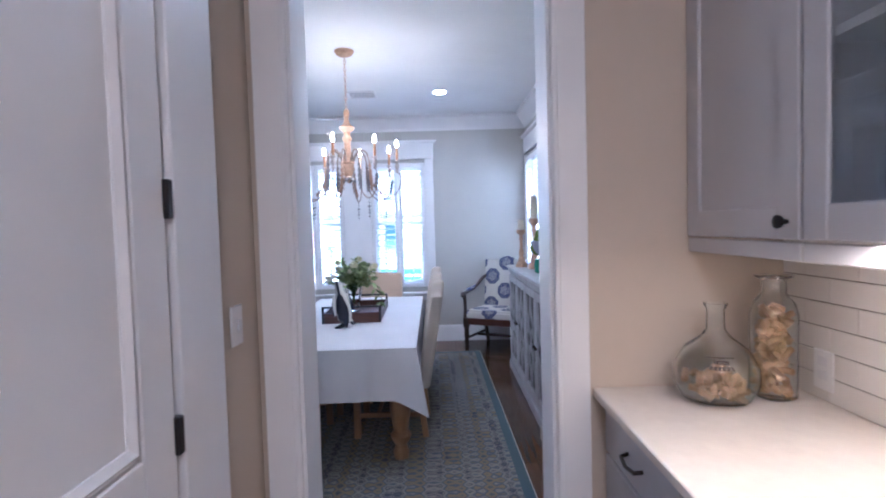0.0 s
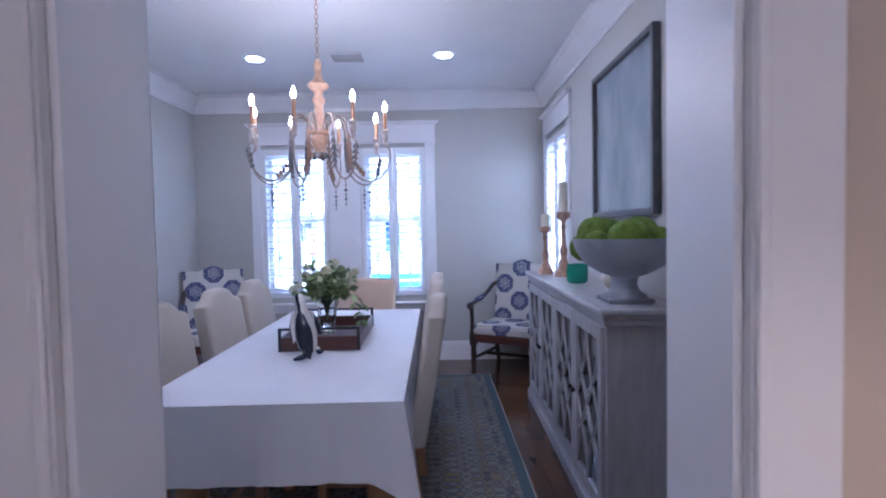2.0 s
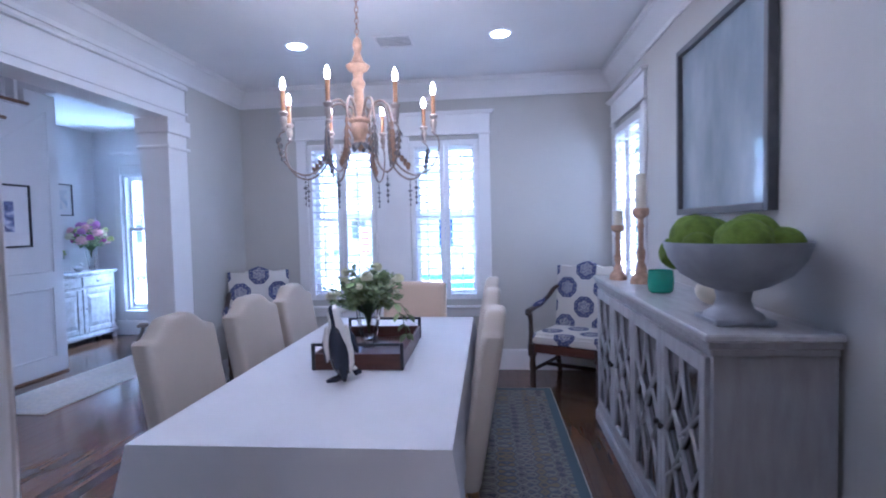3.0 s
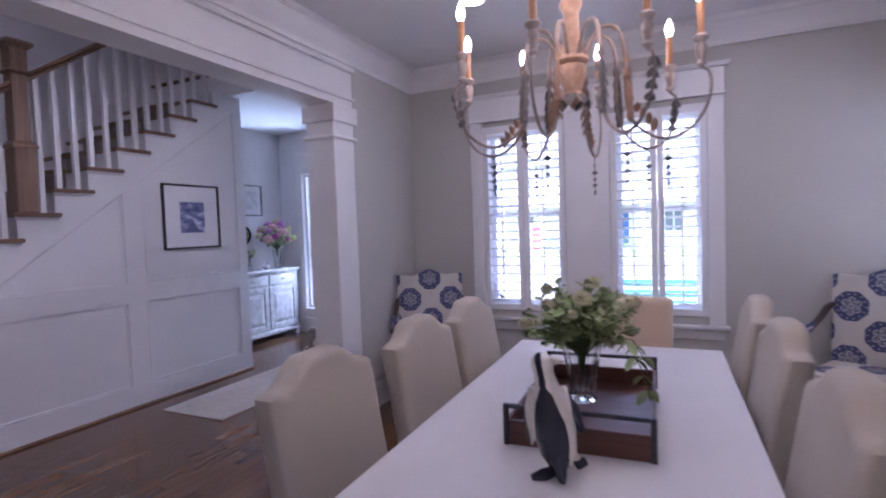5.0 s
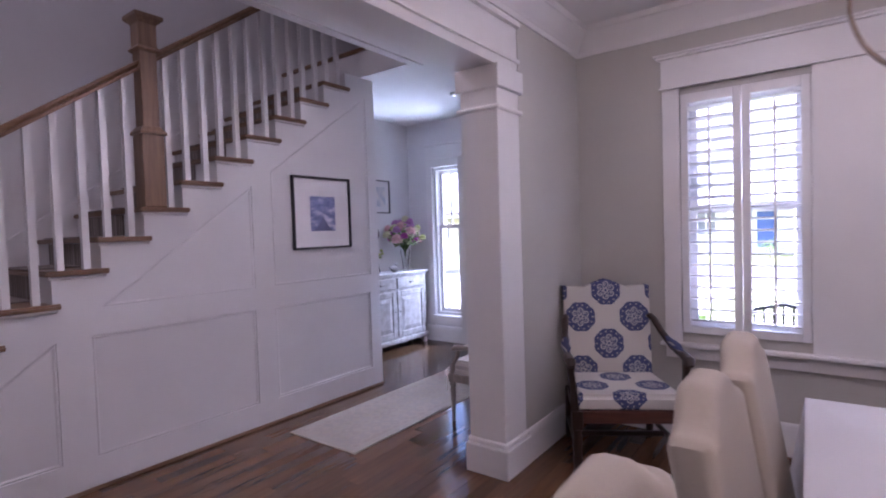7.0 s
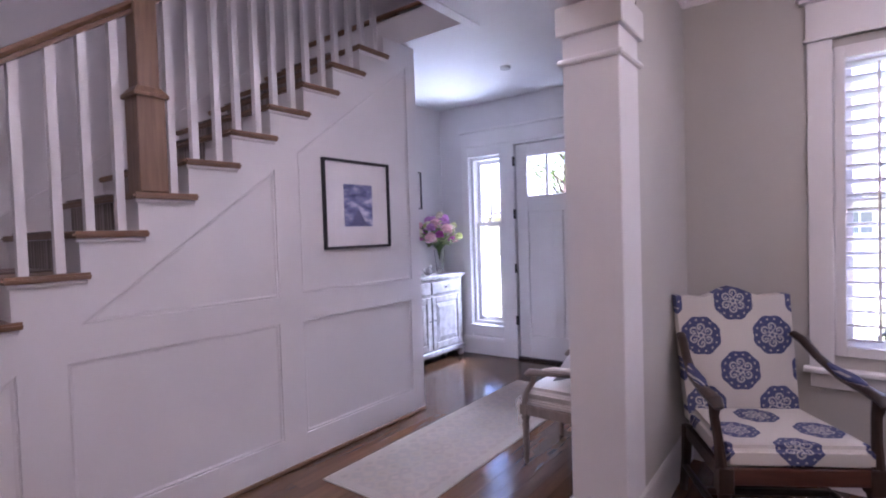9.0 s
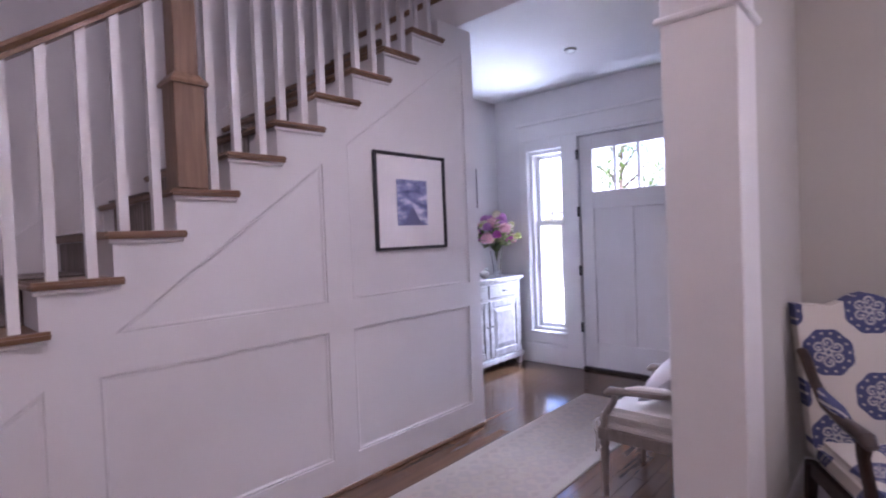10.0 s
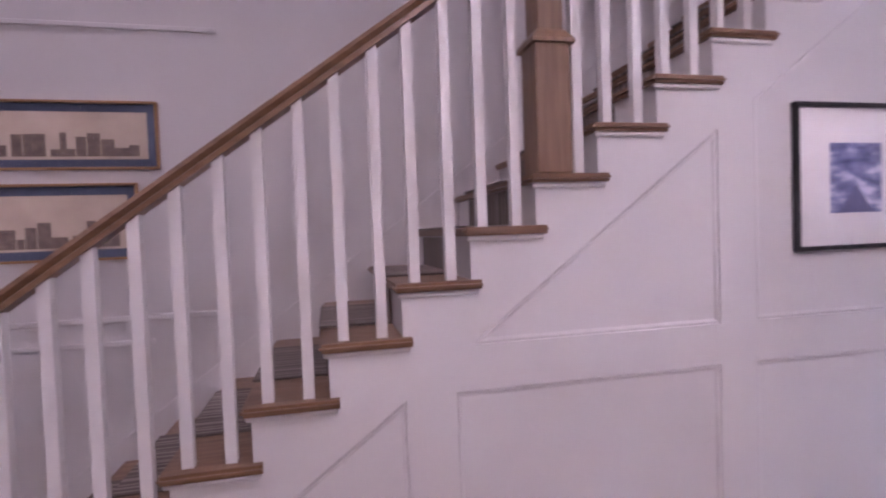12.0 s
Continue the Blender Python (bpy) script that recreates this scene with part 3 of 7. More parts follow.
NEWEL_Y = (5.462, 5.595)
RAIL = [(-0.032, -0.065), (0.032, -0.065), (0.032, -0.045), (0.02, -0.04), (0.034, -0.022), (0.03, -0.005), (0.012, 0.0), (-0.012, 0.0), (-0.03, -0.005), (-0.034, -0.022), (-0.02, -0.04), (-0.032, -0.045)]
for ya, yb in ((riser_y(1) + 0.02, NEWEL_Y[0] + 0.02), (NEWEL_Y[1] - 0.02, 7.28)):
    bm = bmesh.new()
    a = [bm.verts.new((XB + o, ya, rail_z(ya) + u)) for o, u in RAIL]
    b = [bm.verts.new((XB + o, yb, rail_z(yb) + u)) for o, u in RAIL]
    for i in range(len(RAIL)):
        j = (i + 1) % len(RAIL)
        bm.faces.new((a[i], a[j], b[j], b[i]))
    bm.faces.new(a)
    bm.faces.new(b)
    part("handrail", bm, OAK, stair, "stained oak handrail")
for n in range(1, 16):
    for f in (0.27, 0.79):
        y = riser_y(n) + f * RUN - 0.015
        if NEWEL_Y[0] - 0.02 < y < NEWEL_Y[1] + 0.01:
            continue
        top = rail_z(y) - 0.05
        part("baluster", boxes((XB - 0.0175, y - 0.0175, step_z(n), XB + 0.0175, y + 0.0175, top)), TRIM, stair)


def newel(y, base, top):
    """A square oak newel: tall plinth, waist band, neck band and a pyramid cap."""
    t = part("newel_post", boxes((XB - 0.050, y - 0.050, base + 0.48, XB + 0.050, y + 0.050, top - 0.24), bevel=0.004), OAK_UP, stair, "stained oak box newel with banded cap")
    part("newel_base", boxes((XB - 0.065, y - 0.065, base, XB + 0.065, y + 0.065, base + 0.45), bevel=0.004), OAK_UP, t)
    bm = bmesh.new()
    sq = 1.4142
    for prof in ([(0.078, base + 0.445), (0.078, base + 0.46), (0.052, base + 0.495)], [(0.056, top - 0.25), (0.069, top - 0.235), (0.056, top - 0.215)], ):
        g = lathe(bm, [(r * sq, z) for r, z in prof], 4)
        bmesh.ops.rotate(bm, verts=g, matrix=Matrix.Rotation(radians(45), 3, "Z"))
        bmesh.ops.translate(bm, verts=g, vec=(XB, y, 0))
    part("newel_band", bm, OAK_UP, t)
    part("newel_neck", boxes((XB - 0.054, y - 0.054, top - 0.215, XB + 0.054, y + 0.054, top - 0.075), bevel=0.003), OAK_UP, t)
    bm = bmesh.new()
    g = lathe(bm, [(r * sq, z) for r, z in ((0.054, top - 0.08), (0.084, top - 0.05), (0.084, top - 0.03), (0.068, top - 0.02), (0.02, top))], 4)
    bmesh.ops.rotate(bm, verts=g, matrix=Matrix.Rotation(radians(45), 3, "Z"))
    bmesh.ops.translate(bm, verts=g, vec=(XB, y, 0))
    part("newel_cap", bm, OAK_UP, t)


newel(5.53, step_z(9), 2.815)
newel(riser_y(1) + 0.02, step_z(1), 1.40)
# ---- dining room ----
CLOTH = material("white_tablecloth", (0.60, 0.585, 0.59), 0.85, bump=0.2, bump_scale=500, scale=3)
LINEN = material("cream_linen", (0.45, 0.395, 0.325), 0.9, bump=0.3, bump_scale=350, scale=4)
CAMEL = material("tan_linen", (0.56, 0.43, 0.31), 0.9, bump=0.3, bump_scale=350, scale=4)
PINE = material("waxed_pine", (0.33, 0.185, 0.085), 0.5, second=(0.22, 0.115, 0.05), scale=5, stretch=(8, 8, 1), bump=0.15, bump_scale=25)
WALNUT = material("dark_walnut", (0.045, 0.024, 0.016), 0.35, second=(0.025, 0.014, 0.01), scale=8, stretch=(6, 6, 1), bump=0.1, bump_scale=30)
MAHOG = material("red_brown_wood", (0.10, 0.035, 0.022), 0.38, second=(0.06, 0.022, 0.014), scale=6, stretch=(1, 8, 8), bump=0.1, bump_scale=30)
GREYWOOD = material("weathered_grey_wood", (0.40, 0.385, 0.38), 0.5, second=(0.29, 0.27, 0.265), scale=6, stretch=(5, 5, 1), detail=8, bump=0.3, bump_scale=40, mix=0.6)
LIMED = material("limed_top_wood", (0.44, 0.42, 0.41), 0.32, second=(0.33, 0.31, 0.30), scale=5, stretch=(6, 1, 6), bump=0.15, bump_scale=30)
MIRROR = material("aged_mirror", (0.30, 0.30, 0.31), 0.12, metal=1.0, rough_var=0.05)
CHALK = material("chalky_cream_wood", (0.56, 0.365, 0.235), 0.7, second=(0.36, 0.225, 0.145), scale=30, bump=0.4, bump_scale=80, mix=0.3)
IRON = material("rusty_grey_iron", (0.24, 0.175, 0.135), 0.6, second=(0.38, 0.31, 0.26), metal=0.3, scale=40, bump=0.2, bump_scale=80)
WAX = material("cream_wax", (0.72, 0.66, 0.52), 0.5)
MOSS = material("green_moss", (0.17, 0.24, 0.02), 0.95, second=(0.08, 0.12, 0.01), scale=30, detail=6, bump=1.0, bump_scale=120)
STONE = material("grey_washed_clay", (0.40, 0.41, 0.44), 0.75, second=(0.27, 0.28, 0.31), scale=9, detail=6, bump=0.3, bump_scale=60)
JADE = material("sea_green_glaze", (0.05, 0.30, 0.19), 0.18, second=(0.03, 0.22, 0.14), scale=6)
CLEAR = glass("clear_glass", (0.96, 0.98, 0.98))
LEAF = material("green_leaf", (0.35, 0.40, 0.19), 0.5, second=(0.18, 0.26, 0.10), scale=12, piece=0.4)
PETAL = material("cream_petal", (0.78, 0.74, 0.54), 0.6, second=(0.68, 0.66, 0.40), scale=20)
STEM = material("green_stem", (0.07, 0.12, 0.03), 0.6)


def medallion(name, u, v, cell=(0.26, 0.30), shift=(0.0, 0.0), r=0.066, wrap=False):
    """Cream cloth with a staggered lattice of indigo roundels; u, v: the two axes of the object on which the cloth lies."""
    m = bpy.data.materials.new(name)
    m.use_nodes = True
    n, l = m.node_tree.nodes, m.node_tree.links
    b = n["Principled BSDF"]
    b.inputs["Roughness"].default_value = 0.85
    sp = n.new("ShaderNodeSeparateXYZ")
    l.new(n.new("ShaderNodeTexCoord").outputs["Object"], sp.inputs[0])

    def mt(op, a, c=None, d=None):
        k = n.new("ShaderNodeMath")
        k.operation = op
        for i, q in enumerate((a, c, d)):
            if q is None:
                continue
            if isinstance(q, (int, float)):
                k.inputs[i].default_value = q
            else:
                l.new(q, k.inputs[i])
        return k.outputs[0]
    pu = mt("ADD", sp.outputs[u], 10 * cell[0] + shift[0])
    pv = mt("ADD", sp.outputs[v], 10 * cell[1] + shift[1])
    if wrap:                            # the cloth runs on down the front edge
        pv = mt("ADD", pv, mt("SUBTRACT", sp.outputs[2], 0.47))

    def local(p, c, off):
        return mt("MULTIPLY", mt("SUBTRACT", mt("FRACT", mt("ADD", mt("DIVIDE", p, c), off)), 0.5), c)
    au, av, bu, bv = local(pu, cell[0], 0), local(pv, cell[1], 0), local(pu, cell[0], 0.5), local(pv, cell[1], 0.5)

    def dist(a, c):
        return mt("SQRT", mt("ADD", mt("MULTIPLY", a, a), mt("MULTIPLY", c, c)))
    da, db = dist(au, av), dist(bu, bv)
    pick = mt("LESS_THAN", da, db)
    d = mt("MINIMUM", da, db)
    ang = mt("ARCTAN2", mt("ADD", mt("MULTIPLY", pick, av), mt("MULTIPLY", mt("SUBTRACT", 1, pick), bv)),
             mt("ADD", mt("MULTIPLY", pick, au), mt("MULTIPLY", mt("SUBTRACT", 1, pick), bu)))
    edge = mt("ADD", d, mt("MULTIPLY", mt("COSINE", mt("MULTIPLY", ang, 8)), 0.003))
    disc = mt("LESS_THAN", edge, r)
    q = mt("DIVIDE", d, r)
    # six spiral curls round a ring: polar distance from the middle of each sixth
    six = mt("SUBTRACT", mt("MULTIPLY", mt("FRACT", mt("ADD", mt("DIVIDE", ang, 1.0472), 10)), 1.0472), 0.5236)
    cx = mt("SUBTRACT", mt("MULTIPLY", q, mt("COSINE", six)), 0.42)
    cy = mt("MULTIPLY", q, mt("SINE", six))
    cd = dist(cx, cy)
    turn = mt("ADD", cd, mt("MULTIPLY", mt("ARCTAN2", cy, cx), 0.018))
    curl = mt("LESS_THAN", mt("ABSOLUTE", mt("SUBTRACT", turn, 0.17)), 0.042)
    eye = mt("LESS_THAN", cd, 0.055)
    core = mt("LESS_THAN", mt("ABSOLUTE", mt("SUBTRACT", q, 0.13)), 0.045)
    dots = mt("MULTIPLY", mt("LESS_THAN", mt("ABSOLUTE", mt("SUBTRACT", q, 0.82)), 0.045), mt("GREATER_THAN", mt("COSINE", mt("MULTIPLY", ang, 14)), 0.6))
    light = mt("MINIMUM", mt("ADD", mt("ADD", curl, core), mt("ADD", dots, eye)), 1)
    mask = mt("MULTIPLY", disc, mt("SUBTRACT", 1, mt("MULTIPLY", light, 0.72)))
    weave = n.new("ShaderNodeTexNoise")
    weave.inputs["Scale"].default_value = 300
    mx = n.new("ShaderNodeMix")
    mx.data_type = "RGBA"
    mx.inputs["A"].default_value, mx.inputs["B"].default_value = (0.56, 0.525, 0.47, 1), (0.06, 0.07, 0.16, 1)
    l.new(mask, mx.inputs["Factor"])
    l.new(mx.outputs["Result"], b.inputs["Base Color"])
    bp = n.new("ShaderNodeBump")
    bp.inputs["Strength"].default_value, bp.inputs["Distance"].default_value = 0.3, 0.002
    l.new(weave.outputs["Fac"], bp.inputs["Height"])
    l.new(bp.outputs["Normal"], b.inputs["Normal"])
    return m


def rug_cloth(name, palette, border, cell, band, half):
    """A worn woven rug: small lattice motifs in bands along y, coloured by a palette, with a plain border strip."""
    m = bpy.data.materials.new(name)
    m.use_nodes = True
    n, l = m.node_tree.nodes, m.node_tree.links
    b = n["Principled BSDF"]
    b.inputs["Roughness"].default_value = 0.95
    b.inputs["Specular IOR Level"].default_value = 0.1
    co = n.new("ShaderNodeTexCoord").outputs["Object"]
    v1 = n.new("ShaderNodeTexVoronoi")
    v1.distance, v1.inputs["Scale"].default_value, v1.inputs["Randomness"].default_value = "MANHATTAN", 1 / cell, 0.0
    l.new(co, v1.inputs["Vector"])
    wv = n.new("ShaderNodeTexWave")
    wv.wave_type, wv.bands_direction, wv.wave_profile = "BANDS", "X", "TRI"
    wv.inputs["Scale"].default_value, wv.inputs["Distortion"].default_value = 0.31 / band, 0.0
    l.new(co, wv.inputs["Vector"])
    ns = n.new("ShaderNodeTexNoise")
    ns.inputs["Scale"].default_value, ns.inputs["Detail"].default_value = 3.0, 8
    l.new(co, ns.inputs["Vector"])
    v2 = n.new("ShaderNodeTexVoronoi")
    v2.distance, v2.inputs["Scale"].default_value, v2.inputs["Randomness"].default_value = "CHEBYCHEV", 0.22 / cell, 0.15
    l.new(co, v2.inputs["Vector"])

    def mt(op, a, c):
        k = n.new("ShaderNodeMath")
        k.operation = op
        for i, q in enumerate((a, c)):
            if isinstance(q, (int, float)):
                k.inputs[i].default_value = q
            else:
                l.new(q, k.inputs[i])
        return k.outputs[0]
    f = mt("ADD", mt("MULTIPLY", v1.outputs["Distance"], 0.55), mt("ADD", mt("MULTIPLY", wv.outputs["Fac"], 0.45), mt("ADD", mt("MULTIPLY", v2.outputs["Distance"], 0.55), mt("MULTIPLY", ns.outputs["Fac"], 0.7))))
    f = mt("FRACT", mt("MULTIPLY", f, 1.15), 0)
    ramp = n.new("ShaderNodeValToRGB")
    ramp.color_ramp.interpolation = "LINEAR"
    els = ramp.color_ramp.elements
    while len(els) < len(palette):
        els.new(0.5)
    for i, c in enumerate(palette):
        els[i].position, els[i].color = i / (len(palette) - 1), (*c, 1)
    l.new(f, ramp.inputs["Fac"])
    sp = n.new("ShaderNodeSeparateXYZ")
    l.new(co, sp.inputs[0])
    ed = mt("MAXIMUM", mt("SUBTRACT", mt("ABSOLUTE", sp.outputs[0], 0), half[0]), mt("SUBTRACT", mt("ABSOLUTE", sp.outputs[1], 0), half[1]))
    rim = mt("GREATER_THAN", ed, -0.06)
    mx = n.new("ShaderNodeMix")
    mx.data_type = "RGBA"
    l.new(rim, mx.inputs["Factor"])
    l.new(ramp.outputs["Color"], mx.inputs["A"])
    mx.inputs["B"].default_value = (*border, 1)
    fade = n.new("ShaderNodeTexNoise")
    fade.inputs["Scale"].default_value, fade.inputs["Detail"].default_value = 1.2, 5
    l.new(co, fade.inputs["Vector"])
    hs = n.new("ShaderNodeHueSaturation")
    l.new(mx.outputs["Result"], hs.inputs["Color"])
    l.new(mt("ADD", mt("MULTIPLY", fade.outputs["Fac"], 0.7), 0.65), hs.inputs["Value"])
    l.new(hs.outputs["Color"], b.inputs["Base Color"])
    tf = n.new("ShaderNodeTexNoise")
    tf.inputs["Scale"].default_value = 260
    l.new(co, tf.inputs["Vector"])
    bp = n.new("ShaderNodeBump")
    bp.inputs["Strength"].default_value, bp.inputs["Distance"].default_value = 0.5, 0.003
    l.new(tf.outputs["Fac"], bp.inputs["Height"])
    l.new(bp.outputs["Normal"], b.inputs["Normal"])
    return m


def sheet(bm, nx, ny, at):
    """A grid of faces; at(u, v) gives each corner, u and v from 0 to 1."""
    g = [[bm.verts.new(at(i / nx, j / ny)) for j in range(ny + 1)] for i in range(nx + 1)]
    for i in range(nx):
        for j in range(ny):
            bm.faces.new((g[i][j], g[i + 1][j], g[i + 1][j + 1], g[i][j + 1]))
    return g


def soft(bm, offset=0.012, segs=2):
    bmesh.ops.bevel(bm, geom=list(bm.edges), offset=offset, segments=segs, affect="EDGES")


def rug(name, cx, cy, w, h, turn, mat, label):
    t = thing(name, cx, cy, 0.001, label, "rug", turn=turn)
    part("rug_field", boxes((-w / 2, -h / 2, 0, w / 2, h / 2, 0.008), bevel=0.003), mat, t)
    part("binding", boxes((-w / 2 - 0.006, -h / 2, 0, -w / 2, h / 2, 0.007), (w / 2, -h / 2, 0, w / 2 + 0.006, h / 2, 0.007), (-w / 2 - 0.006, -h / 2 - 0.006, 0, w / 2 + 0.006, -h / 2, 0.007), (-w / 2 - 0.006, h / 2, 0, w / 2 + 0.006, h / 2 + 0.006, 0.007)), LINEN, t)
    return t


RUG = rug_cloth("dining_rug_pile", [(0.06, 0.065, 0.085), (0.28, 0.25, 0.20), (0.08, 0.10, 0.125), (0.25, 0.185, 0.10), (0.12, 0.125, 0.115), (0.055, 0.06, 0.08), (0.26, 0.23, 0.185)], (0.085, 0.115, 0.12), 0.075, 0.21, (1.17, 1.85))
rug("area_rug", -1.22, 5.20, 2.34, 3.70, 1.2, RUG, "worn blue, cream and gold patterned rug with a teal border")

# table
RUGZ = 0.010
TURN_T = 1.2
TX, TY, TW, TL, TZ = -1.175, 5.235, 1.0, 2.20, 0.75


def table():
    t = thing("dining_table", TX, TY, RUGZ, "pine dining table with turned legs under a white cloth", "dining table", turn=TURN_T)
    part("tabletop", boxes((-TW / 2 + 0.005, -TL / 2 + 0.005, 0.705, TW / 2 - 0.005, TL / 2 - 0.005, 0.733), bevel=0.004), PINE, t)
    part("apron", boxes((-TW / 2 + 0.09, -TL / 2 + 0.16, 0.60, TW / 2 - 0.09, -TL / 2 + 0.185, 0.705), (-TW / 2 + 0.09, TL / 2 - 0.185, 0.60, TW / 2 - 0.09, TL / 2 - 0.16, 0.705),
                        (-TW / 2 + 0.08, -TL / 2 + 0.16, 0.60, -TW / 2 + 0.10, TL / 2 - 0.16, 0.705), (TW / 2 - 0.10, -TL / 2 + 0.16, 0.60, TW / 2 - 0.08, TL / 2 - 0.16, 0.705)), PINE, t)
    for sx in (-1, 1):
        for sy in (-1, 1):
            bm = bmesh.new()
            x, y = sx * (TW / 2 - 0.11), sy * (TL / 2 - 0.22)
            box(bm, x - 0.055, y - 0.055, 0.55, x + 0.055, y + 0.055, 0.70, 0.004)
            lathe(bm, [(0.03, 0), (0.045, 0.01), (0.05, 0.05), (0.034, 0.09), (0.06, 0.13), (0.066, 0.155), (0.045, 0.18), (0.05, 0.21), (0.063, 0.30), (0.066, 0.40), (0.055, 0.49), (0.066, 0.52), (0.05, 0.55)], 16, (x, y, 0))
            part("leg", bm, PINE, t, smooth=True)
    c = thing("tablecloth", TX, TY, RUGZ, "white linen tablecloth draped over the dining table", "tablecloth", turn=TURN_T)
    bm = bmesh.new()
    nu, nd = 240, 10
    per = []
    w, h = TW / 2, TL / 2
    for k in range(nu):
        s = k / nu * 4
        side, f = int(s), s - int(s)
        f = f * 2 - 1
        per.append([(w * f, -h), (w, h * f), (-w * f, h), (-w, -h * f)][side] + (side, f))
    rings = []
    for j in range(nd + 1):
        d = j / nd
        ring = []
        for x, y, side, f in per:
            near = max(0.0, abs(f) - 0.72) / 0.28
            drop = (0.30 + 0.085 * near ** 2) * d
            flare = 0.008 + d * (0.012 + 0.004 * math.sin(9 * f + side * 2.1) + 0.003 * math.sin(23 * f + side) + 0.055 * near ** 1.5)
            nx, ny = ((0, -1), (1, 0), (0, 1), (-1, 0))[side]
            cx, cy = (1 if x > 0 else -1) * near ** 2, (1 if y > 0 else -1) * near ** 2
            ox, oy = nx + (cx if nx == 0 else 0), ny + (cy if ny == 0 else 0)
            flare += d * 0.010 * math.exp(-((f + 0.06) / 0.035) ** 2) - d * 0.006 * math.exp(-((f - 0.45) / 0.05) ** 2)
            ring.append(bm.verts.new((x + ox * flare, y + oy * flare, 0.742 - (0.006 * (1 - d) if j else 0) - drop)))
        rings.append(ring)
    for a, b in zip(rings, rings[1:]):
        for k in range(nu):
            bm.faces.new((a[k], a[(k + 1) % nu], b[(k + 1) % nu], b[k]))
    inner = [bm.verts.new((v.co.x * 0.97, v.co.y * 0.985, 0.744)) for v in rings[0]]
    for k in range(nu):
        bm.faces.new((inner[k], inner[(k + 1) % nu], rings[0][(k + 1) % nu], rings[0][k]))
    hub = bm.verts.new((0, 0, 0.7445))
    for k in range(nu):
        bm.faces.new((inner[k], inner[(k + 1) % nu], hub))
    part("cloth", bm, CLOTH, c, smooth=True)


table()


def dining_chair(x, y, turn, label, cover, high=1.02, hump=0.07):
    """An upholstered parsons chair with a camel back. It faces +y before it is turned; origin at the middle of the seat on the floor."""
    t = thing("dining_chair", x, y, RUGZ, label, "chair", "dining chairs", turn)
    bm = boxes((-0.235, -0.22, 0.36, 0.235, 0.25, 0.485))
    soft(bm, 0.03, 3)
    part("seat", bm, cover, t, smooth=True)
    bm = bmesh.new()
    w, n = 0.25, 32
    outline = []
    for i in range(n + 1):
        u = -1 + 2 * i / n
        a = abs(u)
        top = high - hump * (0.5 - 0.5 * math.cos(math.pi * min(1, max(0, (a - 0.25) / 0.6)))) - 0.012 * max(0, (a - 0.9) / 0.1)
        outline.append((w * u * (1.0 - 0.02 * a), top))
    loop = outline + [(w * 0.98, 0.34), (-w * 0.98, 0.34)]
    mz = 0.62

    def y_at(z):
        return -0.245 - 0.12 * (z - 0.34) / (high - 0.34)
    rings = []
    for shrink, dy in ((0.034, 0.046), (0.016, 0.043), (0.005, 0.034), (0.0, 0.018), (0.0, -0.018), (0.005, -0.034), (0.016, -0.043), (0.034, -0.046)):
        ring = []
        for ux, z in loop:
            x2 = ux * (1 - shrink / w)
            z2 = mz + (z - mz) * (1 - shrink / (high - mz))
            ring.append(bm.verts.new((x2, y_at(z2) + dy, z2)))
        rings.append(ring)
    m = len(loop)
    for ra, rb in zip(rings, rings[1:]):
        for i in range(m):
            bm.faces.new((ra[i], ra[(i + 1) % m], rb[(i + 1) % m], rb[i]))
    for ring in (rings[0], rings[-1]):
        bm.faces.new(ring)
    part("backrest", bm, cover, t, smooth=True)
    for sx in (-1, 1):
        part("leg", boxes((sx * 0.205 - 0.022, 0.19, 0, sx * 0.205 + 0.022, 0.234, 0.37), bevel=0.004), PINE, t)
        bm = bmesh.new()
        prism(bm, [Vector((sx * 0.205 - 0.02, -0.275, 0)), Vector((sx * 0.205 + 0.02, -0.275, 0)), Vector((sx * 0.205 + 0.02, -0.235, 0)), Vector((sx * 0.205 - 0.02, -0.235, 0))], (0, 0.045, 0.37))
        part("leg", bm, PINE, t)
        part("stretcher", boxes((sx * 0.205 - 0.01, -0.245, 0.14, sx * 0.205 + 0.01, 0.20, 0.17)), PINE, t)
    part("cross_stretcher", boxes((-0.196, 0.06, 0.143, 0.196, 0.08, 0.167)), PINE, t)
    return t


cream = "cream linen parsons chair drawn up to the dining table"
first = dining_chair(-1.55, 4.755, -90 + 1, cream, LINEN, 1.04)
for x, y, a in ((-1.515, 5.355, -90), (-1.505, 5.905, -89), (-0.88, 4.90, 90), (-0.90, 5.58, 91), (-0.91, 6.20, 89)):
    copy_thing(first, pose(x, y, RUGZ, 0, 0, a))
dining_chair(-1.16, 6.28, 180, "tan linen parsons chair at the end of the table", CAMEL, 0.97, 0.01)
spare = copy_thing(first, pose(0.21, 3.48, 0.001, 0, 0, 0))
spare["label"] = "cream linen parsons chair set against the wall"


# patterned armchairs
ARM_BACK = medallion("roundel_cloth_back", 0, 2, (0.345, 0.34), (0.1725, 0.205), 0.095)
ARM_SEAT = medallion("roundel_cloth_seat", 0, 1, (0.345, 0.36), (0.1725, 0.10), 0.092, wrap=True)


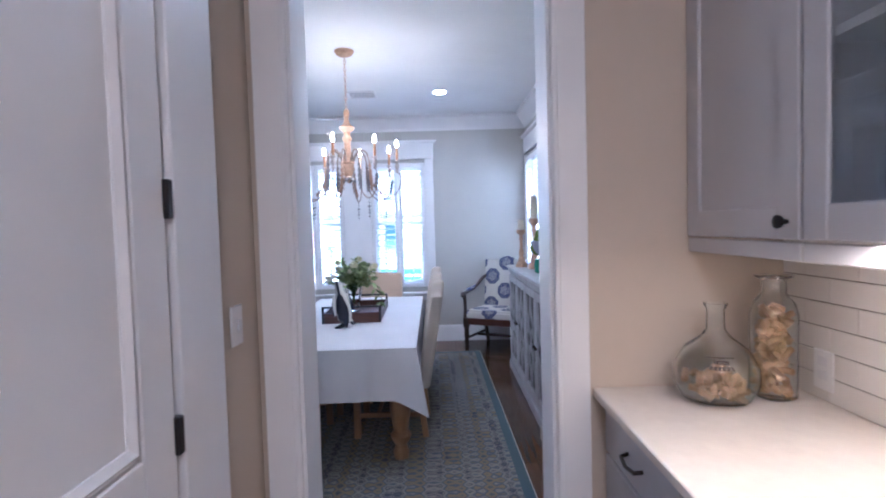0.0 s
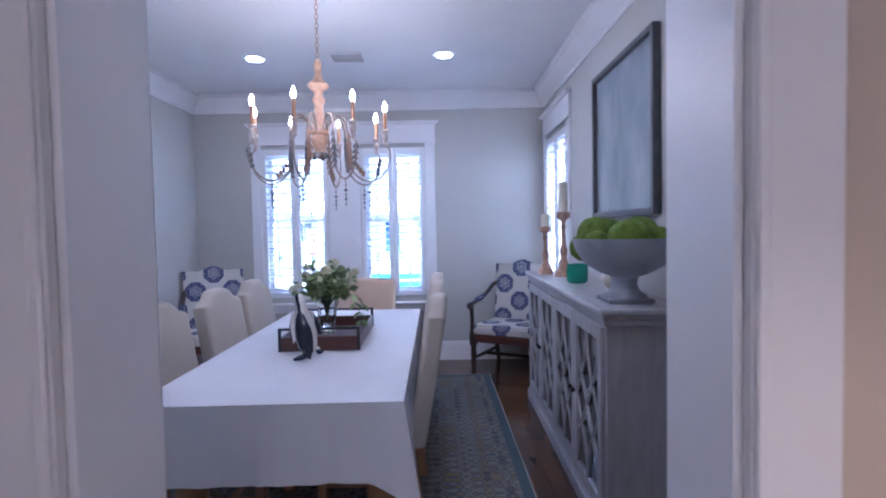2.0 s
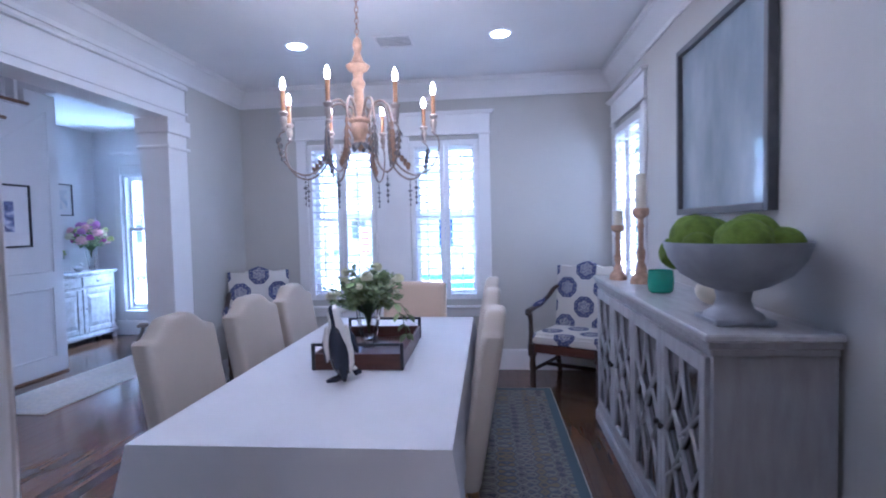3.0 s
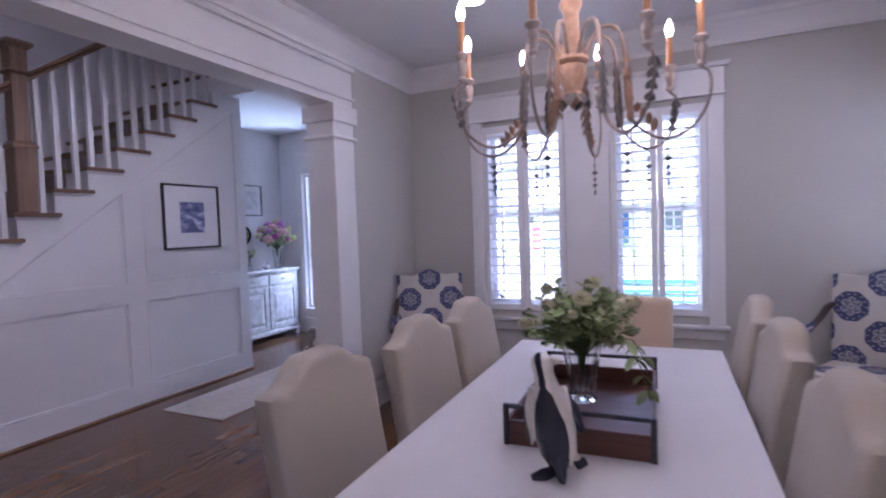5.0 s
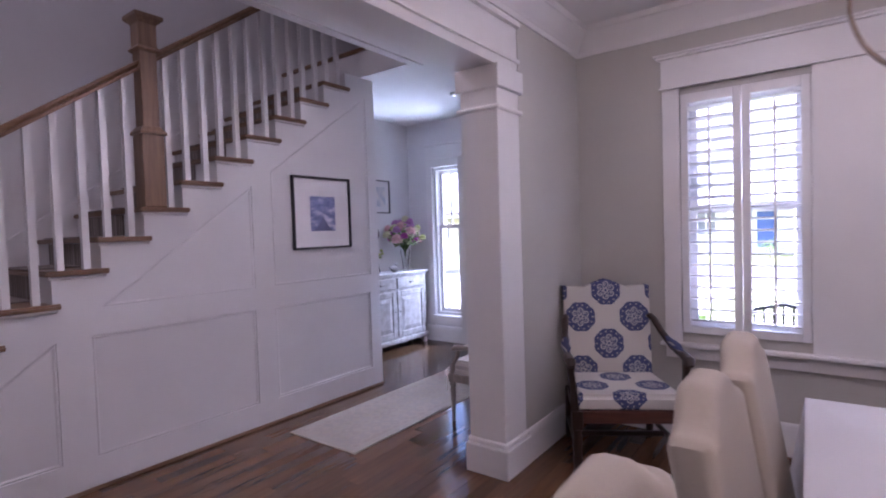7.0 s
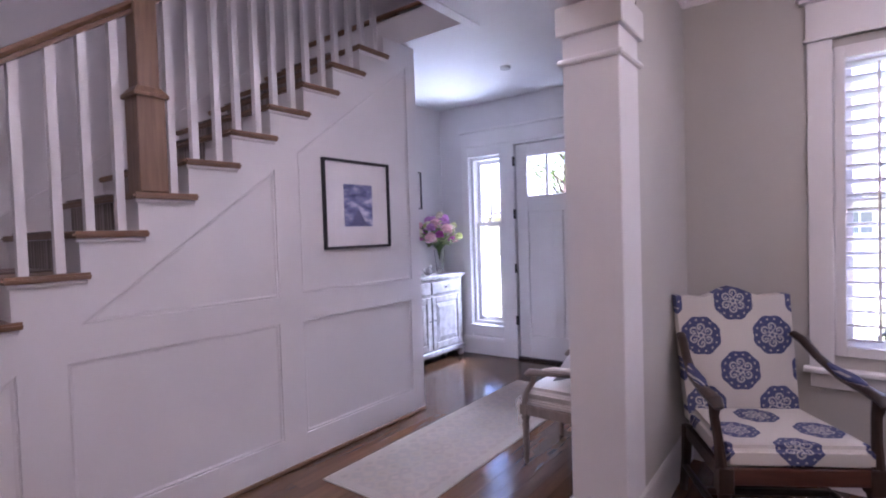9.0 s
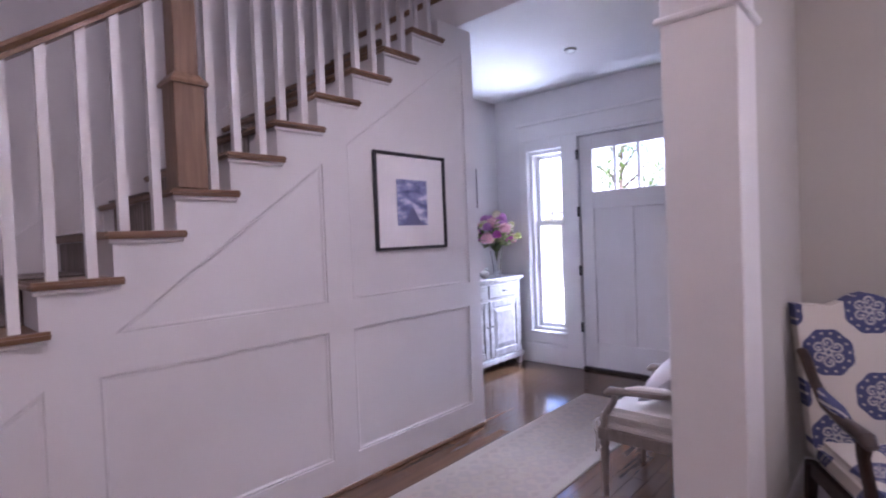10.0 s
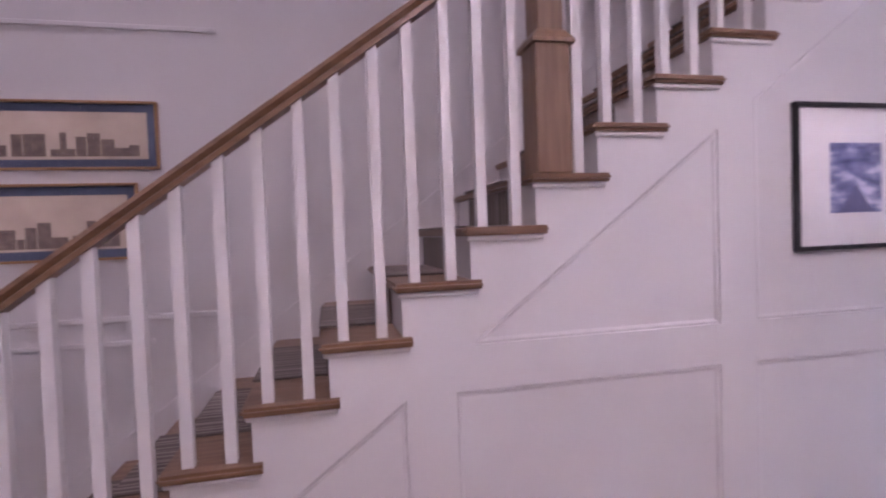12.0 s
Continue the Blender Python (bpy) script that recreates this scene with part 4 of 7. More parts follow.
def armchair(x, y, turn):
    """An open-arm chair with a tall upholstered back; faces -y before it is turned."""
    t = thing("armchair", x, y, 0, "dark walnut open armchair in cream cloth with indigo roundels", "armchair", "armchairs", turn)
    bm = bmesh.new()
    n = 12
    w, z0, high = 0.28, 0.40, 1.06

    def top(u):
        a = abs(u)
        return high - 0.03 + 0.045 * math.cos(math.pi * min(1, a / 0.55)) * (1 if a < 0.55 else 1) * (0.5 if a > 0.55 else 0.6) + (0.008 * max(0, (a - 0.55) / 0.45))
    fr, bk = [], []
    for j in range(7):
        f = j / 6
        rf, rb = [], []
        for i in range(n + 1):
            u = -1 + 2 * i / n
            z = z0 + (top(u) - z0) * f
            lean = 0.20 + 0.12 * (z - z0) / (high - z0)
            puff = 0.018 * (1 - u * u) * math.sin(math.pi * min(1, f * 1.1 + 0.05))
            ww = w * (0.94 + 0.06 * f)
            rf.append(bm.verts.new((ww * u, lean - puff, z)))
            rb.append(bm.verts.new((ww * u, lean + 0.06, z)))
        fr.append(rf)
        bk.append(rb)
    for g in (fr, bk):
        for a, b in zip(g, g[1:]):
            for i in range(n):
                bm.faces.new((a[i], a[i + 1], b[i + 1], b[i]))
    for k in (0, 6):
        for i in range(n):
            bm.faces.new((fr[k][i], fr[k][i + 1], bk[k][i + 1], bk[k][i]))
    for i in (0, n):
        for j in range(6):
            bm.faces.new((fr[j][i], fr[j + 1][i], bk[j + 1][i], bk[j][i]))
    part("backrest", bm, ARM_BACK, t, smooth=True)
    bm = bmesh.new()
    prism(bm, [Vector(p) for p in ((-0.30, -0.29, 0.37), (0.30, -0.29, 0.37), (0.265, 0.20, 0.37), (-0.265, 0.20, 0.37))], (0, 0, 0.10))
    soft(bm, 0.025, 3)
    part("seat", bm, ARM_SEAT, t, smooth=True)
    part("seat_rail", boxes((-0.295, -0.285, 0.305, 0.295, -0.255, 0.38), bevel=0.005), MAHOG, t)
    for sx in (-1, 1):
        bm = bmesh.new()
        prism(bm, [Vector((sx * 0.295 - 0.012, -0.28, 0.31)), Vector((sx * 0.295 + 0.012, -0.28, 0.31)), Vector((sx * 0.262 + 0.012, 0.22, 0.31)), Vector((sx * 0.262 - 0.012, 0.22, 0.31))], (0, 0, 0.06))
        part("side_rail", bm, WALNUT, t)
        bm = bmesh.new()
        lathe(bm, [(0.024, 0), (0.03, 0.02), (0.022, 0.05), (0.028, 0.10), (0.022, 0.13), (0.03, 0.18), (0.024, 0.24), (0.03, 0.27)], 12, (sx * 0.29, -0.262, 0))
        box(bm, sx * 0.29 - 0.03, -0.292, 0.27, sx * 0.29 + 0.03, -0.232, 0.38, 0.004)
        part("leg", bm, WALNUT, t, smooth=True)
        bm = bmesh.new()
        tube(bm, [(sx * 0.262, 0.23, 0.36), (sx * 0.262, 0.25, 0.18), (sx * 0.262, 0.30, 0.0)], [0.028, 0.024, 0.022], 8)
        part("leg", bm, WALNUT, t, smooth=True)
        bm = bmesh.new()
        tube(bm, [(sx * 0.30, -0.265, 0.37), (sx * 0.305, -0.25, 0.48), (sx * 0.315, -0.235, 0.58), (sx * 0.318, -0.25, 0.645)], [0.026, 0.02, 0.02, 0.028], 8)
        part("arm_post", bm, WALNUT, t, smooth=True)
        bm = bmesh.new()
        tube(bm, [(sx * 0.318, -0.295, 0.63), (sx * 0.322, -0.27, 0.655), (sx * 0.325, -0.17, 0.665), (sx * 0.318, -0.02, 0.68), (sx * 0.298, 0.12, 0.74), (sx * 0.283, 0.21, 0.80), (sx * 0.272, 0.27, 0.82)], [0.02, 0.032, 0.028, 0.024, 0.022, 0.024, 0.022], 10, 0.75)
        a = part("arm", bm, WALNUT, t, smooth=True)
        bm = bmesh.new()
        tube(bm, [(sx * 0.324, -0.17, 0.684), (sx * 0.32, -0.10, 0.692), (sx * 0.316, -0.02, 0.70), (sx * 0.307, 0.05, 0.722)], [0.012, 0.028, 0.028, 0.012], 8, 0.7)
        part("arm_pad", bm, ARM_BACK, a, smooth=True)
    part("stretcher", boxes((-0.268, -0.02, 0.13, 0.268, 0.01, 0.16), bevel=0.005), WALNUT, t)
    bm = bmesh.new()
    for sx in (-1, 1):
        tube(bm, [(sx * 0.288, -0.26, 0.145), (sx * 0.266, 0.27, 0.145)], 0.016, 8)
    part("side_stretcher", bm, WALNUT, t, smooth=True)
    return t


ac = armchair(-2.66, 7.14, 31)
copy_thing(ac, pose(0.15, 7.24, 0, 0, 0, -28))


# sideboard, against the side wall
def sideboard():
    t = new("sideboard")
    tagged(t, "weathered grey wooden sideboard with fretwork mirror doors", "sideboard")
    x0, x1, y0, y1, zt = 0.18, XR + 0.010, 4.41, 6.42, 1.0
    part("body", boxes((x0 + 0.02, y0 + 0.03, 0.09, x1, y1 - 0.03, zt - 0.06)), GREYWOOD, t)
    part("top", boxes((x0 - 0.02, y0 - 0.01, zt - 0.025, x1, y1 + 0.01, zt), bevel=0.006), LIMED, t)
    part("cornice", boxes((x0 - 0.005, y0 + 0.005, zt - 0.05, x1, y1 - 0.005, zt - 0.025), (x0 + 0.006, y0 + 0.016, zt - 0.075, x1, y1 - 0.016, zt - 0.05), bevel=0.004), GREYWOOD, t)
    part("plinth", boxes((x0 - 0.01, y0 + 0.005, 0.0, x1, y1 - 0.005, 0.075), (x0, y0 + 0.015, 0.075, x1, y1 - 0.015, 0.10), bevel=0.006), GREYWOOD, t)
    n = 4
    dw = (y1 - y0 - 0.10) / n
    for k in range(n):
        a = y0 + 0.05 + k * dw
        b = a + dw
        f = part("door", boxes((x0, a + 0.004, 0.105, x0 + 0.02, a + 0.055, 0.915), (x0, b - 0.055, 0.105, x0 + 0.02, b - 0.004, 0.915), (x0, a + 0.055, 0.855, x0 + 0.02, b - 0.055, 0.915), (x0, a + 0.055, 0.105, x0 + 0.02, b - 0.055, 0.17), bevel=0.003), GREYWOOD, t)
        part("mirror_panel", boxes((x0 + 0.014, a + 0.055, 0.17, x0 + 0.0195, b - 0.055, 0.855)), MIRROR, f, "dark aged mirror panel")
        c, h = (a + b) / 2, (b - a) / 2 - 0.055
        za, zb, zm = 0.17, 0.855, 0.5125
        q = (zb - za) / 2
        for sy in (-1, 1):
            for s in (-1, 1):
                for inward in (True, False):
                    bm = bmesh.new()
                    tube(bm, [(x0 + 0.006, c + sy * h * ((1 - math.sin(math.pi * i / 20)) if inward else math.sin(math.pi * i / 20)), zm + s * q * i / 10) for i in range(11)], 0.0085, 6)
                    part("fret_bar", bm, GREYWOOD, f, smooth=True)
                bm = bmesh.new()
                tube(bm, [(x0 + 0.006, c + sy * h, zm + s * q * 0.55), (x0 + 0.006, c - sy * h * 0.1, zm + s * q * 0.12)], 0.0075, 6)
                part("fret_bar", bm, GREYWOOD, f, smooth=True)
        bm = bmesh.new()
        lathe(bm, [(0.006, 0), (0.012, 0.008), (0.014, 0.016), (0.008, 0.022)], 10)
        bmesh.ops.transform(bm, matrix=pose(x0, (b - 0.03) if k % 2 == 0 else (a + 0.03), 0.52, 0, -90, 0), verts=bm.verts)
        part("knob", bm, BRONZE, f, smooth=True)
    t.matrix_world = Matrix.Diagonal((1, 1, SBZ, 1))
    return t


SBZ = 1.035                        # height of the sideboard
sideboard()


def candlestick(x, y, h, r, candle, cr):
    t = thing("candlestick", x, y, SBZ, "turned pale wooden candlestick with a cream pillar candle", "candlestick", "candlesticks")
    bm = bmesh.new()
    lathe(bm, [(r, 0), (r, 0.015), (r * 0.9, 0.035), (r * 0.55, 0.06), (r * 0.5, 0.10 * h / 0.45), (r * 0.32, 0.13 * h / 0.45), (r * 0.42, 0.17 * h / 0.45), (r * 0.42, 0.19 * h / 0.45), (r * 0.26, 0.22 * h / 0.45),
               (r * 0.24, h * 0.72), (r * 0.36, h * 0.76), (r * 0.24, h * 0.80), (r * 0.3, h * 0.86), (r * 0.72, h * 0.91), (r * 0.78, h * 0.97), (r * 0.70, h)], 20)
    part("stick", bm, CHALK, t, smooth=True)
    bm = bmesh.new()
    lathe(bm, [(cr, h), (cr, h + candle - 0.01), (cr * 0.85, h + candle), (cr * 0.3, h + candle - 0.008)], 18)
    c = part("candle", bm, WAX, t, smooth=True)
    bm = bmesh.new()
    tube(bm, [(0, 0, h + candle - 0.01), (0.002, 0, h + candle + 0.01)], 0.0015, 5)
    part("wick", bm, DARK, c)


candlestick(0.265, 6.10, 0.355, 0.055, 0.092, 0.030)
candlestick(0.350, 5.88, 0.455, 0.062, 0.205, 0.032)


def bumpy_ball(bm, c, r, seed, squash=1.0, rough=0.05, sub=3):
    g = bmesh.ops.create_icosphere(bm, subdivisions=sub, radius=1)["verts"]
    for v in g:
        d = v.co.normalized()
        k = r * (1 + rough * noise.noise(d * 3 + Vector((seed, 0, 0))) * 2 + rough * 0.5 * noise.noise(d * 14 + Vector((0, seed, 0))))
        v.co = Vector(c) + Vector((d.x * k, d.y * k, d.z * k * squash))
    return g


def bowl():
    px, py = 0.347, 4.64
    t = thing("pedestal_bowl", px, py, SBZ, "grey washed pedestal bowl filled with moss balls", "bowl")
    t.scale = (0.93, 0.93, 0.93)
    part("foot", boxes((-0.11, -0.11, 0, 0.11, 0.11, 0.022), bevel=0.006), STONE, t)
    bm = bmesh.new()
    lathe(bm, [(0.105, 0.022), (0.10, 0.035), (0.07, 0.055), (0.058, 0.09), (0.066, 0.125), (0.12, 0.145), (0.19, 0.19), (0.232, 0.25), (0.25, 0.305), (0.252, 0.315), (0.243, 0.315), (0.225, 0.26), (0.18, 0.205), (0.06, 0.165)], 36, (0, 0, 0), (1.0, 1.18))
    part("basin", bm, STONE, t, smooth=True)
    for k, (x, y, z, r) in enumerate(((-0.02, -0.13, 0.315, 0.098), (0.08, 0.03, 0.325, 0.105), (-0.12, 0.05, 0.33, 0.10), (-0.02, 0.17, 0.33, 0.085), (0.12, -0.12, 0.30, 0.075), (-0.15, -0.05, 0.30, 0.06), (-0.165, 0.13, 0.265, 0.075))):
        b = thing("moss_ball", px + 0.93 * x, py + 0.93 * y, SBZ + 0.93 * z, "fuzzy green moss ball in the pedestal bowl", "moss ball", "moss balls")
        bm = bmesh.new()
        bumpy_ball(bm, (0, 0, 0), 0.93 * r, k * 1.7 + 0.3, 0.92, 0.04, 4)
        part("moss", bm, MOSS, b, smooth=True)


bowl()
t = thing("green_votive", 0.338, 5.46, SBZ, "sea-green glazed ceramic votive cup", "votive")
bm = bmesh.new()
lathe(bm, [(0.05, 0), (0.062, 0.01), (0.066, 0.06), (0.062, 0.115), (0.058, 0.118), (0.06, 0.06), (0.05, 0.012)], 24)
part("cup", bm, JADE, t, smooth=True)
t = thing("ceramic_gourd", 0.434, 5.03, SBZ, "pale round ceramic gourd beside the bowl", "ornament")
bm = bmesh.new()
bumpy_ball(bm, (0, 0, 0.062), 0.075, 3.3, 0.82, 0.02)
part("gourd", bm, WAX, t, smooth=True)

# framed art on the side wall
ART = material("misty_blue_print", (0.20, 0.25, 0.29), 0.10, second=(0.36, 0.40, 0.44), scale=2.2, stretch=(1, 2.2, 0.9), detail=5, mix=0.5, coat=1.0, rough_var=0.03)
t = tagged(new("framed_art"), "large framed misty blue print behind glass in a dark grey frame", "picture")
a0, a1, b0, b1 = 4.84, 5.86, 1.44, 2.39
part("print", boxes((XR - 0.02, a0 + 0.03, b0 + 0.03, XR - 0.012, a1 - 0.03, b1 - 0.03)), ART, t)
FRAME_GREY = material("dark_grey_frame", (0.06, 0.06, 0.065), 0.4, second=(0.09, 0.085, 0.085), scale=20)
part("frame", boxes((XR - 0.045, a0, b0, XR - 0.002, a0 + 0.035, b1), (XR - 0.045, a1 - 0.035, b0, XR - 0.002, a1, b1), (XR - 0.045, a0 + 0.035, b0, XR - 0.002, a1 - 0.035, b0 + 0.035), (XR - 0.045, a0 + 0.035, b1 - 0.035, XR - 0.002, a1 - 0.035, b1), bevel=0.003), FRAME_GREY, t)
t.matrix_world = EAST


# ---- on the table ----
def tray():
    t = thing("serving_tray", -1.165, 5.28, RUGZ + 0.745, "red-brown wooden tray with black metal corner handles", "tray", turn=2)
    w, l, h = 0.21, 0.335, 0.075
    part("base", boxes((-w + 0.012, -l + 0.012, 0.004, w - 0.012, l - 0.012, 0.014)), MAHOG, t)
    for x0, y0, x1, y1 in ((-w, -l, w, -l + 0.012), (-w, l - 0.012, w, l), (-w, -l + 0.012, -w + 0.012, l - 0.012), (w - 0.012, -l + 0.012, w, l - 0.012)):
        part("side", boxes((x0, y0, 0, x1, y1, h), bevel=0.002), MAHOG, t)
    for s in (-1, 1):
        y0, y1 = (s * l - 0.007, s * l + 0.007) if s > 0 else (-l - 0.007, -l + 0.007)
        part("handle", boxes((-w - 0.004, y0, 0, -w + 0.012, y1, 0.125), (w - 0.012, y0, 0, w + 0.004, y1, 0.125), (-w + 0.012, y0, 0.112, w - 0.012, y1, 0.125), bevel=0.002), BLACK, t, "black metal handle bar")


tray()


def leaf(bm, p, d, length, width, droop=0.25, roll=0.0):
    d = Vector(d).normalized()
    s = d.cross(Vector((0, 0, 1)))
    s = s.normalized() if s.length > 0.01 else Vector((1, 0, 0))
    up = s.cross(d)
    s, up = s * math.cos(roll) + up * math.sin(roll), up * math.cos(roll) - s * math.sin(roll)
    p = Vector(p)
    pts = []
    for f, w in ((0, 0.05), (0.25, 0.8), (0.55, 1.0), (0.82, 0.66), (1.0, 0.0)):
        c = p + d * length * f - Vector((0, 0, droop * length * f * f))
        pts.append((c - s * width / 2 * w + up * 0.15 * width * w, c, c + s * width / 2 * w + up * 0.15 * width * w))
    vs = [[bm.verts.new(q) for q in row] for row in pts[:-1]]
    tip = bm.verts.new(pts[-1][1])
    for a, b in zip(vs, vs[1:]):
        bm.faces.new((a[0], a[1], b[1], b[0]))
        bm.faces.new((a[1], a[2], b[2], b[1]))
    bm.faces.new((vs[-1][0], vs[-1][1], tip))
    bm.faces.new((vs[-1][1], vs[-1][2], tip))


def bloom(bm, c, r, seed, petals=32):
    """A full flower: cupped petals in four whorls."""
    rnd = random.Random(seed)
    c = Vector(c)
    for k in range(petals):
        ring = k % 4
        az = k * 2.4 + rnd.uniform(-0.2, 0.2)
        el = (1.3, 0.8, 0.3, -0.3)[ring] + rnd.uniform(-0.15, 0.15)
        d = Vector((math.cos(az) * math.cos(el), math.sin(az) * math.cos(el), math.sin(el)))
        s = d.cross(Vector((0, 0, 1))).normalized()
        u = s.cross(d).normalized()
        rr = r * (0.95, 0.97, 1.0, 0.95)[ring]
        base, mid, tip = c - d * 0.1 * r, c + d * rr * 0.6 - u * 0.22 * rr, c + d * rr * 0.85 + u * 0.12 * rr
        w = rr * 0.5
        vs = [bm.verts.new(q) for q in (base, mid - s * w, mid + s * w, tip - s * w * 0.75, tip + s * w * 0.75, tip + d * 0.14 * rr)]
        bm.faces.new((vs[0], vs[1], vs[2]))
        bm.faces.new((vs[1], vs[3], vs[4], vs[2]))
        bm.faces.new((vs[3], vs[5], vs[4]))


def bouquet(t, z0, spread, height, flowers, leaves, seed, mats, leaf_size, trail=()):
    """Stems, leaves and blooms that spring from the mouth of a vase at z0."""
    rnd = random.Random(seed)
    stems, green = bmesh.new(), bmesh.new()
    heads = []
    centre = Vector((0, 0, z0 + height * 0.45))
    for k in range(flowers + leaves):
        d = Vector((rnd.gauss(0, 1), rnd.gauss(0, 1), rnd.gauss(0.25, 0.9))).normalized()
        if d.z < -0.35:
            d.z = -0.35
        f = rnd.uniform(0.62, 0.9) if k < flowers else rnd.uniform(0.45, 1.12)
        tip = centre + Vector((d.x * spread * f, d.y * spread * f, d.z * height * 0.55 * f))
        mid = Vector((tip.x * 0.4, tip.y * 0.4, z0 + max(0.02, (tip.z - z0) * 0.6)))
        tube(stems, [(0, 0, z0 - 0.10), (tip.x * 0.08, tip.y * 0.08, z0), mid, tip], [0.003, 0.003, 0.0025, 0.0015], 5)
        heads.append((tip, mid))
    order = list(range(len(heads)))
    for j, k in enumerate(order):
        tip, mid = heads[k]
        if j < flowers:
            bm = bmesh.new()
            bloom(bm, tip + (tip - mid).normalized() * 0.03, rnd.uniform(0.8, 1.15) * mats[j % len(mats)][1], seed + j)
            part("bloom", bm, mats[j % len(mats)][0], t)
        for i in range(11 if j >= flowers else 3):
            f = rnd.uniform(0.0, 1.0 if j >= flowers else 0.7)
            p = mid.lerp(tip, f)
            az = rnd.uniform(0, 6.283)
            out = Vector((math.cos(az), math.sin(az), rnd.uniform(-0.1, 0.7))) + (tip - mid).normalized() * 0.6
            s = leaf_size * rnd.uniform(0.7, 1.25)
            leaf(green, p, out, s, s * rnd.uniform(0.42, 0.72), rnd.uniform(0.1, 0.6), rnd.uniform(-1.4, 1.4))
    for pts in trail:
        tube(stems, pts, 0.002, 5)
        for a, b in zip(pts, pts[1:]):
            for q in (0.2, 0.7):
                p = Vector(a).lerp(Vector(b), q)
                for s in (-1, 1):
                    leaf(green, p, Vector((s * 0.7, rnd.uniform(-0.6, 0.6), -0.6)), leaf_size * 1.05, leaf_size * 0.75, 0.3, rnd.uniform(-1.3, 1.3))
    part("stem", stems, STEM, t)
    part("foliage", green, LEAF, t)


def vase_of_roses():
    z = RUGZ + 0.745 + 0.015
    t = thing("flower_vase", -1.205, 5.36, z, "cut-glass vase of cream roses and trailing greenery", "vase")
    bm = bmesh.new()
    prof = [(0.045, 0), (0.048, 0.01), (0.04, 0.03), (0.052, 0.10), (0.062, 0.17), (0.07, 0.225), (0.064, 0.225), (0.056, 0.165), (0.045, 0.10), (0.03, 0.04)]
    lathe(bm, prof, 24)
    for v in bm.verts:
        a = math.atan2(v.co.y, v.co.x)
        v.co.xy = v.co.xy * (1.0 + 0.05 * math.cos(12 * a))
    part("glass", bm, CLEAR, t)
    bouquet(t, 0.172, 0.205, 0.27, 15, 62, 11, [(PETAL, 0.034), (PETAL, 0.026), (PETAL, 0.038)], 0.045, trail=([(0.05, -0.03, 0.24), (0.15, -0.08, 0.26), (0.21, -0.11, 0.16), (0.235, -0.12, 0.06)], [(0.05, 0.02, 0.24), (0.17, 0.05, 0.22), (0.22, 0.06, 0.13)]))


vase_of_roses()


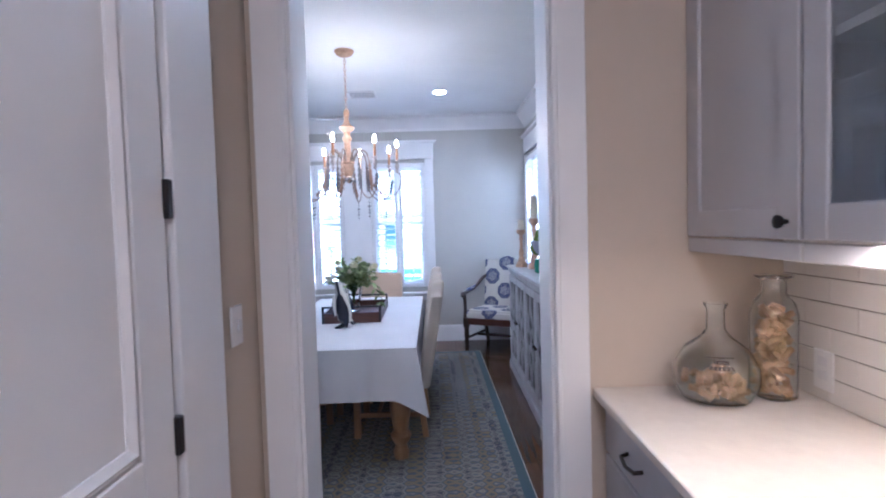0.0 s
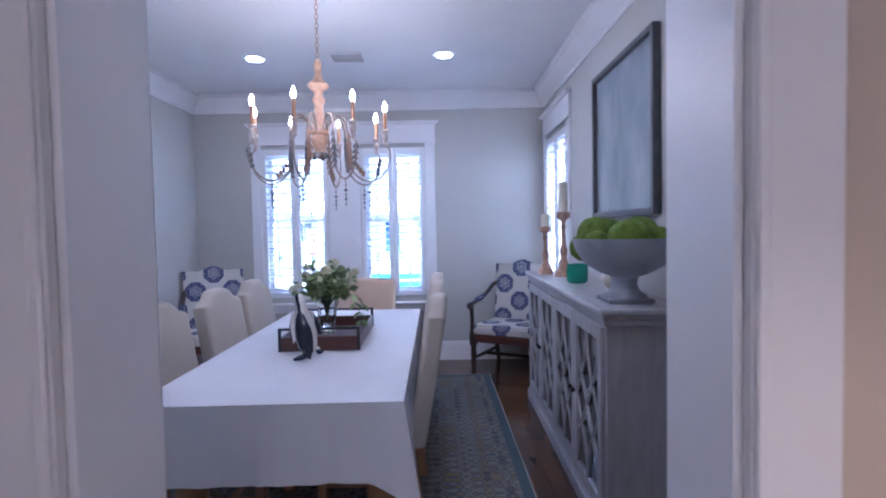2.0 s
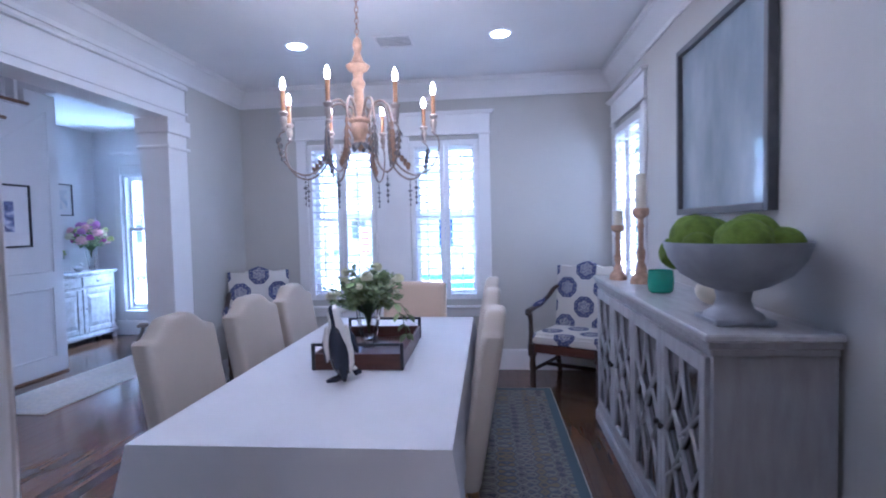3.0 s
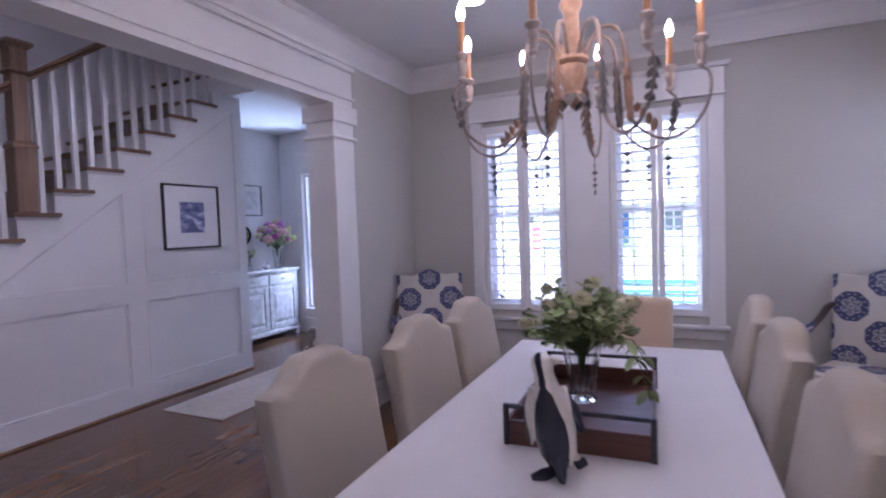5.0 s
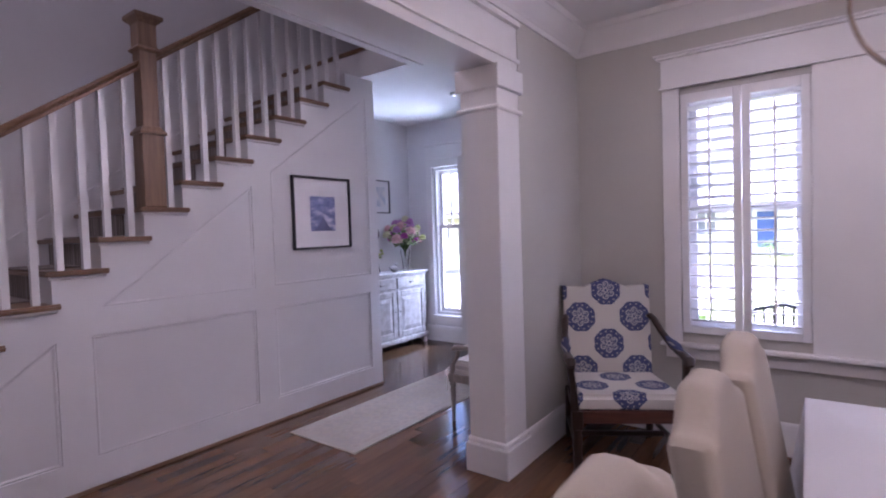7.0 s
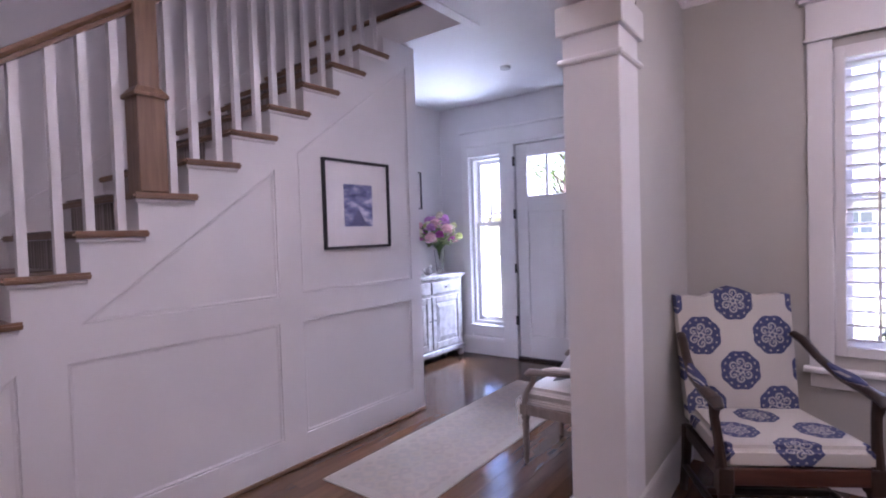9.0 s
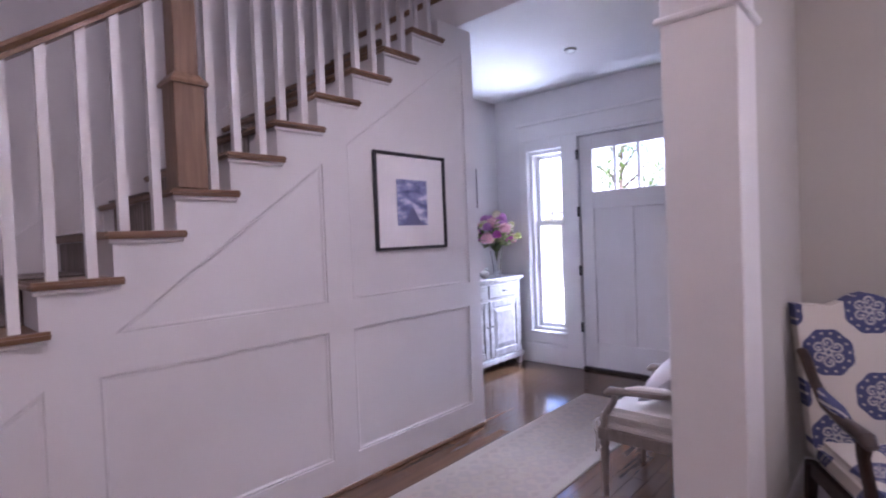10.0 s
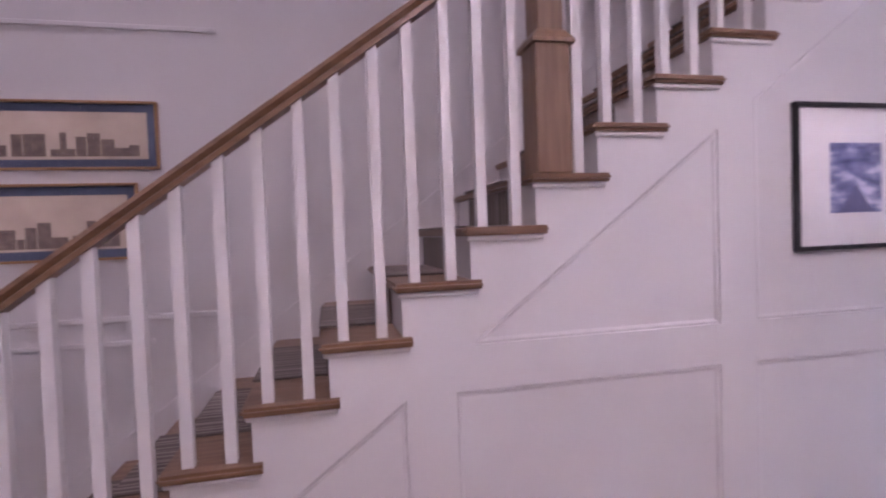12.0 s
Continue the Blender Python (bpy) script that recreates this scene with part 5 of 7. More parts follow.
def penguin():
    """A plain glazed figure, dark in front and behind and pale at the sides."""
    z = RUGZ + 0.745
    m = bpy.data.materials.new("glazed_figure")
    m.use_nodes = True
    n, l = m.node_tree.nodes, m.node_tree.links
    b = n["Principled BSDF"]
    b.inputs["Roughness"].default_value = 0.12
    sp = n.new("ShaderNodeSeparateXYZ")
    l.new(n.new("ShaderNodeTexCoord").outputs["Object"], sp.inputs[0])
    ns = n.new("ShaderNodeTexNoise")
    ns.inputs["Scale"].default_value = 9
    wob = n.new("ShaderNodeMath")
    wob.operation = "MULTIPLY_ADD"
    l.new(ns.outputs["Fac"], wob.inputs[0])
    wob.inputs[1].default_value = 0.012
    l.new(sp.outputs[0], wob.inputs[2])
    ab = n.new("ShaderNodeMath")
    ab.operation = "ABSOLUTE"
    l.new(wob.outputs[0], ab.inputs[0])
    lo = n.new("ShaderNodeMath")
    lo.operation = "GREATER_THAN"
    l.new(ab.outputs[0], lo.inputs[0])
    up = n.new("ShaderNodeMath")
    up.operation = "SUBTRACT"
    l.new(sp.outputs[2], up.inputs[0])
    up.inputs[1].default_value = 0.11
    sq = n.new("ShaderNodeMath")
    sq.operation = "MULTIPLY"
    l.new(up.outputs[0], sq.inputs[0])
    l.new(up.outputs[0], sq.inputs[1])
    edge = n.new("ShaderNodeMath")
    edge.operation = "MULTIPLY_ADD"
    l.new(sq.outputs[0], edge.inputs[0])
    edge.inputs[1].default_value, edge.inputs[2].default_value = -2.2, 0.043
    floor_w = n.new("ShaderNodeMath")
    floor_w.operation = "MAXIMUM"
    l.new(edge.outputs[0], floor_w.inputs[0])
    floor_w.inputs[1].default_value = 0.009
    l.new(floor_w.outputs[0], lo.inputs[1])
    zz = n.new("ShaderNodeMath")
    zz.operation = "GREATER_THAN"
    l.new(sp.outputs[2], zz.inputs[0])
    zz.inputs[1].default_value = 0.03
    hi = n.new("ShaderNodeMath")
    hi.operation = "LESS_THAN"
    l.new(ab.outputs[0], hi.inputs[0])
    hi.inputs[1].default_value = 0.062
    band = n.new("ShaderNodeMath")
    band.operation = "MULTIPLY"
    l.new(lo.outputs[0], band.inputs[0])
    l.new(hi.outputs[0], band.inputs[1])
    both = n.new("ShaderNodeMath")
    both.operation = "MULTIPLY"
    l.new(band.outputs[0], both.inputs[0])
    l.new(zz.outputs[0], both.inputs[1])
    mx = n.new("ShaderNodeMix")
    mx.data_type = "RGBA"
    mx.inputs["A"].default_value, mx.inputs["B"].default_value = (0.02, 0.022, 0.035, 1), (0.66, 0.62, 0.56, 1)
    l.new(both.outputs[0], mx.inputs["Factor"])
    l.new(mx.outputs["Result"], b.inputs["Base Color"])
    bm = bmesh.new()
    lathe(bm, [(0.012, 0.022), (0.034, 0.028), (0.055, 0.06), (0.062, 0.105), (0.057, 0.16), (0.044, 0.21), (0.033, 0.245), (0.030, 0.262), (0.034, 0.282), (0.030, 0.302), (0.012, 0.315)], 26, (0.0, 0, 0), (0.90, 0.86))
    tube(bm, [(0.0, 0.0, 0.288), (0.030, 0.022, 0.286), (0.058, 0.040, 0.276)], [0.022, 0.012, 0.003], 8)
    # flippers held a little off the body, stub tail, stepping feet
    tube(bm, [(-0.040, 0.0, 0.232), (-0.060, -0.004, 0.165), (-0.066, -0.006, 0.105), (-0.070, -0.004, 0.085)], [0.010, 0.016, 0.012, 0.004], 8)
    tube(bm, [(0.042, 0.0, 0.225), (0.060, 0.004, 0.165), (0.068, 0.010, 0.115), (0.070, 0.012, 0.098)], [0.010, 0.017, 0.012, 0.004], 8)
    tube(bm, [(0.0, -0.035, 0.050), (0.004, -0.056, 0.022), (0.006, -0.066, 0.008)], [0.024, 0.015, 0.006], 8)
    tube(bm, [(-0.020, 0.0, 0.014), (-0.048, -0.020, 0.014), (-0.082, -0.030, 0.012)], [0.020, 0.024, 0.014], 8, 0.6)
    tube(bm, [(0.034, 0.030, 0.040), (0.044, 0.034, 0.016), (0.062, 0.050, 0.012)], [0.018, 0.022, 0.012], 8, 0.7)
    ob = put("penguin_figurine", bm, m, smooth=True)
    skin = ob.modifiers.new("one_skin", "REMESH")
    skin.mode, skin.voxel_size, skin.use_smooth_shade = "VOXEL", 0.0035, True
    tagged(ob, "glazed black and white ceramic penguin figurine on the tablecloth", "figurine")
    ob.matrix_world = pose(-1.163, 4.80, z, 0, -9, 8) @ Matrix.Diagonal((0.96, 0.96, 1.04, 1))


penguin()


# ---- chandelier ----
AMBER = material("amber_wax_sleeve", (0.50, 0.27, 0.12), 0.5, second=(0.40, 0.20, 0.09), scale=20)
BULB = glow("warm_bulb", (1.0, 0.80, 0.58), 14.0)
RUST = material("rust_washed_leaf", (0.36, 0.21, 0.125), 0.65, second=(0.24, 0.15, 0.10), scale=50, bump=0.2, bump_scale=80)
CUP = material("bleached_cup_wood", (0.55, 0.47, 0.41), 0.7, second=(0.40, 0.33, 0.29), scale=40, bump=0.3, bump_scale=80, mix=0.3)
LEAD = material("dull_lead_leaf", (0.10, 0.095, 0.10), 0.55, second=(0.20, 0.18, 0.17), metal=0.3, scale=50, bump=0.2, bump_scale=80)
CHX, CHY = -1.195, 5.25


def chandelier():
    t = thing("chandelier", CHX, CHY, 0, "chalky wooden chandelier with scrolled iron arms and lit candle bulbs", "chandelier")
    bm = bmesh.new()
    lathe(bm, [(0.03, HC - 0.045), (0.06, HC - 0.03), (0.075, HC - 0.008), (0.075, HC - 0.001)], 20)
    part("canopy", bm, CHALK, t, smooth=True)
    bm = bmesh.new()
    z, k = HC - 0.045, 0
    while z > 2.37:
        ring = [(0.009 * math.cos(6.2832 * i / 10) * (1 if k % 2 else 0.02), 0.009 * math.cos(6.2832 * i / 10) * (0.02 if k % 2 else 1), z - 0.016 + 0.017 * math.sin(6.2832 * i / 10)) for i in range(11)]
        tube(bm, ring, 0.0025, 5)
        z -= 0.027
        k += 1
    part("chain", bm, CHALK, t)
    bm = bmesh.new()
    lathe(bm, [(0.008, 2.37), (0.018, 2.36), (0.024, 2.33), (0.016, 2.29), (0.03, 2.25), (0.062, 2.225), (0.05, 2.205), (0.026, 2.19), (0.024, 2.16), (0.036, 2.145), (0.036, 2.13), (0.024, 2.11), (0.027, 2.03), (0.034, 1.985), (0.04, 1.968),
               (0.052, 1.962), (0.056, 1.952), (0.052, 1.944), (0.04, 1.938), (0.046, 1.925), (0.044, 1.90), (0.034, 1.87), (0.028, 1.85), (0.034, 1.838), (0.026, 1.82), (0.012, 1.808), (0.004, 1.795)], 20)
    part("column", bm, CHALK, t, smooth=True)
    bm = bmesh.new()
    for i in range(8):
        a = 6.2832 * i / 8
        leaf(bm, (0.024 * math.cos(a), 0.024 * math.sin(a), 1.845), (math.cos(a), math.sin(a), -0.9), 0.055, 0.04, 0.2)
    part("leaf_collar", bm, LEAD, t)
    for i in range(8):
        a = 6.2832 * (i - 0.11) / 8
        c, s = math.cos(a), math.sin(a)

        def at(r, z):
            return (r * c, r * s, z)
        bm = bmesh.new()
        path = [at(0.04, 1.955), at(0.065, 2.01), at(0.10, 2.045), at(0.145, 2.03), at(0.165, 1.97), at(0.168, 1.88), at(0.172, 1.79), at(0.19, 1.73), at(0.235, 1.685), at(0.29, 1.665), at(0.35, 1.685), at(0.392, 1.735), at(0.412, 1.80), at(0.405, 1.85), at(0.385, 1.865), at(0.385, 1.885)]
        line = curve(path, 3)
        tube(bm, line, [0.0072 - 0.0035 * k / (len(line) - 1) for k in range(len(line))], 6)
        arm = part("arm", bm, IRON, t, smooth=True)
        # long acanthus spray along the inner fall of the arm
        bm = bmesh.new()
        for k in range(6):
            r, z, big = 0.166 + 0.002 * k, 1.945 - 0.036 * k, 0.55 + 0.4 * math.sin(math.pi * (k + 0.5) / 6)
            for sd in (-1, -0.3, 0.3, 1):
                leaf(bm, at(r + (0.008 if abs(sd) < 0.5 else -0.002), z), (-s * sd * 0.75 + c * 0.3, c * sd * 0.75 + s * 0.3, -1.9), 0.060 * big, 0.018 * big, 0.02)
        part("arm_spray", bm, LEAD if i % 2 else RUST, arm)["kind"] = "stuff"
        # short upturned spray on the outer rise
        bm = bmesh.new()
        for k in range(4):
            r, z = (0.404 - 0.006 * k, 1.842 - 0.030 * k) if i % 2 else (0.246 - 0.016 * k, 1.688 + 0.022 * k)
            for sd in (-1, 0, 1):
                leaf(bm, at(r + 0.004, z), (-s * sd * 0.7 + c * 0.25, c * sd * 0.7 + s * 0.25, -1.7 if i % 2 else 1.5), 0.044 - 0.004 * k, 0.021, -0.1)
        part("rise_spray", bm, LEAD if i % 2 else RUST, arm)["kind"] = "stuff"
        bm = bmesh.new()
        lathe(bm, [(0.010, 1.868), (0.014, 1.875), (0.009, 1.885), (0.015, 1.905), (0.017, 1.925), (0.010, 1.935), (0.021, 1.945), (0.0225, 1.953), (0.014, 1.96)], 12, (0.385 * c, 0.385 * s, 0))
        part("cup", bm, CUP, arm, smooth=True)
        bm = bmesh.new()
        lathe(bm, [(0.0105, 1.958), (0.0105, 2.055), (0.008, 2.058)], 12, (0.385 * c, 0.385 * s, 0))
        part("candle_sleeve", bm, AMBER, arm, smooth=True)
        bm = bmesh.new()
        lathe(bm, [(0.006, 2.056), (0.010, 2.067), (0.0125, 2.078), (0.010, 2.094), (0.005, 2.107), (0.001, 2.117)], 12, (0.385 * c, 0.385 * s, 0))
        part("bulb", bm, BULB, arm, "lit flame-shaped bulb", smooth=True)
        bm = bmesh.new()
        r0 = 0.29
        tube(bm, [at(r0, 1.665), at(r0, 1.53)], 0.0015, 4)
        for z, q, tall in ((1.632, 0.006, 1), (1.604, 0.013, 0.7), (1.578, 0.007, 1.2), (1.556, 0.010, 0.8), (1.528, 0.005, 2.2)):
            g = bmesh.ops.create_cone(bm, cap_ends=True, segments=8, radius1=q, radius2=0.001, depth=q * tall)["verts"]
            bmesh.ops.translate(bm, verts=g, vec=(0, 0, q * tall / 2))
            h = bmesh.ops.create_cone(bm, cap_ends=True, segments=8, radius1=0.001, radius2=q, depth=q * tall)["verts"]
            bmesh.ops.translate(bm, verts=h, vec=(0, 0, -q * tall / 2))
            bmesh.ops.translate(bm, verts=g + h, vec=at(r0, z))
        part("drop", bm, LEAD, arm)


chandelier()
for i in range(8):
    a = 6.2832 * (i - 0.11) / 8
    lamp("bulb_light", "POINT", BULB_W, pose(CHX + 0.385 * math.cos(a), CHY + 0.385 * math.sin(a), 2.15), (1.0, 0.80, 0.58), 0.02)


# ---- ceiling fittings ----
LED = glow("lamp_lens", (1.0, 0.95, 0.88), 18.0)


def downlight(x, y, watts, colour=(1.0, 0.95, 0.89), z=HC):
    t = thing("recessed_light", x, y, z, "white recessed ceiling light, lit, in view or added as fill", "ceiling light", "recessed lights")
    bm = bmesh.new()
    lathe(bm, [(0.062, -0.001), (0.064, -0.006), (0.082, -0.008), (0.086, -0.001)], 28)
    part("trim_ring", bm, TRIM, t, smooth=True)
    bm = bmesh.new()
    lathe(bm, [(0.061, -0.009), (0.061, -0.006)], 28)
    part("lens", bm, LED, t)
    lamp("downlight", "SPOT", watts, pose(x, y, z - 0.03), colour, 0.06, 150)


# far pair is in view; near pair is added, unseen, to mirror it
for x, y in ((-2.014, 6.517), (-0.465, 6.517), (-2.014, 3.95), (-0.465, 3.95)):
    downlight(x, y, CAN_W if y > 5 else CAN_W * 0.55)
t = thing("ceiling_vent", -1.26, 6.54, HC, "white slatted ceiling air vent", "vent")
part("frame", boxes((-0.145, -0.125, -0.01, 0.145, -0.105, -0.001), (-0.145, 0.105, -0.01, 0.145, 0.125, -0.001), (-0.145, -0.105, -0.01, -0.125, 0.105, -0.001), (0.125, -0.105, -0.01, 0.145, 0.105, -0.001), bevel=0.002), TRIM, t)
# black sheet on the uncut ceiling paints in the duct's shade
part("backing", boxes((-0.125, -0.105, -0.003, 0.125, 0.105, -0.001)), BLACK, t)
for k in range(8):
    part("slat", boxes((-0.125, -0.100 + k * 0.026, -0.009, 0.125, -0.092 + k * 0.026, -0.006)), TRIM, t)
# ---- hall and foyer ----
RUNNER = rug_cloth("hall_runner_pile", [(0.35, 0.295, 0.245), (0.31, 0.27, 0.24), (0.37, 0.305, 0.255), (0.30, 0.255, 0.225), (0.35, 0.295, 0.24)], (0.35, 0.30, 0.255), 0.10, 0.5, (0.325, 1.13))
rug("runner_rug", -4.393, 7.40, 0.65, 2.26, 0, RUNNER, "pale beige distressed runner rug on the oak floor")

# added hall downlights, none of them in view, to brighten the hall
for x, y in ((-3.87, 0.6), (-3.87, 3.0), (-3.87, 5.3)):
    downlight(x, y, HALL_FILL_W, (1.0, 0.90, 0.80))
# added, unseen, high over the stairwell for warm light from above
downlight(-5.0, 4.0, STAIR_FILL_W, (1.0, 0.92, 0.86), 5.6)
# added out of view to lift the foyer
downlight(-3.70, 6.6, HALL_FILL_W * 0.8, (1.0, 0.92, 0.84))
t = thing("smoke_detector", -4.66, 8.36, HC, "small round grey smoke detector on the ceiling", "smoke detector")
bm = bmesh.new()
lathe(bm, [(0.02, -0.03), (0.045, -0.022), (0.05, -0.001)], 18)
part("case", bm, STEEL, t, smooth=True)

# carpet runner on the stairs
STRIPE = material("striped_stair_carpet", (0.16, 0.13, 0.115), 0.95, second=(0.32, 0.28, 0.25), scale=1.0, stretch=(55, 0.1, 0.1), detail=0, mix=0.12, bump=0.4, bump_scale=200)
for n in range(1, 16):
    c = bmesh.new()
    y0, y1, z = riser_y(n), riser_y(n + 1), step_z(n)
    box(c, -5.82, y0 - 0.032, z + 0.001, -5.26, y1 - 0.001, z + 0.009, 0.002)
    box(c, -5.82, y0 - 0.010, step_z(n - 1) + 0.010, -5.26, y0 - 0.002, z - 0.032, 0.002)
    part("stair_carpet", c, STRIPE, stair, "striped taupe stair carpet" if n == 1 else "")

# photograph on the stair wall
MAT = material("white_mount", (0.74, 0.72, 0.73), 0.8)


def pier_photo():
    m = bpy.data.materials.new("pier_photograph")
    m.use_nodes = True
    n, l = m.node_tree.nodes, m.node_tree.links
    b = n["Principled BSDF"]
    b.inputs["Roughness"].default_value = 0.3
    tc = n.new("ShaderNodeTexCoord")
    mp = n.new("ShaderNodeMapping")
    mp.inputs["Scale"].default_value = (1, 6, 14)
    l.new(tc.outputs["Object"], mp.inputs["Vector"])
    ns = n.new("ShaderNodeTexNoise")
    ns.inputs["Scale"].default_value, ns.inputs["Detail"].default_value = 1.6, 7
    l.new(mp.outputs["Vector"], ns.inputs["Vector"])
    r = n.new("ShaderNodeValToRGB")
    for p, c in ((0.3, (0.05, 0.06, 0.16, 1)), (0.5, (0.20, 0.22, 0.40, 1)), (0.68, (0.62, 0.60, 0.70, 1))):
        e = r.color_ramp.elements.new(p)
        e.color = c
    r.color_ramp.elements.remove(r.color_ramp.elements[0])
    r.color_ramp.elements.remove(r.color_ramp.elements[-1])
    l.new(ns.outputs["Fac"], r.inputs["Fac"])
    l.new(r.outputs["Color"], b.inputs["Base Color"])
    return m


def wall_picture(name, label, x, y0, y1, z0, z1, fw, frame_mat, mount, inner, image, extra=()):
    """A framed sheet on a wall that faces +x: frame, mount, image, glass."""
    t = tagged(new(name), label, "picture")
    t.matrix_world = pose(x, (y0 + y1) / 2, (z0 + z1) / 2)
    w, h = (y1 - y0) / 2, (z1 - z0) / 2
    part("frame", boxes((0.001, -w, -h, 0.026, -w + fw, h), (0.001, w - fw, -h, 0.026, w, h), (0.001, -w + fw, h - fw, 0.026, w - fw, h), (0.001, -w + fw, -h, 0.026, w - fw, -h + fw), bevel=0.002), frame_mat, t)
    part("mount", boxes((0.001, -w + fw, -h + fw, 0.010, w - fw, h - fw)), mount, t)
    iy0, iy1, iz0, iz1 = inner
    c = ((y0 + y1) / 2, (z0 + z1) / 2)
    part("image", boxes((0.010, iy0 - c[0], iz0 - c[1], 0.0125, iy1 - c[0], iz1 - c[1])), image, t)
    for nm, bm, mat in extra:
        part(nm, bm, mat, t)
    g = part("glass", boxes((0.018, -w + fw, -h + fw, 0.020, w - fw, h - fw)), PANE, t)
    g.visible_shadow = False
    return t


PIER = material("dark_pier_ink", (0.13, 0.13, 0.25), 0.4)
bm = bmesh.new()
prism(bm, [Vector((0.0125, -0.075, -0.145)), Vector((0.0125, 0.085, -0.145)), Vector((0.0125, 0.004, -0.035)), Vector((0.0125, -0.002, -0.035))], (0.001, 0, 0))
wall_picture("framed_photograph", "black-framed photograph of a pier under clouds with a wide white mount", XS - 0.010, 6.558, 7.165, 1.297, 1.888, 0.018, BLACK, MAT, (6.735, 6.995, 1.445, 1.728), pier_photo(), [("pier", bm, PIER)])

# prints on the stairwell wall
GILT = material("worn_gilt", (0.42, 0.24, 0.12), 0.35, metal=0.6)
BLUE_MAT = material("slate_blue_mount", (0.07, 0.09, 0.15), 0.8)
PAPER = material("sepia_paper", (0.50, 0.42, 0.34), 0.8, second=(0.42, 0.34, 0.27), scale=8)
INK = material("dark_sepia_ink", (0.09, 0.07, 0.06), 0.8, second=(0.20, 0.15, 0.12), scale=30)


def townscape(seed, y0, y1, z0, z1):
    """Bars for the roofs and walls of a drawn row of buildings."""
    rnd = random.Random(seed)
    bm = bmesh.new()
    y = y0
    while y < y1 - 0.02:
        w, h = rnd.uniform(0.02, 0.07), rnd.uniform(0.25, 0.9) * (z1 - z0)
        box(bm, 0.0125, y, z0, 0.0135, min(y + w, y1), z0 + h)
        y += w + rnd.choice((0.0, 0.004, 0.02))
    return bm


wall_picture("framed_print", "long sepia townscape print with blue mount and gilt frame", XW, 3.05, 3.965, 1.785, 2.112, 0.012, GILT, BLUE_MAT, (3.10, 3.915, 1.835, 2.06), PAPER, [("drawing", townscape(3, -0.37, 0.37, -0.10, 0.03), INK)])
wall_picture("framed_print", "long sepia townscape print with blue mount and gilt frame", XW, 3.00, 3.86, 1.352, 1.72, 0.012, GILT, BLUE_MAT, (3.05, 3.81, 1.405, 1.665), PAPER, [("drawing", townscape(8, -0.34, 0.34, -0.12, 0.06), INK)])

# foyer cabinet
SHABBY = material("distressed_white_paint", (0.68, 0.67, 0.67), 0.5, second=(0.50, 0.48, 0.46), scale=14, detail=8, bump=0.25, bump_scale=60, mix=0.25)


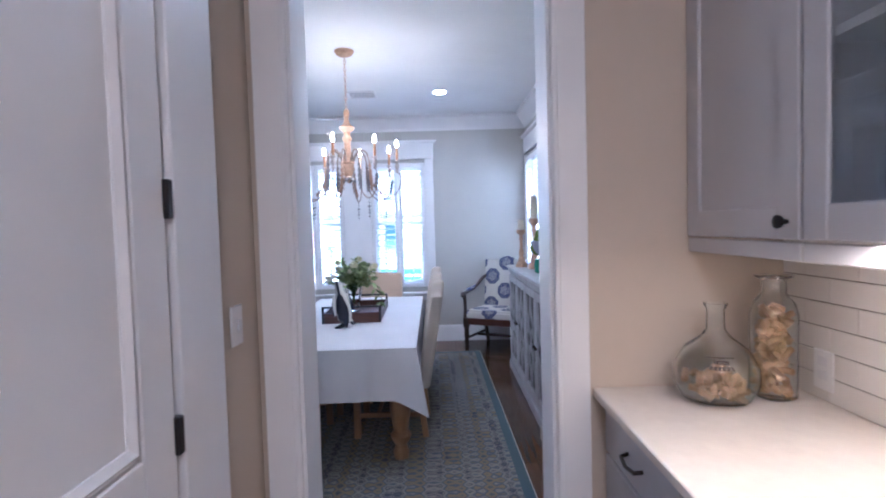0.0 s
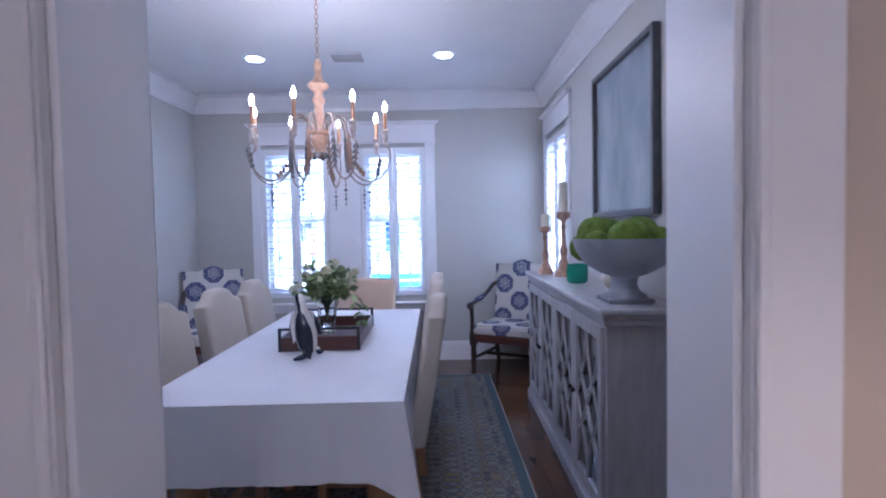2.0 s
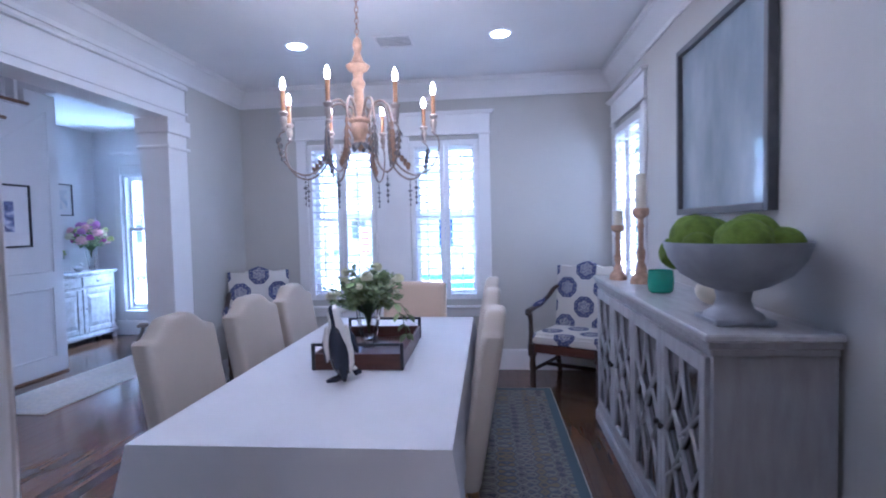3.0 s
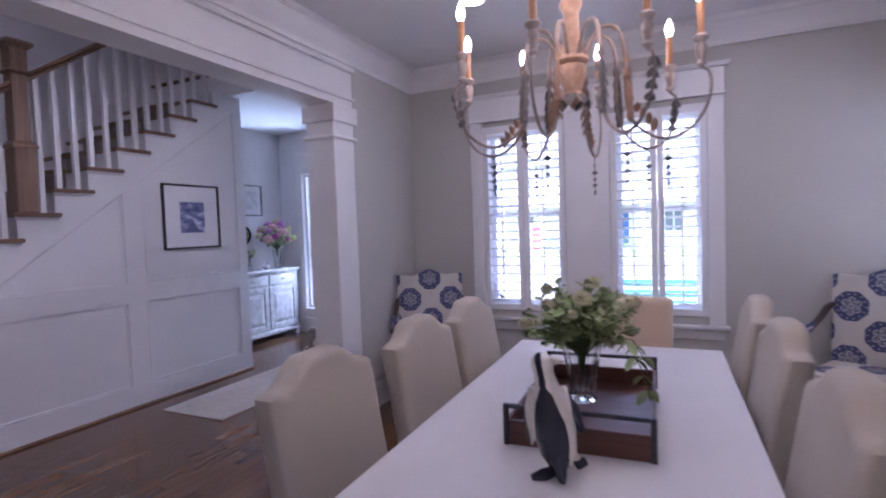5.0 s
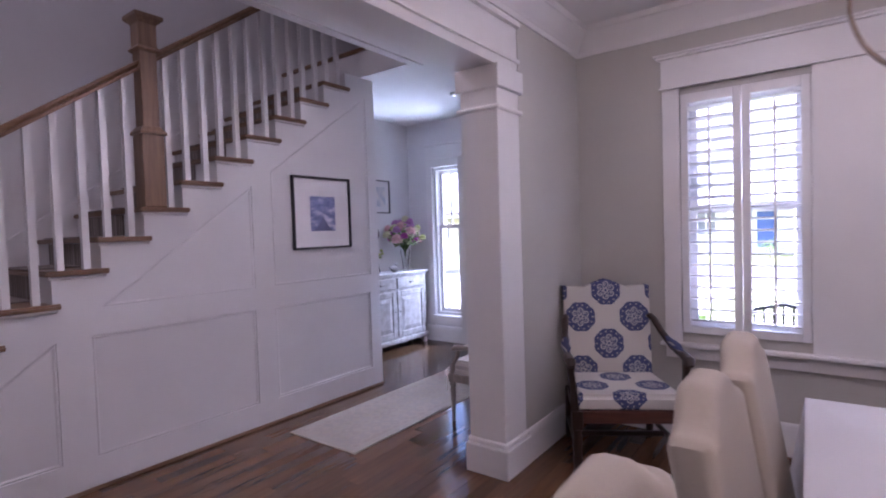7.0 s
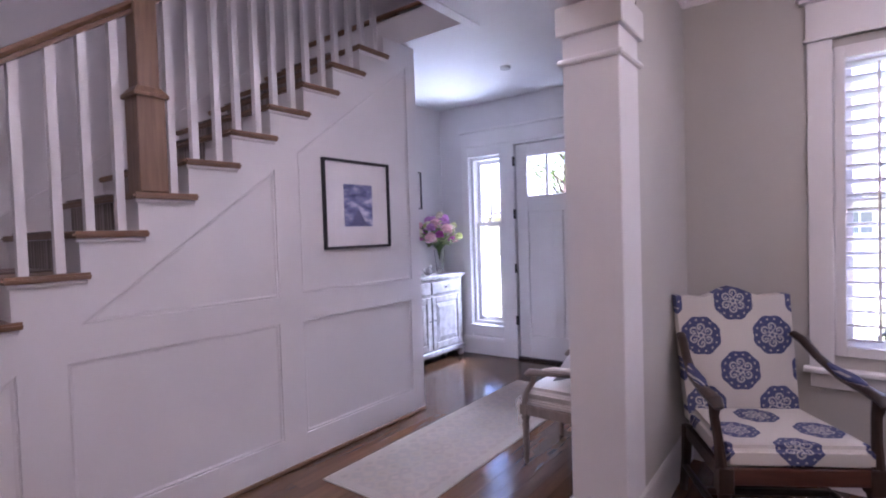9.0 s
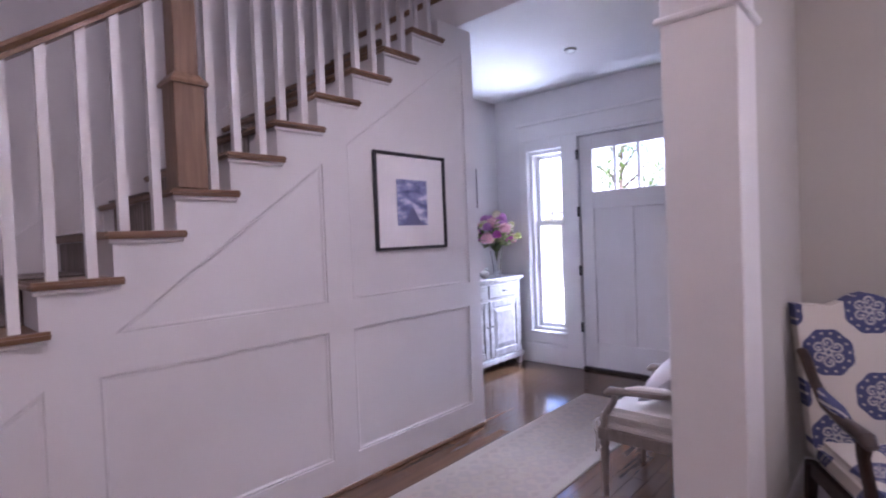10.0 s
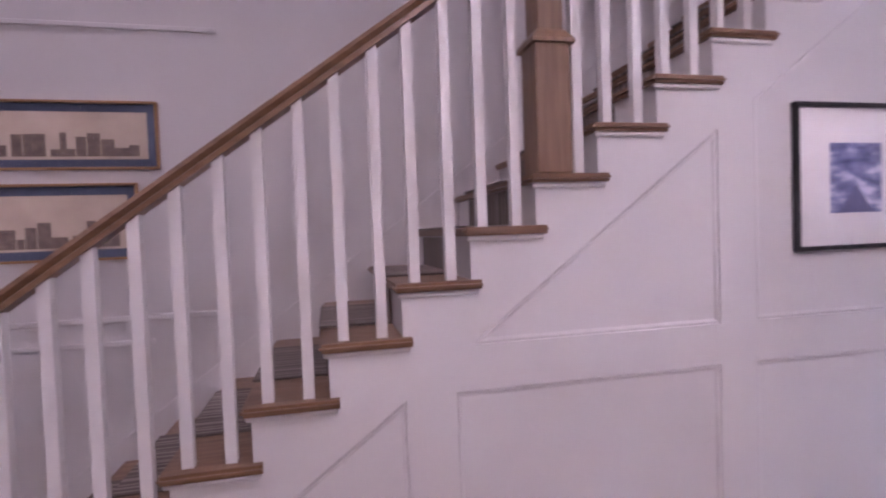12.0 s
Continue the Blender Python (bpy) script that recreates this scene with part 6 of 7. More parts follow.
def foyer_cabinet():
    x0, x1, y0, y1, zt = XW + 0.025, -5.755, 8.02, 9.20, 0.93
    t = thing("console_cabinet", (x0 + x1) / 2, (y0 + y1) / 2, 0, "distressed white two-door cabinet with two drawers", "cabinet")
    cx, cy = (x0 + x1) / 2, (y0 + y1) / 2
    d, w = (x1 - x0) / 2, (y1 - y0) / 2
    part("body", boxes((-d, -w + 0.02, 0.10, d - 0.02, w - 0.02, zt - 0.03)), SHABBY, t)
    part("top", boxes((-d, -w - 0.01, zt - 0.03, d + 0.015, w + 0.01, zt), (-d, -w + 0.004, zt - 0.045, d, w - 0.004, zt - 0.03), bevel=0.005), SHABBY, t)
    part("plinth", boxes((-d, -w, 0.075, d, w, 0.13), bevel=0.008), SHABBY, t)
    for sy in (-1, 1):
        bm = bmesh.new()
        lathe(bm, [(0.03, 0), (0.036, 0.03), (0.028, 0.05), (0.034, 0.078)], 12, (d - 0.04, sy * (w - 0.045), 0))
        part("foot", bm, SHABBY, t, smooth=True)
        part("foot", boxes((-d, sy * (w - 0.045) - 0.03, 0, -d + 0.05, sy * (w - 0.045) + 0.03, 0.078), bevel=0.004), SHABBY, t)
        a, b = (0.012, w - 0.06) if sy > 0 else (-w + 0.06, -0.012)
        dr = part("drawer", boxes((d - 0.02, a, 0.735, d - 0.004, b, 0.865), bevel=0.005), SHABBY, t)
        bm = bmesh.new()
        tube(bm, [(d - 0.004, (a + b) / 2 - 0.035, 0.80), (d + 0.018, (a + b) / 2 - 0.03, 0.80), (d + 0.018, (a + b) / 2 + 0.03, 0.80), (d - 0.004, (a + b) / 2 + 0.035, 0.80)], 0.006, 6)
        part("pull", bm, STEEL, dr, smooth=True)
        dd = part("door", boxes((d - 0.02, a, 0.15, d - 0.004, a + 0.065, 0.705), (d - 0.02, b - 0.065, 0.15, d - 0.004, b, 0.705), (d - 0.02, a + 0.065, 0.64, d - 0.004, b - 0.065, 0.705), (d - 0.02, a + 0.065, 0.15, d - 0.004, b - 0.065, 0.215), bevel=0.004), SHABBY, t)
        bm = bmesh.new()
        ay, by = a + 0.068, b - 0.068
        o = [Vector((d - 0.019, ay, 0.218)), Vector((d - 0.019, by, 0.218)), Vector((d - 0.019, by, 0.637)), Vector((d - 0.019, ay, 0.637))]
        i = [Vector((d - 0.006, ay + 0.05, 0.268)), Vector((d - 0.006, by - 0.05, 0.268)), Vector((d - 0.006, by - 0.05, 0.587)), Vector((d - 0.006, ay + 0.05, 0.587))]
        vo, vi = [bm.verts.new(p) for p in o], [bm.verts.new(p) for p in i]
        for k in range(4):
            bm.faces.new((vo[k], vo[(k + 1) % 4], vi[(k + 1) % 4], vi[k]))
        bm.faces.new(vi)
        part("raised_panel", bm, SHABBY, dd)
        for z in (0.22, 0.62):
            part("hinge", boxes((d - 0.006, (b if sy > 0 else a) - 0.006, z - 0.025, d + 0.003, (b if sy > 0 else a) + 0.006, z + 0.025)), STEEL, dd)
        bm = bmesh.new()
        lathe(bm, [(0.004, 0), (0.011, 0.010), (0.009, 0.018)], 10)
        bmesh.ops.transform(bm, matrix=pose(d - 0.004, (a + 0.03) if sy > 0 else (b - 0.03), 0.46, 0, 90, 0), verts=bm.verts)
        part("knob", bm, STEEL, dd, smooth=True)


foyer_cabinet()
PINK = material("pink_petal", (0.75, 0.36, 0.42), 0.6, second=(0.82, 0.55, 0.55), scale=15)
MAGENTA = material("magenta_petal", (0.42, 0.04, 0.26), 0.6, second=(0.55, 0.12, 0.42), scale=15)
VIOLET = material("orchid_petal", (0.52, 0.18, 0.50), 0.6, second=(0.66, 0.36, 0.62), scale=15)
LIME = material("lime_petal", (0.52, 0.58, 0.16), 0.6, second=(0.62, 0.66, 0.32), scale=15)
t = thing("flower_vase", -5.86, 8.90, 0.93, "glass vase of pink, magenta and cream peonies on the white cabinet", "vase")
bm = bmesh.new()
lathe(bm, [(0.038, 0), (0.034, 0.02), (0.042, 0.10), (0.058, 0.22), (0.064, 0.27), (0.06, 0.27), (0.052, 0.215), (0.034, 0.10), (0.026, 0.03)], 18)
part("glass", bm, CLEAR, t, smooth=True)
bouquet(t, 0.26, 0.235, 0.38, 30, 40, 23, [(PINK, 0.075), (PETAL, 0.06), (MAGENTA, 0.06), (LIME, 0.05), (VIOLET, 0.075)], 0.05)

t = tagged(new("oval_mirror"), "oval wall mirror in a dark bronze frame", "mirror")
bm = bmesh.new()
lathe(bm, [(0.0, 0.004), (0.118, 0.004), (0.118, 0.012), (0.0, 0.012)], 32, (0, 0, 0), (1, 1.35))
part("mirror_glass", bm, material("mirror_silver", (0.85, 0.86, 0.86), 0.02, metal=1.0, rough_var=0.01), t)
bm = bmesh.new()
tube(bm, [(0.128 * math.cos(6.2832 * k / 40), 0.168 * math.sin(6.2832 * k / 40), 0.014) for k in range(41)], 0.013, 8)
part("frame", bm, BRONZE, t, smooth=True)
t.matrix_world = pose(XW, 8.47, 1.40, 0, 90, 0)
wall_picture("framed_sketch", "small grey-framed watercolour on the foyer wall", XW, 8.52, 8.87, 1.655, 2.065, 0.014, FRAME_GREY, MAT, (8.60, 8.79, 1.74, 1.98), material("pale_watercolour", (0.45, 0.48, 0.55), 0.8, second=(0.72, 0.68, 0.66), scale=9, mix=0.3))
t = thing("ceramic_bird", -5.84, 8.66, 0.93, "small pale ceramic bird on the cabinet", "ornament")
bm = bmesh.new()
bumpy_ball(bm, (0, 0, 0.042), 0.05, 1.0, 0.8, 0.02)
bumpy_ball(bm, (0.0, 0.045, 0.085), 0.026, 2.0, 1.0, 0.02)
tube(bm, [(0, -0.03, 0.05), (0, -0.09, 0.065)], [0.02, 0.006], 8)
part("bird", bm, SHABBY, t, smooth=True)
t = thing("bud_vase", -5.9, 8.44, 0.93, "slim clear bud vase with a yellow-green sprig", "vase")
bm = bmesh.new()
lathe(bm, [(0.03, 0), (0.032, 0.02), (0.018, 0.10), (0.014, 0.16), (0.017, 0.17), (0.012, 0.165), (0.012, 0.1), (0.02, 0.02)], 14)
part("glass", bm, CLEAR, t, smooth=True)
bouquet(t, 0.16, 0.05, 0.12, 3, 4, 31, [(LIME, 0.02)], 0.03)

# French chair in the foyer
LIMEWOOD = material("limed_grey_oak", (0.30, 0.25, 0.215), 0.55, second=(0.20, 0.165, 0.14), scale=9, stretch=(4, 4, 1), bump=0.2, bump_scale=40)
OATMEAL = material("oatmeal_cushion", (0.72, 0.67, 0.62), 0.9, bump=0.3, bump_scale=300, scale=4)


def french_chair(x, y, turn):
    """A low-backed open armchair with a tied cushion; faces -y before it is turned."""
    t = thing("fauteuil", x, y, 0, "limed grey wooden armchair with an oatmeal tied seat cushion", "armchair", turn=turn)
    t.scale = (0.94, 1.0, 0.91)
    bm = boxes((-0.275, -0.27, 0.385, 0.275, 0.22, 0.42))
    soft(bm, 0.01, 2)
    part("seat", bm, OATMEAL, t, smooth=True)
    bm = boxes((-0.27, -0.285, 0.42, 0.27, 0.21, 0.50))
    soft(bm, 0.035, 3)
    part("cushion", bm, OATMEAL, t, "oatmeal seat cushion with cord ties", smooth=True)
    part("seat_rail", boxes((-0.285, -0.28, 0.325, 0.285, -0.255, 0.39), (-0.285, 0.20, 0.325, 0.285, 0.225, 0.39), (-0.285, -0.255, 0.325, -0.262, 0.20, 0.39), (0.262, -0.255, 0.325, 0.285, 0.20, 0.39), bevel=0.004), LIMEWOOD, t)
    bm = boxes((-0.23, 0.20, 0.50, 0.23, 0.25, 0.90))
    soft(bm, 0.02, 2)
    bmesh.ops.transform(bm, matrix=pose(0, 0, 0, -5), verts=bm.verts)
    part("backrest", bm, CAMEL, t, smooth=True)
    bm = bmesh.new()
    tube(bm, [(-0.25, 0.225, 0.38), (-0.25, 0.27, 0.70), (-0.245, 0.30, 0.92), (-0.12, 0.31, 0.965), (0, 0.315, 0.975), (0.12, 0.31, 0.965), (0.245, 0.30, 0.92), (0.25, 0.27, 0.70), (0.25, 0.225, 0.38)], 0.02, 8)
    part("back_frame", bm, LIMEWOOD, t, smooth=True)
    for sx in (-1, 1):
        bm = bmesh.new()
        lathe(bm, [(0.012, 0), (0.016, 0.02), (0.014, 0.05), (0.022, 0.26), (0.017, 0.28), (0.026, 0.30), (0.02, 0.325)], 12, (sx * 0.265, -0.262, 0))
        box(bm, sx * 0.265 - 0.026, -0.288, 0.325, sx * 0.265 + 0.026, -0.236, 0.395, 0.004)
        part("leg", bm, LIMEWOOD, t, smooth=True)
        bm = bmesh.new()
        tube(bm, [(sx * 0.255, 0.215, 0.34), (sx * 0.255, 0.24, 0.15), (sx * 0.255, 0.27, 0.0)], [0.022, 0.019, 0.016], 8)
        part("leg", bm, LIMEWOOD, t, smooth=True)
        bm = bmesh.new()
        tube(bm, [(sx * 0.27, -0.262, 0.39), (sx * 0.272, -0.25, 0.47), (sx * 0.285, -0.20, 0.55), (sx * 0.295, -0.185, 0.60)], [0.022, 0.017, 0.017, 0.02], 8)
        part("arm_post", bm, LIMEWOOD, t, smooth=True)
        bm = bmesh.new()
        tube(bm, [(sx * 0.30, -0.235, 0.595), (sx * 0.30, -0.21, 0.615), (sx * 0.30, -0.1, 0.625), (sx * 0.29, 0.08, 0.635), (sx * 0.26, 0.26, 0.665)], [0.014, 0.024, 0.02, 0.02, 0.02], 10)
        a = part("arm", bm, LIMEWOOD, t, smooth=True)
        bm = bmesh.new()
        tube(bm, [(sx * 0.30, -0.13, 0.64), (sx * 0.298, -0.06, 0.652), (sx * 0.292, 0.05, 0.655), (sx * 0.285, 0.12, 0.652)], [0.01, 0.026, 0.026, 0.01], 8, 0.7)
        part("arm_pad", bm, OATMEAL, a, smooth=True)
        bm = bmesh.new()
        for dx in (-0.012, 0.012):
            tube(bm, [(sx * 0.27, -0.288, 0.44), (sx * 0.27 + dx * 2, -0.305, 0.42), (sx * 0.27 + dx * 3, -0.30, 0.385), (sx * 0.27 + dx, -0.298, 0.35), (sx * 0.27 + dx * 1.6, -0.30, 0.25)], 0.005, 5)
        part("cord_tie", bm, OATMEAL, t, smooth=True)


french_chair(-3.60, 7.33, -90)
t = thing("throw_pillow", -3.57, 7.35, 0.455, "plump white linen throw pillow leaning in the limed armchair", "pillow", turn=-90)
bm = bmesh.new()
for face in (-1, 1):
    sheet(bm, 12, 12, lambda u, v: (0.42 * (u - 0.5) * (1 + 0.10 * (abs(2 * v - 1) ** 2 - 1)), face * 0.085 * (math.sin(math.pi * u) * math.sin(math.pi * v)) ** 0.55, 0.42 * (v - 0.5) * (1 + 0.10 * (abs(2 * u - 1) ** 2 - 1))))
bmesh.ops.remove_doubles(bm, verts=bm.verts, dist=0.0005)
bmesh.ops.transform(bm, matrix=pose(0, 0.0, 0.165, -50), verts=bm.verts)
part("pillow_case", bm, MAT, t, smooth=True)
# ---- pantry ----
CAB = material("grey_cabinet_paint", (0.42, 0.41, 0.42), 0.45, second=(0.38, 0.37, 0.38), scale=4, bump=0.06, bump_scale=100)
CABW = material("pale_cabinet_paint", (0.52, 0.50, 0.50), 0.45, second=(0.48, 0.46, 0.46), scale=4, bump=0.06, bump_scale=100)
QUARTZ = material("cream_quartz", (0.72, 0.66, 0.58), 0.22, second=(0.66, 0.60, 0.53), scale=25, detail=6, bump=0.03)
TILE = material("glazed_white_tile", (0.74, 0.70, 0.65), 0.15, second=(0.70, 0.66, 0.61), scale=5, piece=0.04, bump=0.1, bump_scale=12)
GROUT = material("grey_grout", (0.20, 0.17, 0.15), 0.9)
CORK = material("wine_cork", (0.50, 0.30, 0.16), 0.85, second=(0.62, 0.42, 0.25), scale=30, piece=0.25, bump=0.4, bump_scale=120)

# closed panel door on the west wall
d2 = tagged(new("door_2"), "closed white panelled pantry door with dark hinges", "door", kind="structure")
a, b, zt = 1.53, 2.33, 2.3
x = PX0
bm = boxes((x, a, 0.01, x + 0.02, a + 0.12, zt), (x, b - 0.12, 0.01, x + 0.02, b, zt), (x, a + 0.12, zt - 0.13, x + 0.02, b - 0.12, zt), (x, a + 0.12, 0.80, x + 0.02, b - 0.12, 1.0), (x, a + 0.12, 0.01, x + 0.02, b - 0.12, 0.24), bevel=0.004)
part("door_leaf", bm, TRIM, d2)
for z0, z1 in ((0.24, 0.80), (1.0, zt - 0.13)):
    part("panel", boxes((x, a + 0.12, z0, x + 0.008, b - 0.12, z1)), TRIM, d2)
    bm = bmesh.new()
    ring_strip(bm, [(a + 0.125, z0 + 0.005), (b - 0.125, z0 + 0.005), (b - 0.125, z1 - 0.005), (a + 0.125, z1 - 0.005)], 0.03, "x", x + 0.008, 0.016)
    part("panel_moulding", bm, TRIM, d2)
for z in (1.51, 1.0, 0.40, 2.12):
    part("hinge", boxes((x + 0.005, b - 0.008, z - 0.042, x + 0.032, b + 0.014, z + 0.042), bevel=0.003), BRONZE, d2, "dark bronze hinge")
bm = bmesh.new()
lathe(bm, [(0.012, 0), (0.012, 0.03), (0.028, 0.04), (0.03, 0.06), (0.02, 0.07)], 16)
bmesh.ops.transform(bm, matrix=pose(x + 0.02, a + 0.06, 0.95, 0, 90, 0), verts=bm.verts)
part("knob", bm, BRONZE, d2, smooth=True)
bm = boxes((x, b + 0.018, 0, x + 0.03, b + 0.135, zt + 0.02), (x, b + 0.145, 0, x + 0.022, b + 0.255, zt + 0.02), (x, a - 0.135, 0, x + 0.026, a - 0.015, zt + 0.02), (x, a - 0.15, zt + 0.02, x + 0.03, b + 0.27, zt + 0.16), bevel=0.003)
setting("trim_pantry_door", bm, TRIM, "white painted pantry door casing", "door casing")

t = tagged(new("switch_plate"), "white light switch plate on the beige wall", "light switch")
part("plate", boxes((PX0 + 0.001, 2.672, 1.11, PX0 + 0.008, 2.748, 1.225), bevel=0.002), TRIM, t)
part("toggle", boxes((PX0 + 0.008, 2.702, 1.15, PX0 + 0.016, 2.718, 1.185), bevel=0.002), TRIM, t)

# base cabinets, worktop
CF = 0.035
units = ((2.34, PY - 0.004), (1.80, 2.34), (1.26, 1.80), (0.72, 1.26))
for k, (a, b) in enumerate(units):
    t = tagged(new("base_cabinet"), "grey painted base cabinet with drawer and cup pulls", "cabinet")
    t["group"] = "pantry base cabinets"
    part("body", boxes((CF + 0.02, a, 0.10, PX1 - 0.003, b, 0.868), (CF + 0.07, a, 0.0, PX1 - 0.003, b, 0.10)), CAB, t)
    for z0, z1 in ((0.70, 0.855), (0.12, 0.69)):
        f = part("drawer" if z0 > 0.5 else "door", boxes((CF, a + 0.012, z0, CF + 0.02, b - 0.012, z1), bevel=0.004), CAB, t)
        bm = bmesh.new()
        c, zz = (a + b) / 2, (z0 + z1) / 2 if z0 > 0.5 else z1 - 0.06
        tube(bm, [(CF, c - 0.055, zz), (CF - 0.022, c - 0.05, zz - 0.005), (CF - 0.028, c, zz - 0.01), (CF - 0.022, c + 0.05, zz - 0.005), (CF, c + 0.055, zz)], 0.006, 8)
        part("handle", bm, BRONZE, f, smooth=True)
t = tagged(new("worktop"), "cream quartz worktop on the pantry cabinets", "worktop")
part("slab", boxes((0.0, -1.3, 0.87, PX1 - 0.003, PY - 0.003, 0.90), bevel=0.004), QUARTZ, t)

# wall cabinets
UX = 0.31
for k, (a, b, glazed) in enumerate(((2.365, PY - 0.004, False), (1.83, 2.36, True), (1.30, 1.825, True))):
    t = tagged(new("wall_cabinet"), "pale painted wall cabinet with %s door" % ("a glazed" if glazed else "a shaker"), "cabinet")
    t["group"] = "pantry wall cabinets"
    part("body", boxes((UX + 0.02, a, 1.40, PX1 - 0.003, a + 0.018, 2.55), (UX + 0.02, b - 0.018, 1.40, PX1 - 0.003, b, 2.55), (UX + 0.02, a + 0.018, 1.40, PX1 - 0.003, b - 0.018, 1.42), (UX + 0.02, a + 0.018, 2.53, PX1 - 0.003, b - 0.018, 2.55), (PX1 - 0.02, a + 0.018, 1.42, PX1 - 0.003, b - 0.018, 2.53)), CABW, t)
    part("light_rail", boxes((UX + 0.004, a, 1.335, UX + 0.024, b, 1.378), bevel=0.003), CABW, t)
    d = part("door", boxes((UX, a + 0.003, 1.384, UX + 0.02, a + 0.075, 2.55), (UX, b - 0.075, 1.384, UX + 0.02, b - 0.003, 2.55), (UX, a + 0.075, 1.384, UX + 0.02, b - 0.075, 1.46), (UX, a + 0.075, 2.47, UX + 0.02, b - 0.075, 2.55), bevel=0.003), CABW, t)
    if glazed:
        part("pane", boxes((UX + 0.008, a + 0.075, 1.46, UX + 0.012, b - 0.075, 2.47)), CLEAR, d)
    else:
        part("panel", boxes((UX + 0.010, a + 0.075, 1.46, UX + 0.018, b - 0.075, 2.47)), CABW, d)
    bm = bmesh.new()
    lathe(bm, [(0.005, 0), (0.007, 0.012), (0.015, 0.018), (0.016, 0.026), (0.01, 0.03)], 14)
    bmesh.ops.transform(bm, matrix=pose(UX, a + 0.04, 1.425, 0, -90, 0), verts=bm.verts)
    part("knob", bm, BRONZE, d, smooth=True)
    if glazed:
        part("shelf", boxes((UX + 0.03, a + 0.018, 1.80, PX1 - 0.02, b - 0.018, 1.82)), CABW, t)
part_x = UX + 0.16
strip = tagged(put("undercabinet_light", boxes((part_x - 0.02, 1.5, 1.386, part_x + 0.02, 2.75, 1.398)), TRIM), "slim white strip light under the wall cabinets", "strip light")
o = lamp("strip_lamp", "AREA", UNDER_W, look((part_x, 2.15, 1.380), (part_x + 0.01, 2.15, 0.9)), (1.0, 0.70, 0.42), 0.03)
o.data.size_y = 1.2
# two sources added behind the eye to brighten the pantry, never in view
lamp("pantry_fill", "POINT", PANTRY_FILL_W, pose(-0.35, -0.4, 2.45), (1.0, 0.82, 0.64), 0.12)
downlight(-0.35, 0.4, PANTRY_FILL_W * 0.5, (1.0, 0.78, 0.58))

# backsplash tiles
bs = tagged(new("backsplash"), "white subway tile backsplash with dark grout", "backsplash", kind="structure")
part("grout", boxes((PX1 - 0.004, 1.0, 0.901, PX1 - 0.001, PY - 0.002, 1.40)), GROUT, bs)
tw, th = 0.20, 0.0715
tile_me = None
for r in range(7):
    y = PY - 0.004 - (tw / 2 if r % 2 else 0)
    if r % 2:
        part("tile", boxes((PX1 - 0.011, y + 0.002, 0.903 + r * th, PX1 - 0.004, PY - 0.004, 0.903 + (r + 1) * th - 0.003), bevel=0.001), TILE, bs)
    while y > 1.2:
        if tile_me is None:
            o = part("tile", boxes((-0.007, -tw + 0.002, 0, 0, 0, th - 0.003), bevel=0.001), TILE, bs)
            tile_me = o.data
        else:
            o = new("tile", tile_me)
            o.parent = bs
        o.matrix_basis = pose(PX1 - 0.004, y, 0.903 + r * th)
        y -= tw
t = tagged(new("outlet_plate"), "white electrical outlet plate on the tiles", "outlet")
part("plate", boxes((PX1 - 0.019, 2.665, 0.935, PX1 - 0.012, 2.74, 1.05), bevel=0.002), TRIM, t)
for z in (0.965, 1.005):
    part("socket", boxes((PX1 - 0.021, 2.685, z, PX1 - 0.019, 2.72, z + 0.026)), MAT, t)


def corks(t, count, inside, top, seed):
    """Corks heaped up in a vessel; inside(z) is its inner radius."""
    rnd = random.Random(seed)
    bm = bmesh.new()
    for k in range(count):
        z = 0.02 + (top - 0.02) * k / count
        r = max(0.0, inside(z) - 0.026) * math.sqrt(rnd.random())
        a = rnd.uniform(0, 6.283)
        m = pose(r * math.cos(a), r * math.sin(a), z, rnd.uniform(40, 140), rnd.uniform(-40, 40), rnd.uniform(0, 360))
        g = lathe(bm, [(0.009, -0.02), (0.0105, -0.018), (0.0105, 0.018), (0.009, 0.02)], 7)
        bmesh.ops.transform(bm, matrix=m, verts=g)
    o = part("corks", bm, CORK, t, "heap of used wine corks")
    o["kind"] = "stuff"


t = thing("glass_jug", 0.32, 2.735, 0.90, "round clear glass jug part filled with wine corks", "jug")
bm = bmesh.new()
lathe(bm, [(0.06, 0.002), (0.095, 0.015), (0.118, 0.06), (0.115, 0.11), (0.085, 0.16), (0.04, 0.195), (0.026, 0.215), (0.024, 0.27), (0.032, 0.285), (0.033, 0.29), (0.026, 0.29), (0.021, 0.27), (0.022, 0.215), (0.037, 0.19), (0.082, 0.155), (0.112, 0.11), (0.115, 0.06), (0.092, 0.018), (0.05, 0.007)], 28)
part("glass", bm, CLEAR, t, smooth=True)
corks(t, 60, lambda z: 0.092 + min(z, 0.06) * 0.35, 0.085, 4)
EMBLEM = material("taupe_printed_ink", (0.10, 0.07, 0.05), 0.7)
bm = bmesh.new()
for z0, z1, half in ((0.118, 0.128, 0.30), (0.133, 0.143, 0.20), (0.148, 0.151, 0.40)):
    for i in range(6):
        a0, a1 = -1.9 - half + 2 * half * i / 6, -1.9 - half + 2 * half * (i + 0.8) / 6
        r0, r1 = 0.1185 - max(0, z0 - 0.105) * 0.62, 0.1185 - max(0, z1 - 0.105) * 0.62
        vs = [bm.verts.new((r * math.cos(a), r * math.sin(a), z)) for r, a, z in ((r0, a0, z0), (r0, a1, z0), (r1, a1, z1), (r1, a0, z1))]
        bm.faces.new(vs)
part("printed_emblem", bm, EMBLEM, t)
t = thing("glass_jar", 0.50, 2.75, 0.90, "tall clear glass bottle jar filled with wine corks", "jar")
bm = bmesh.new()
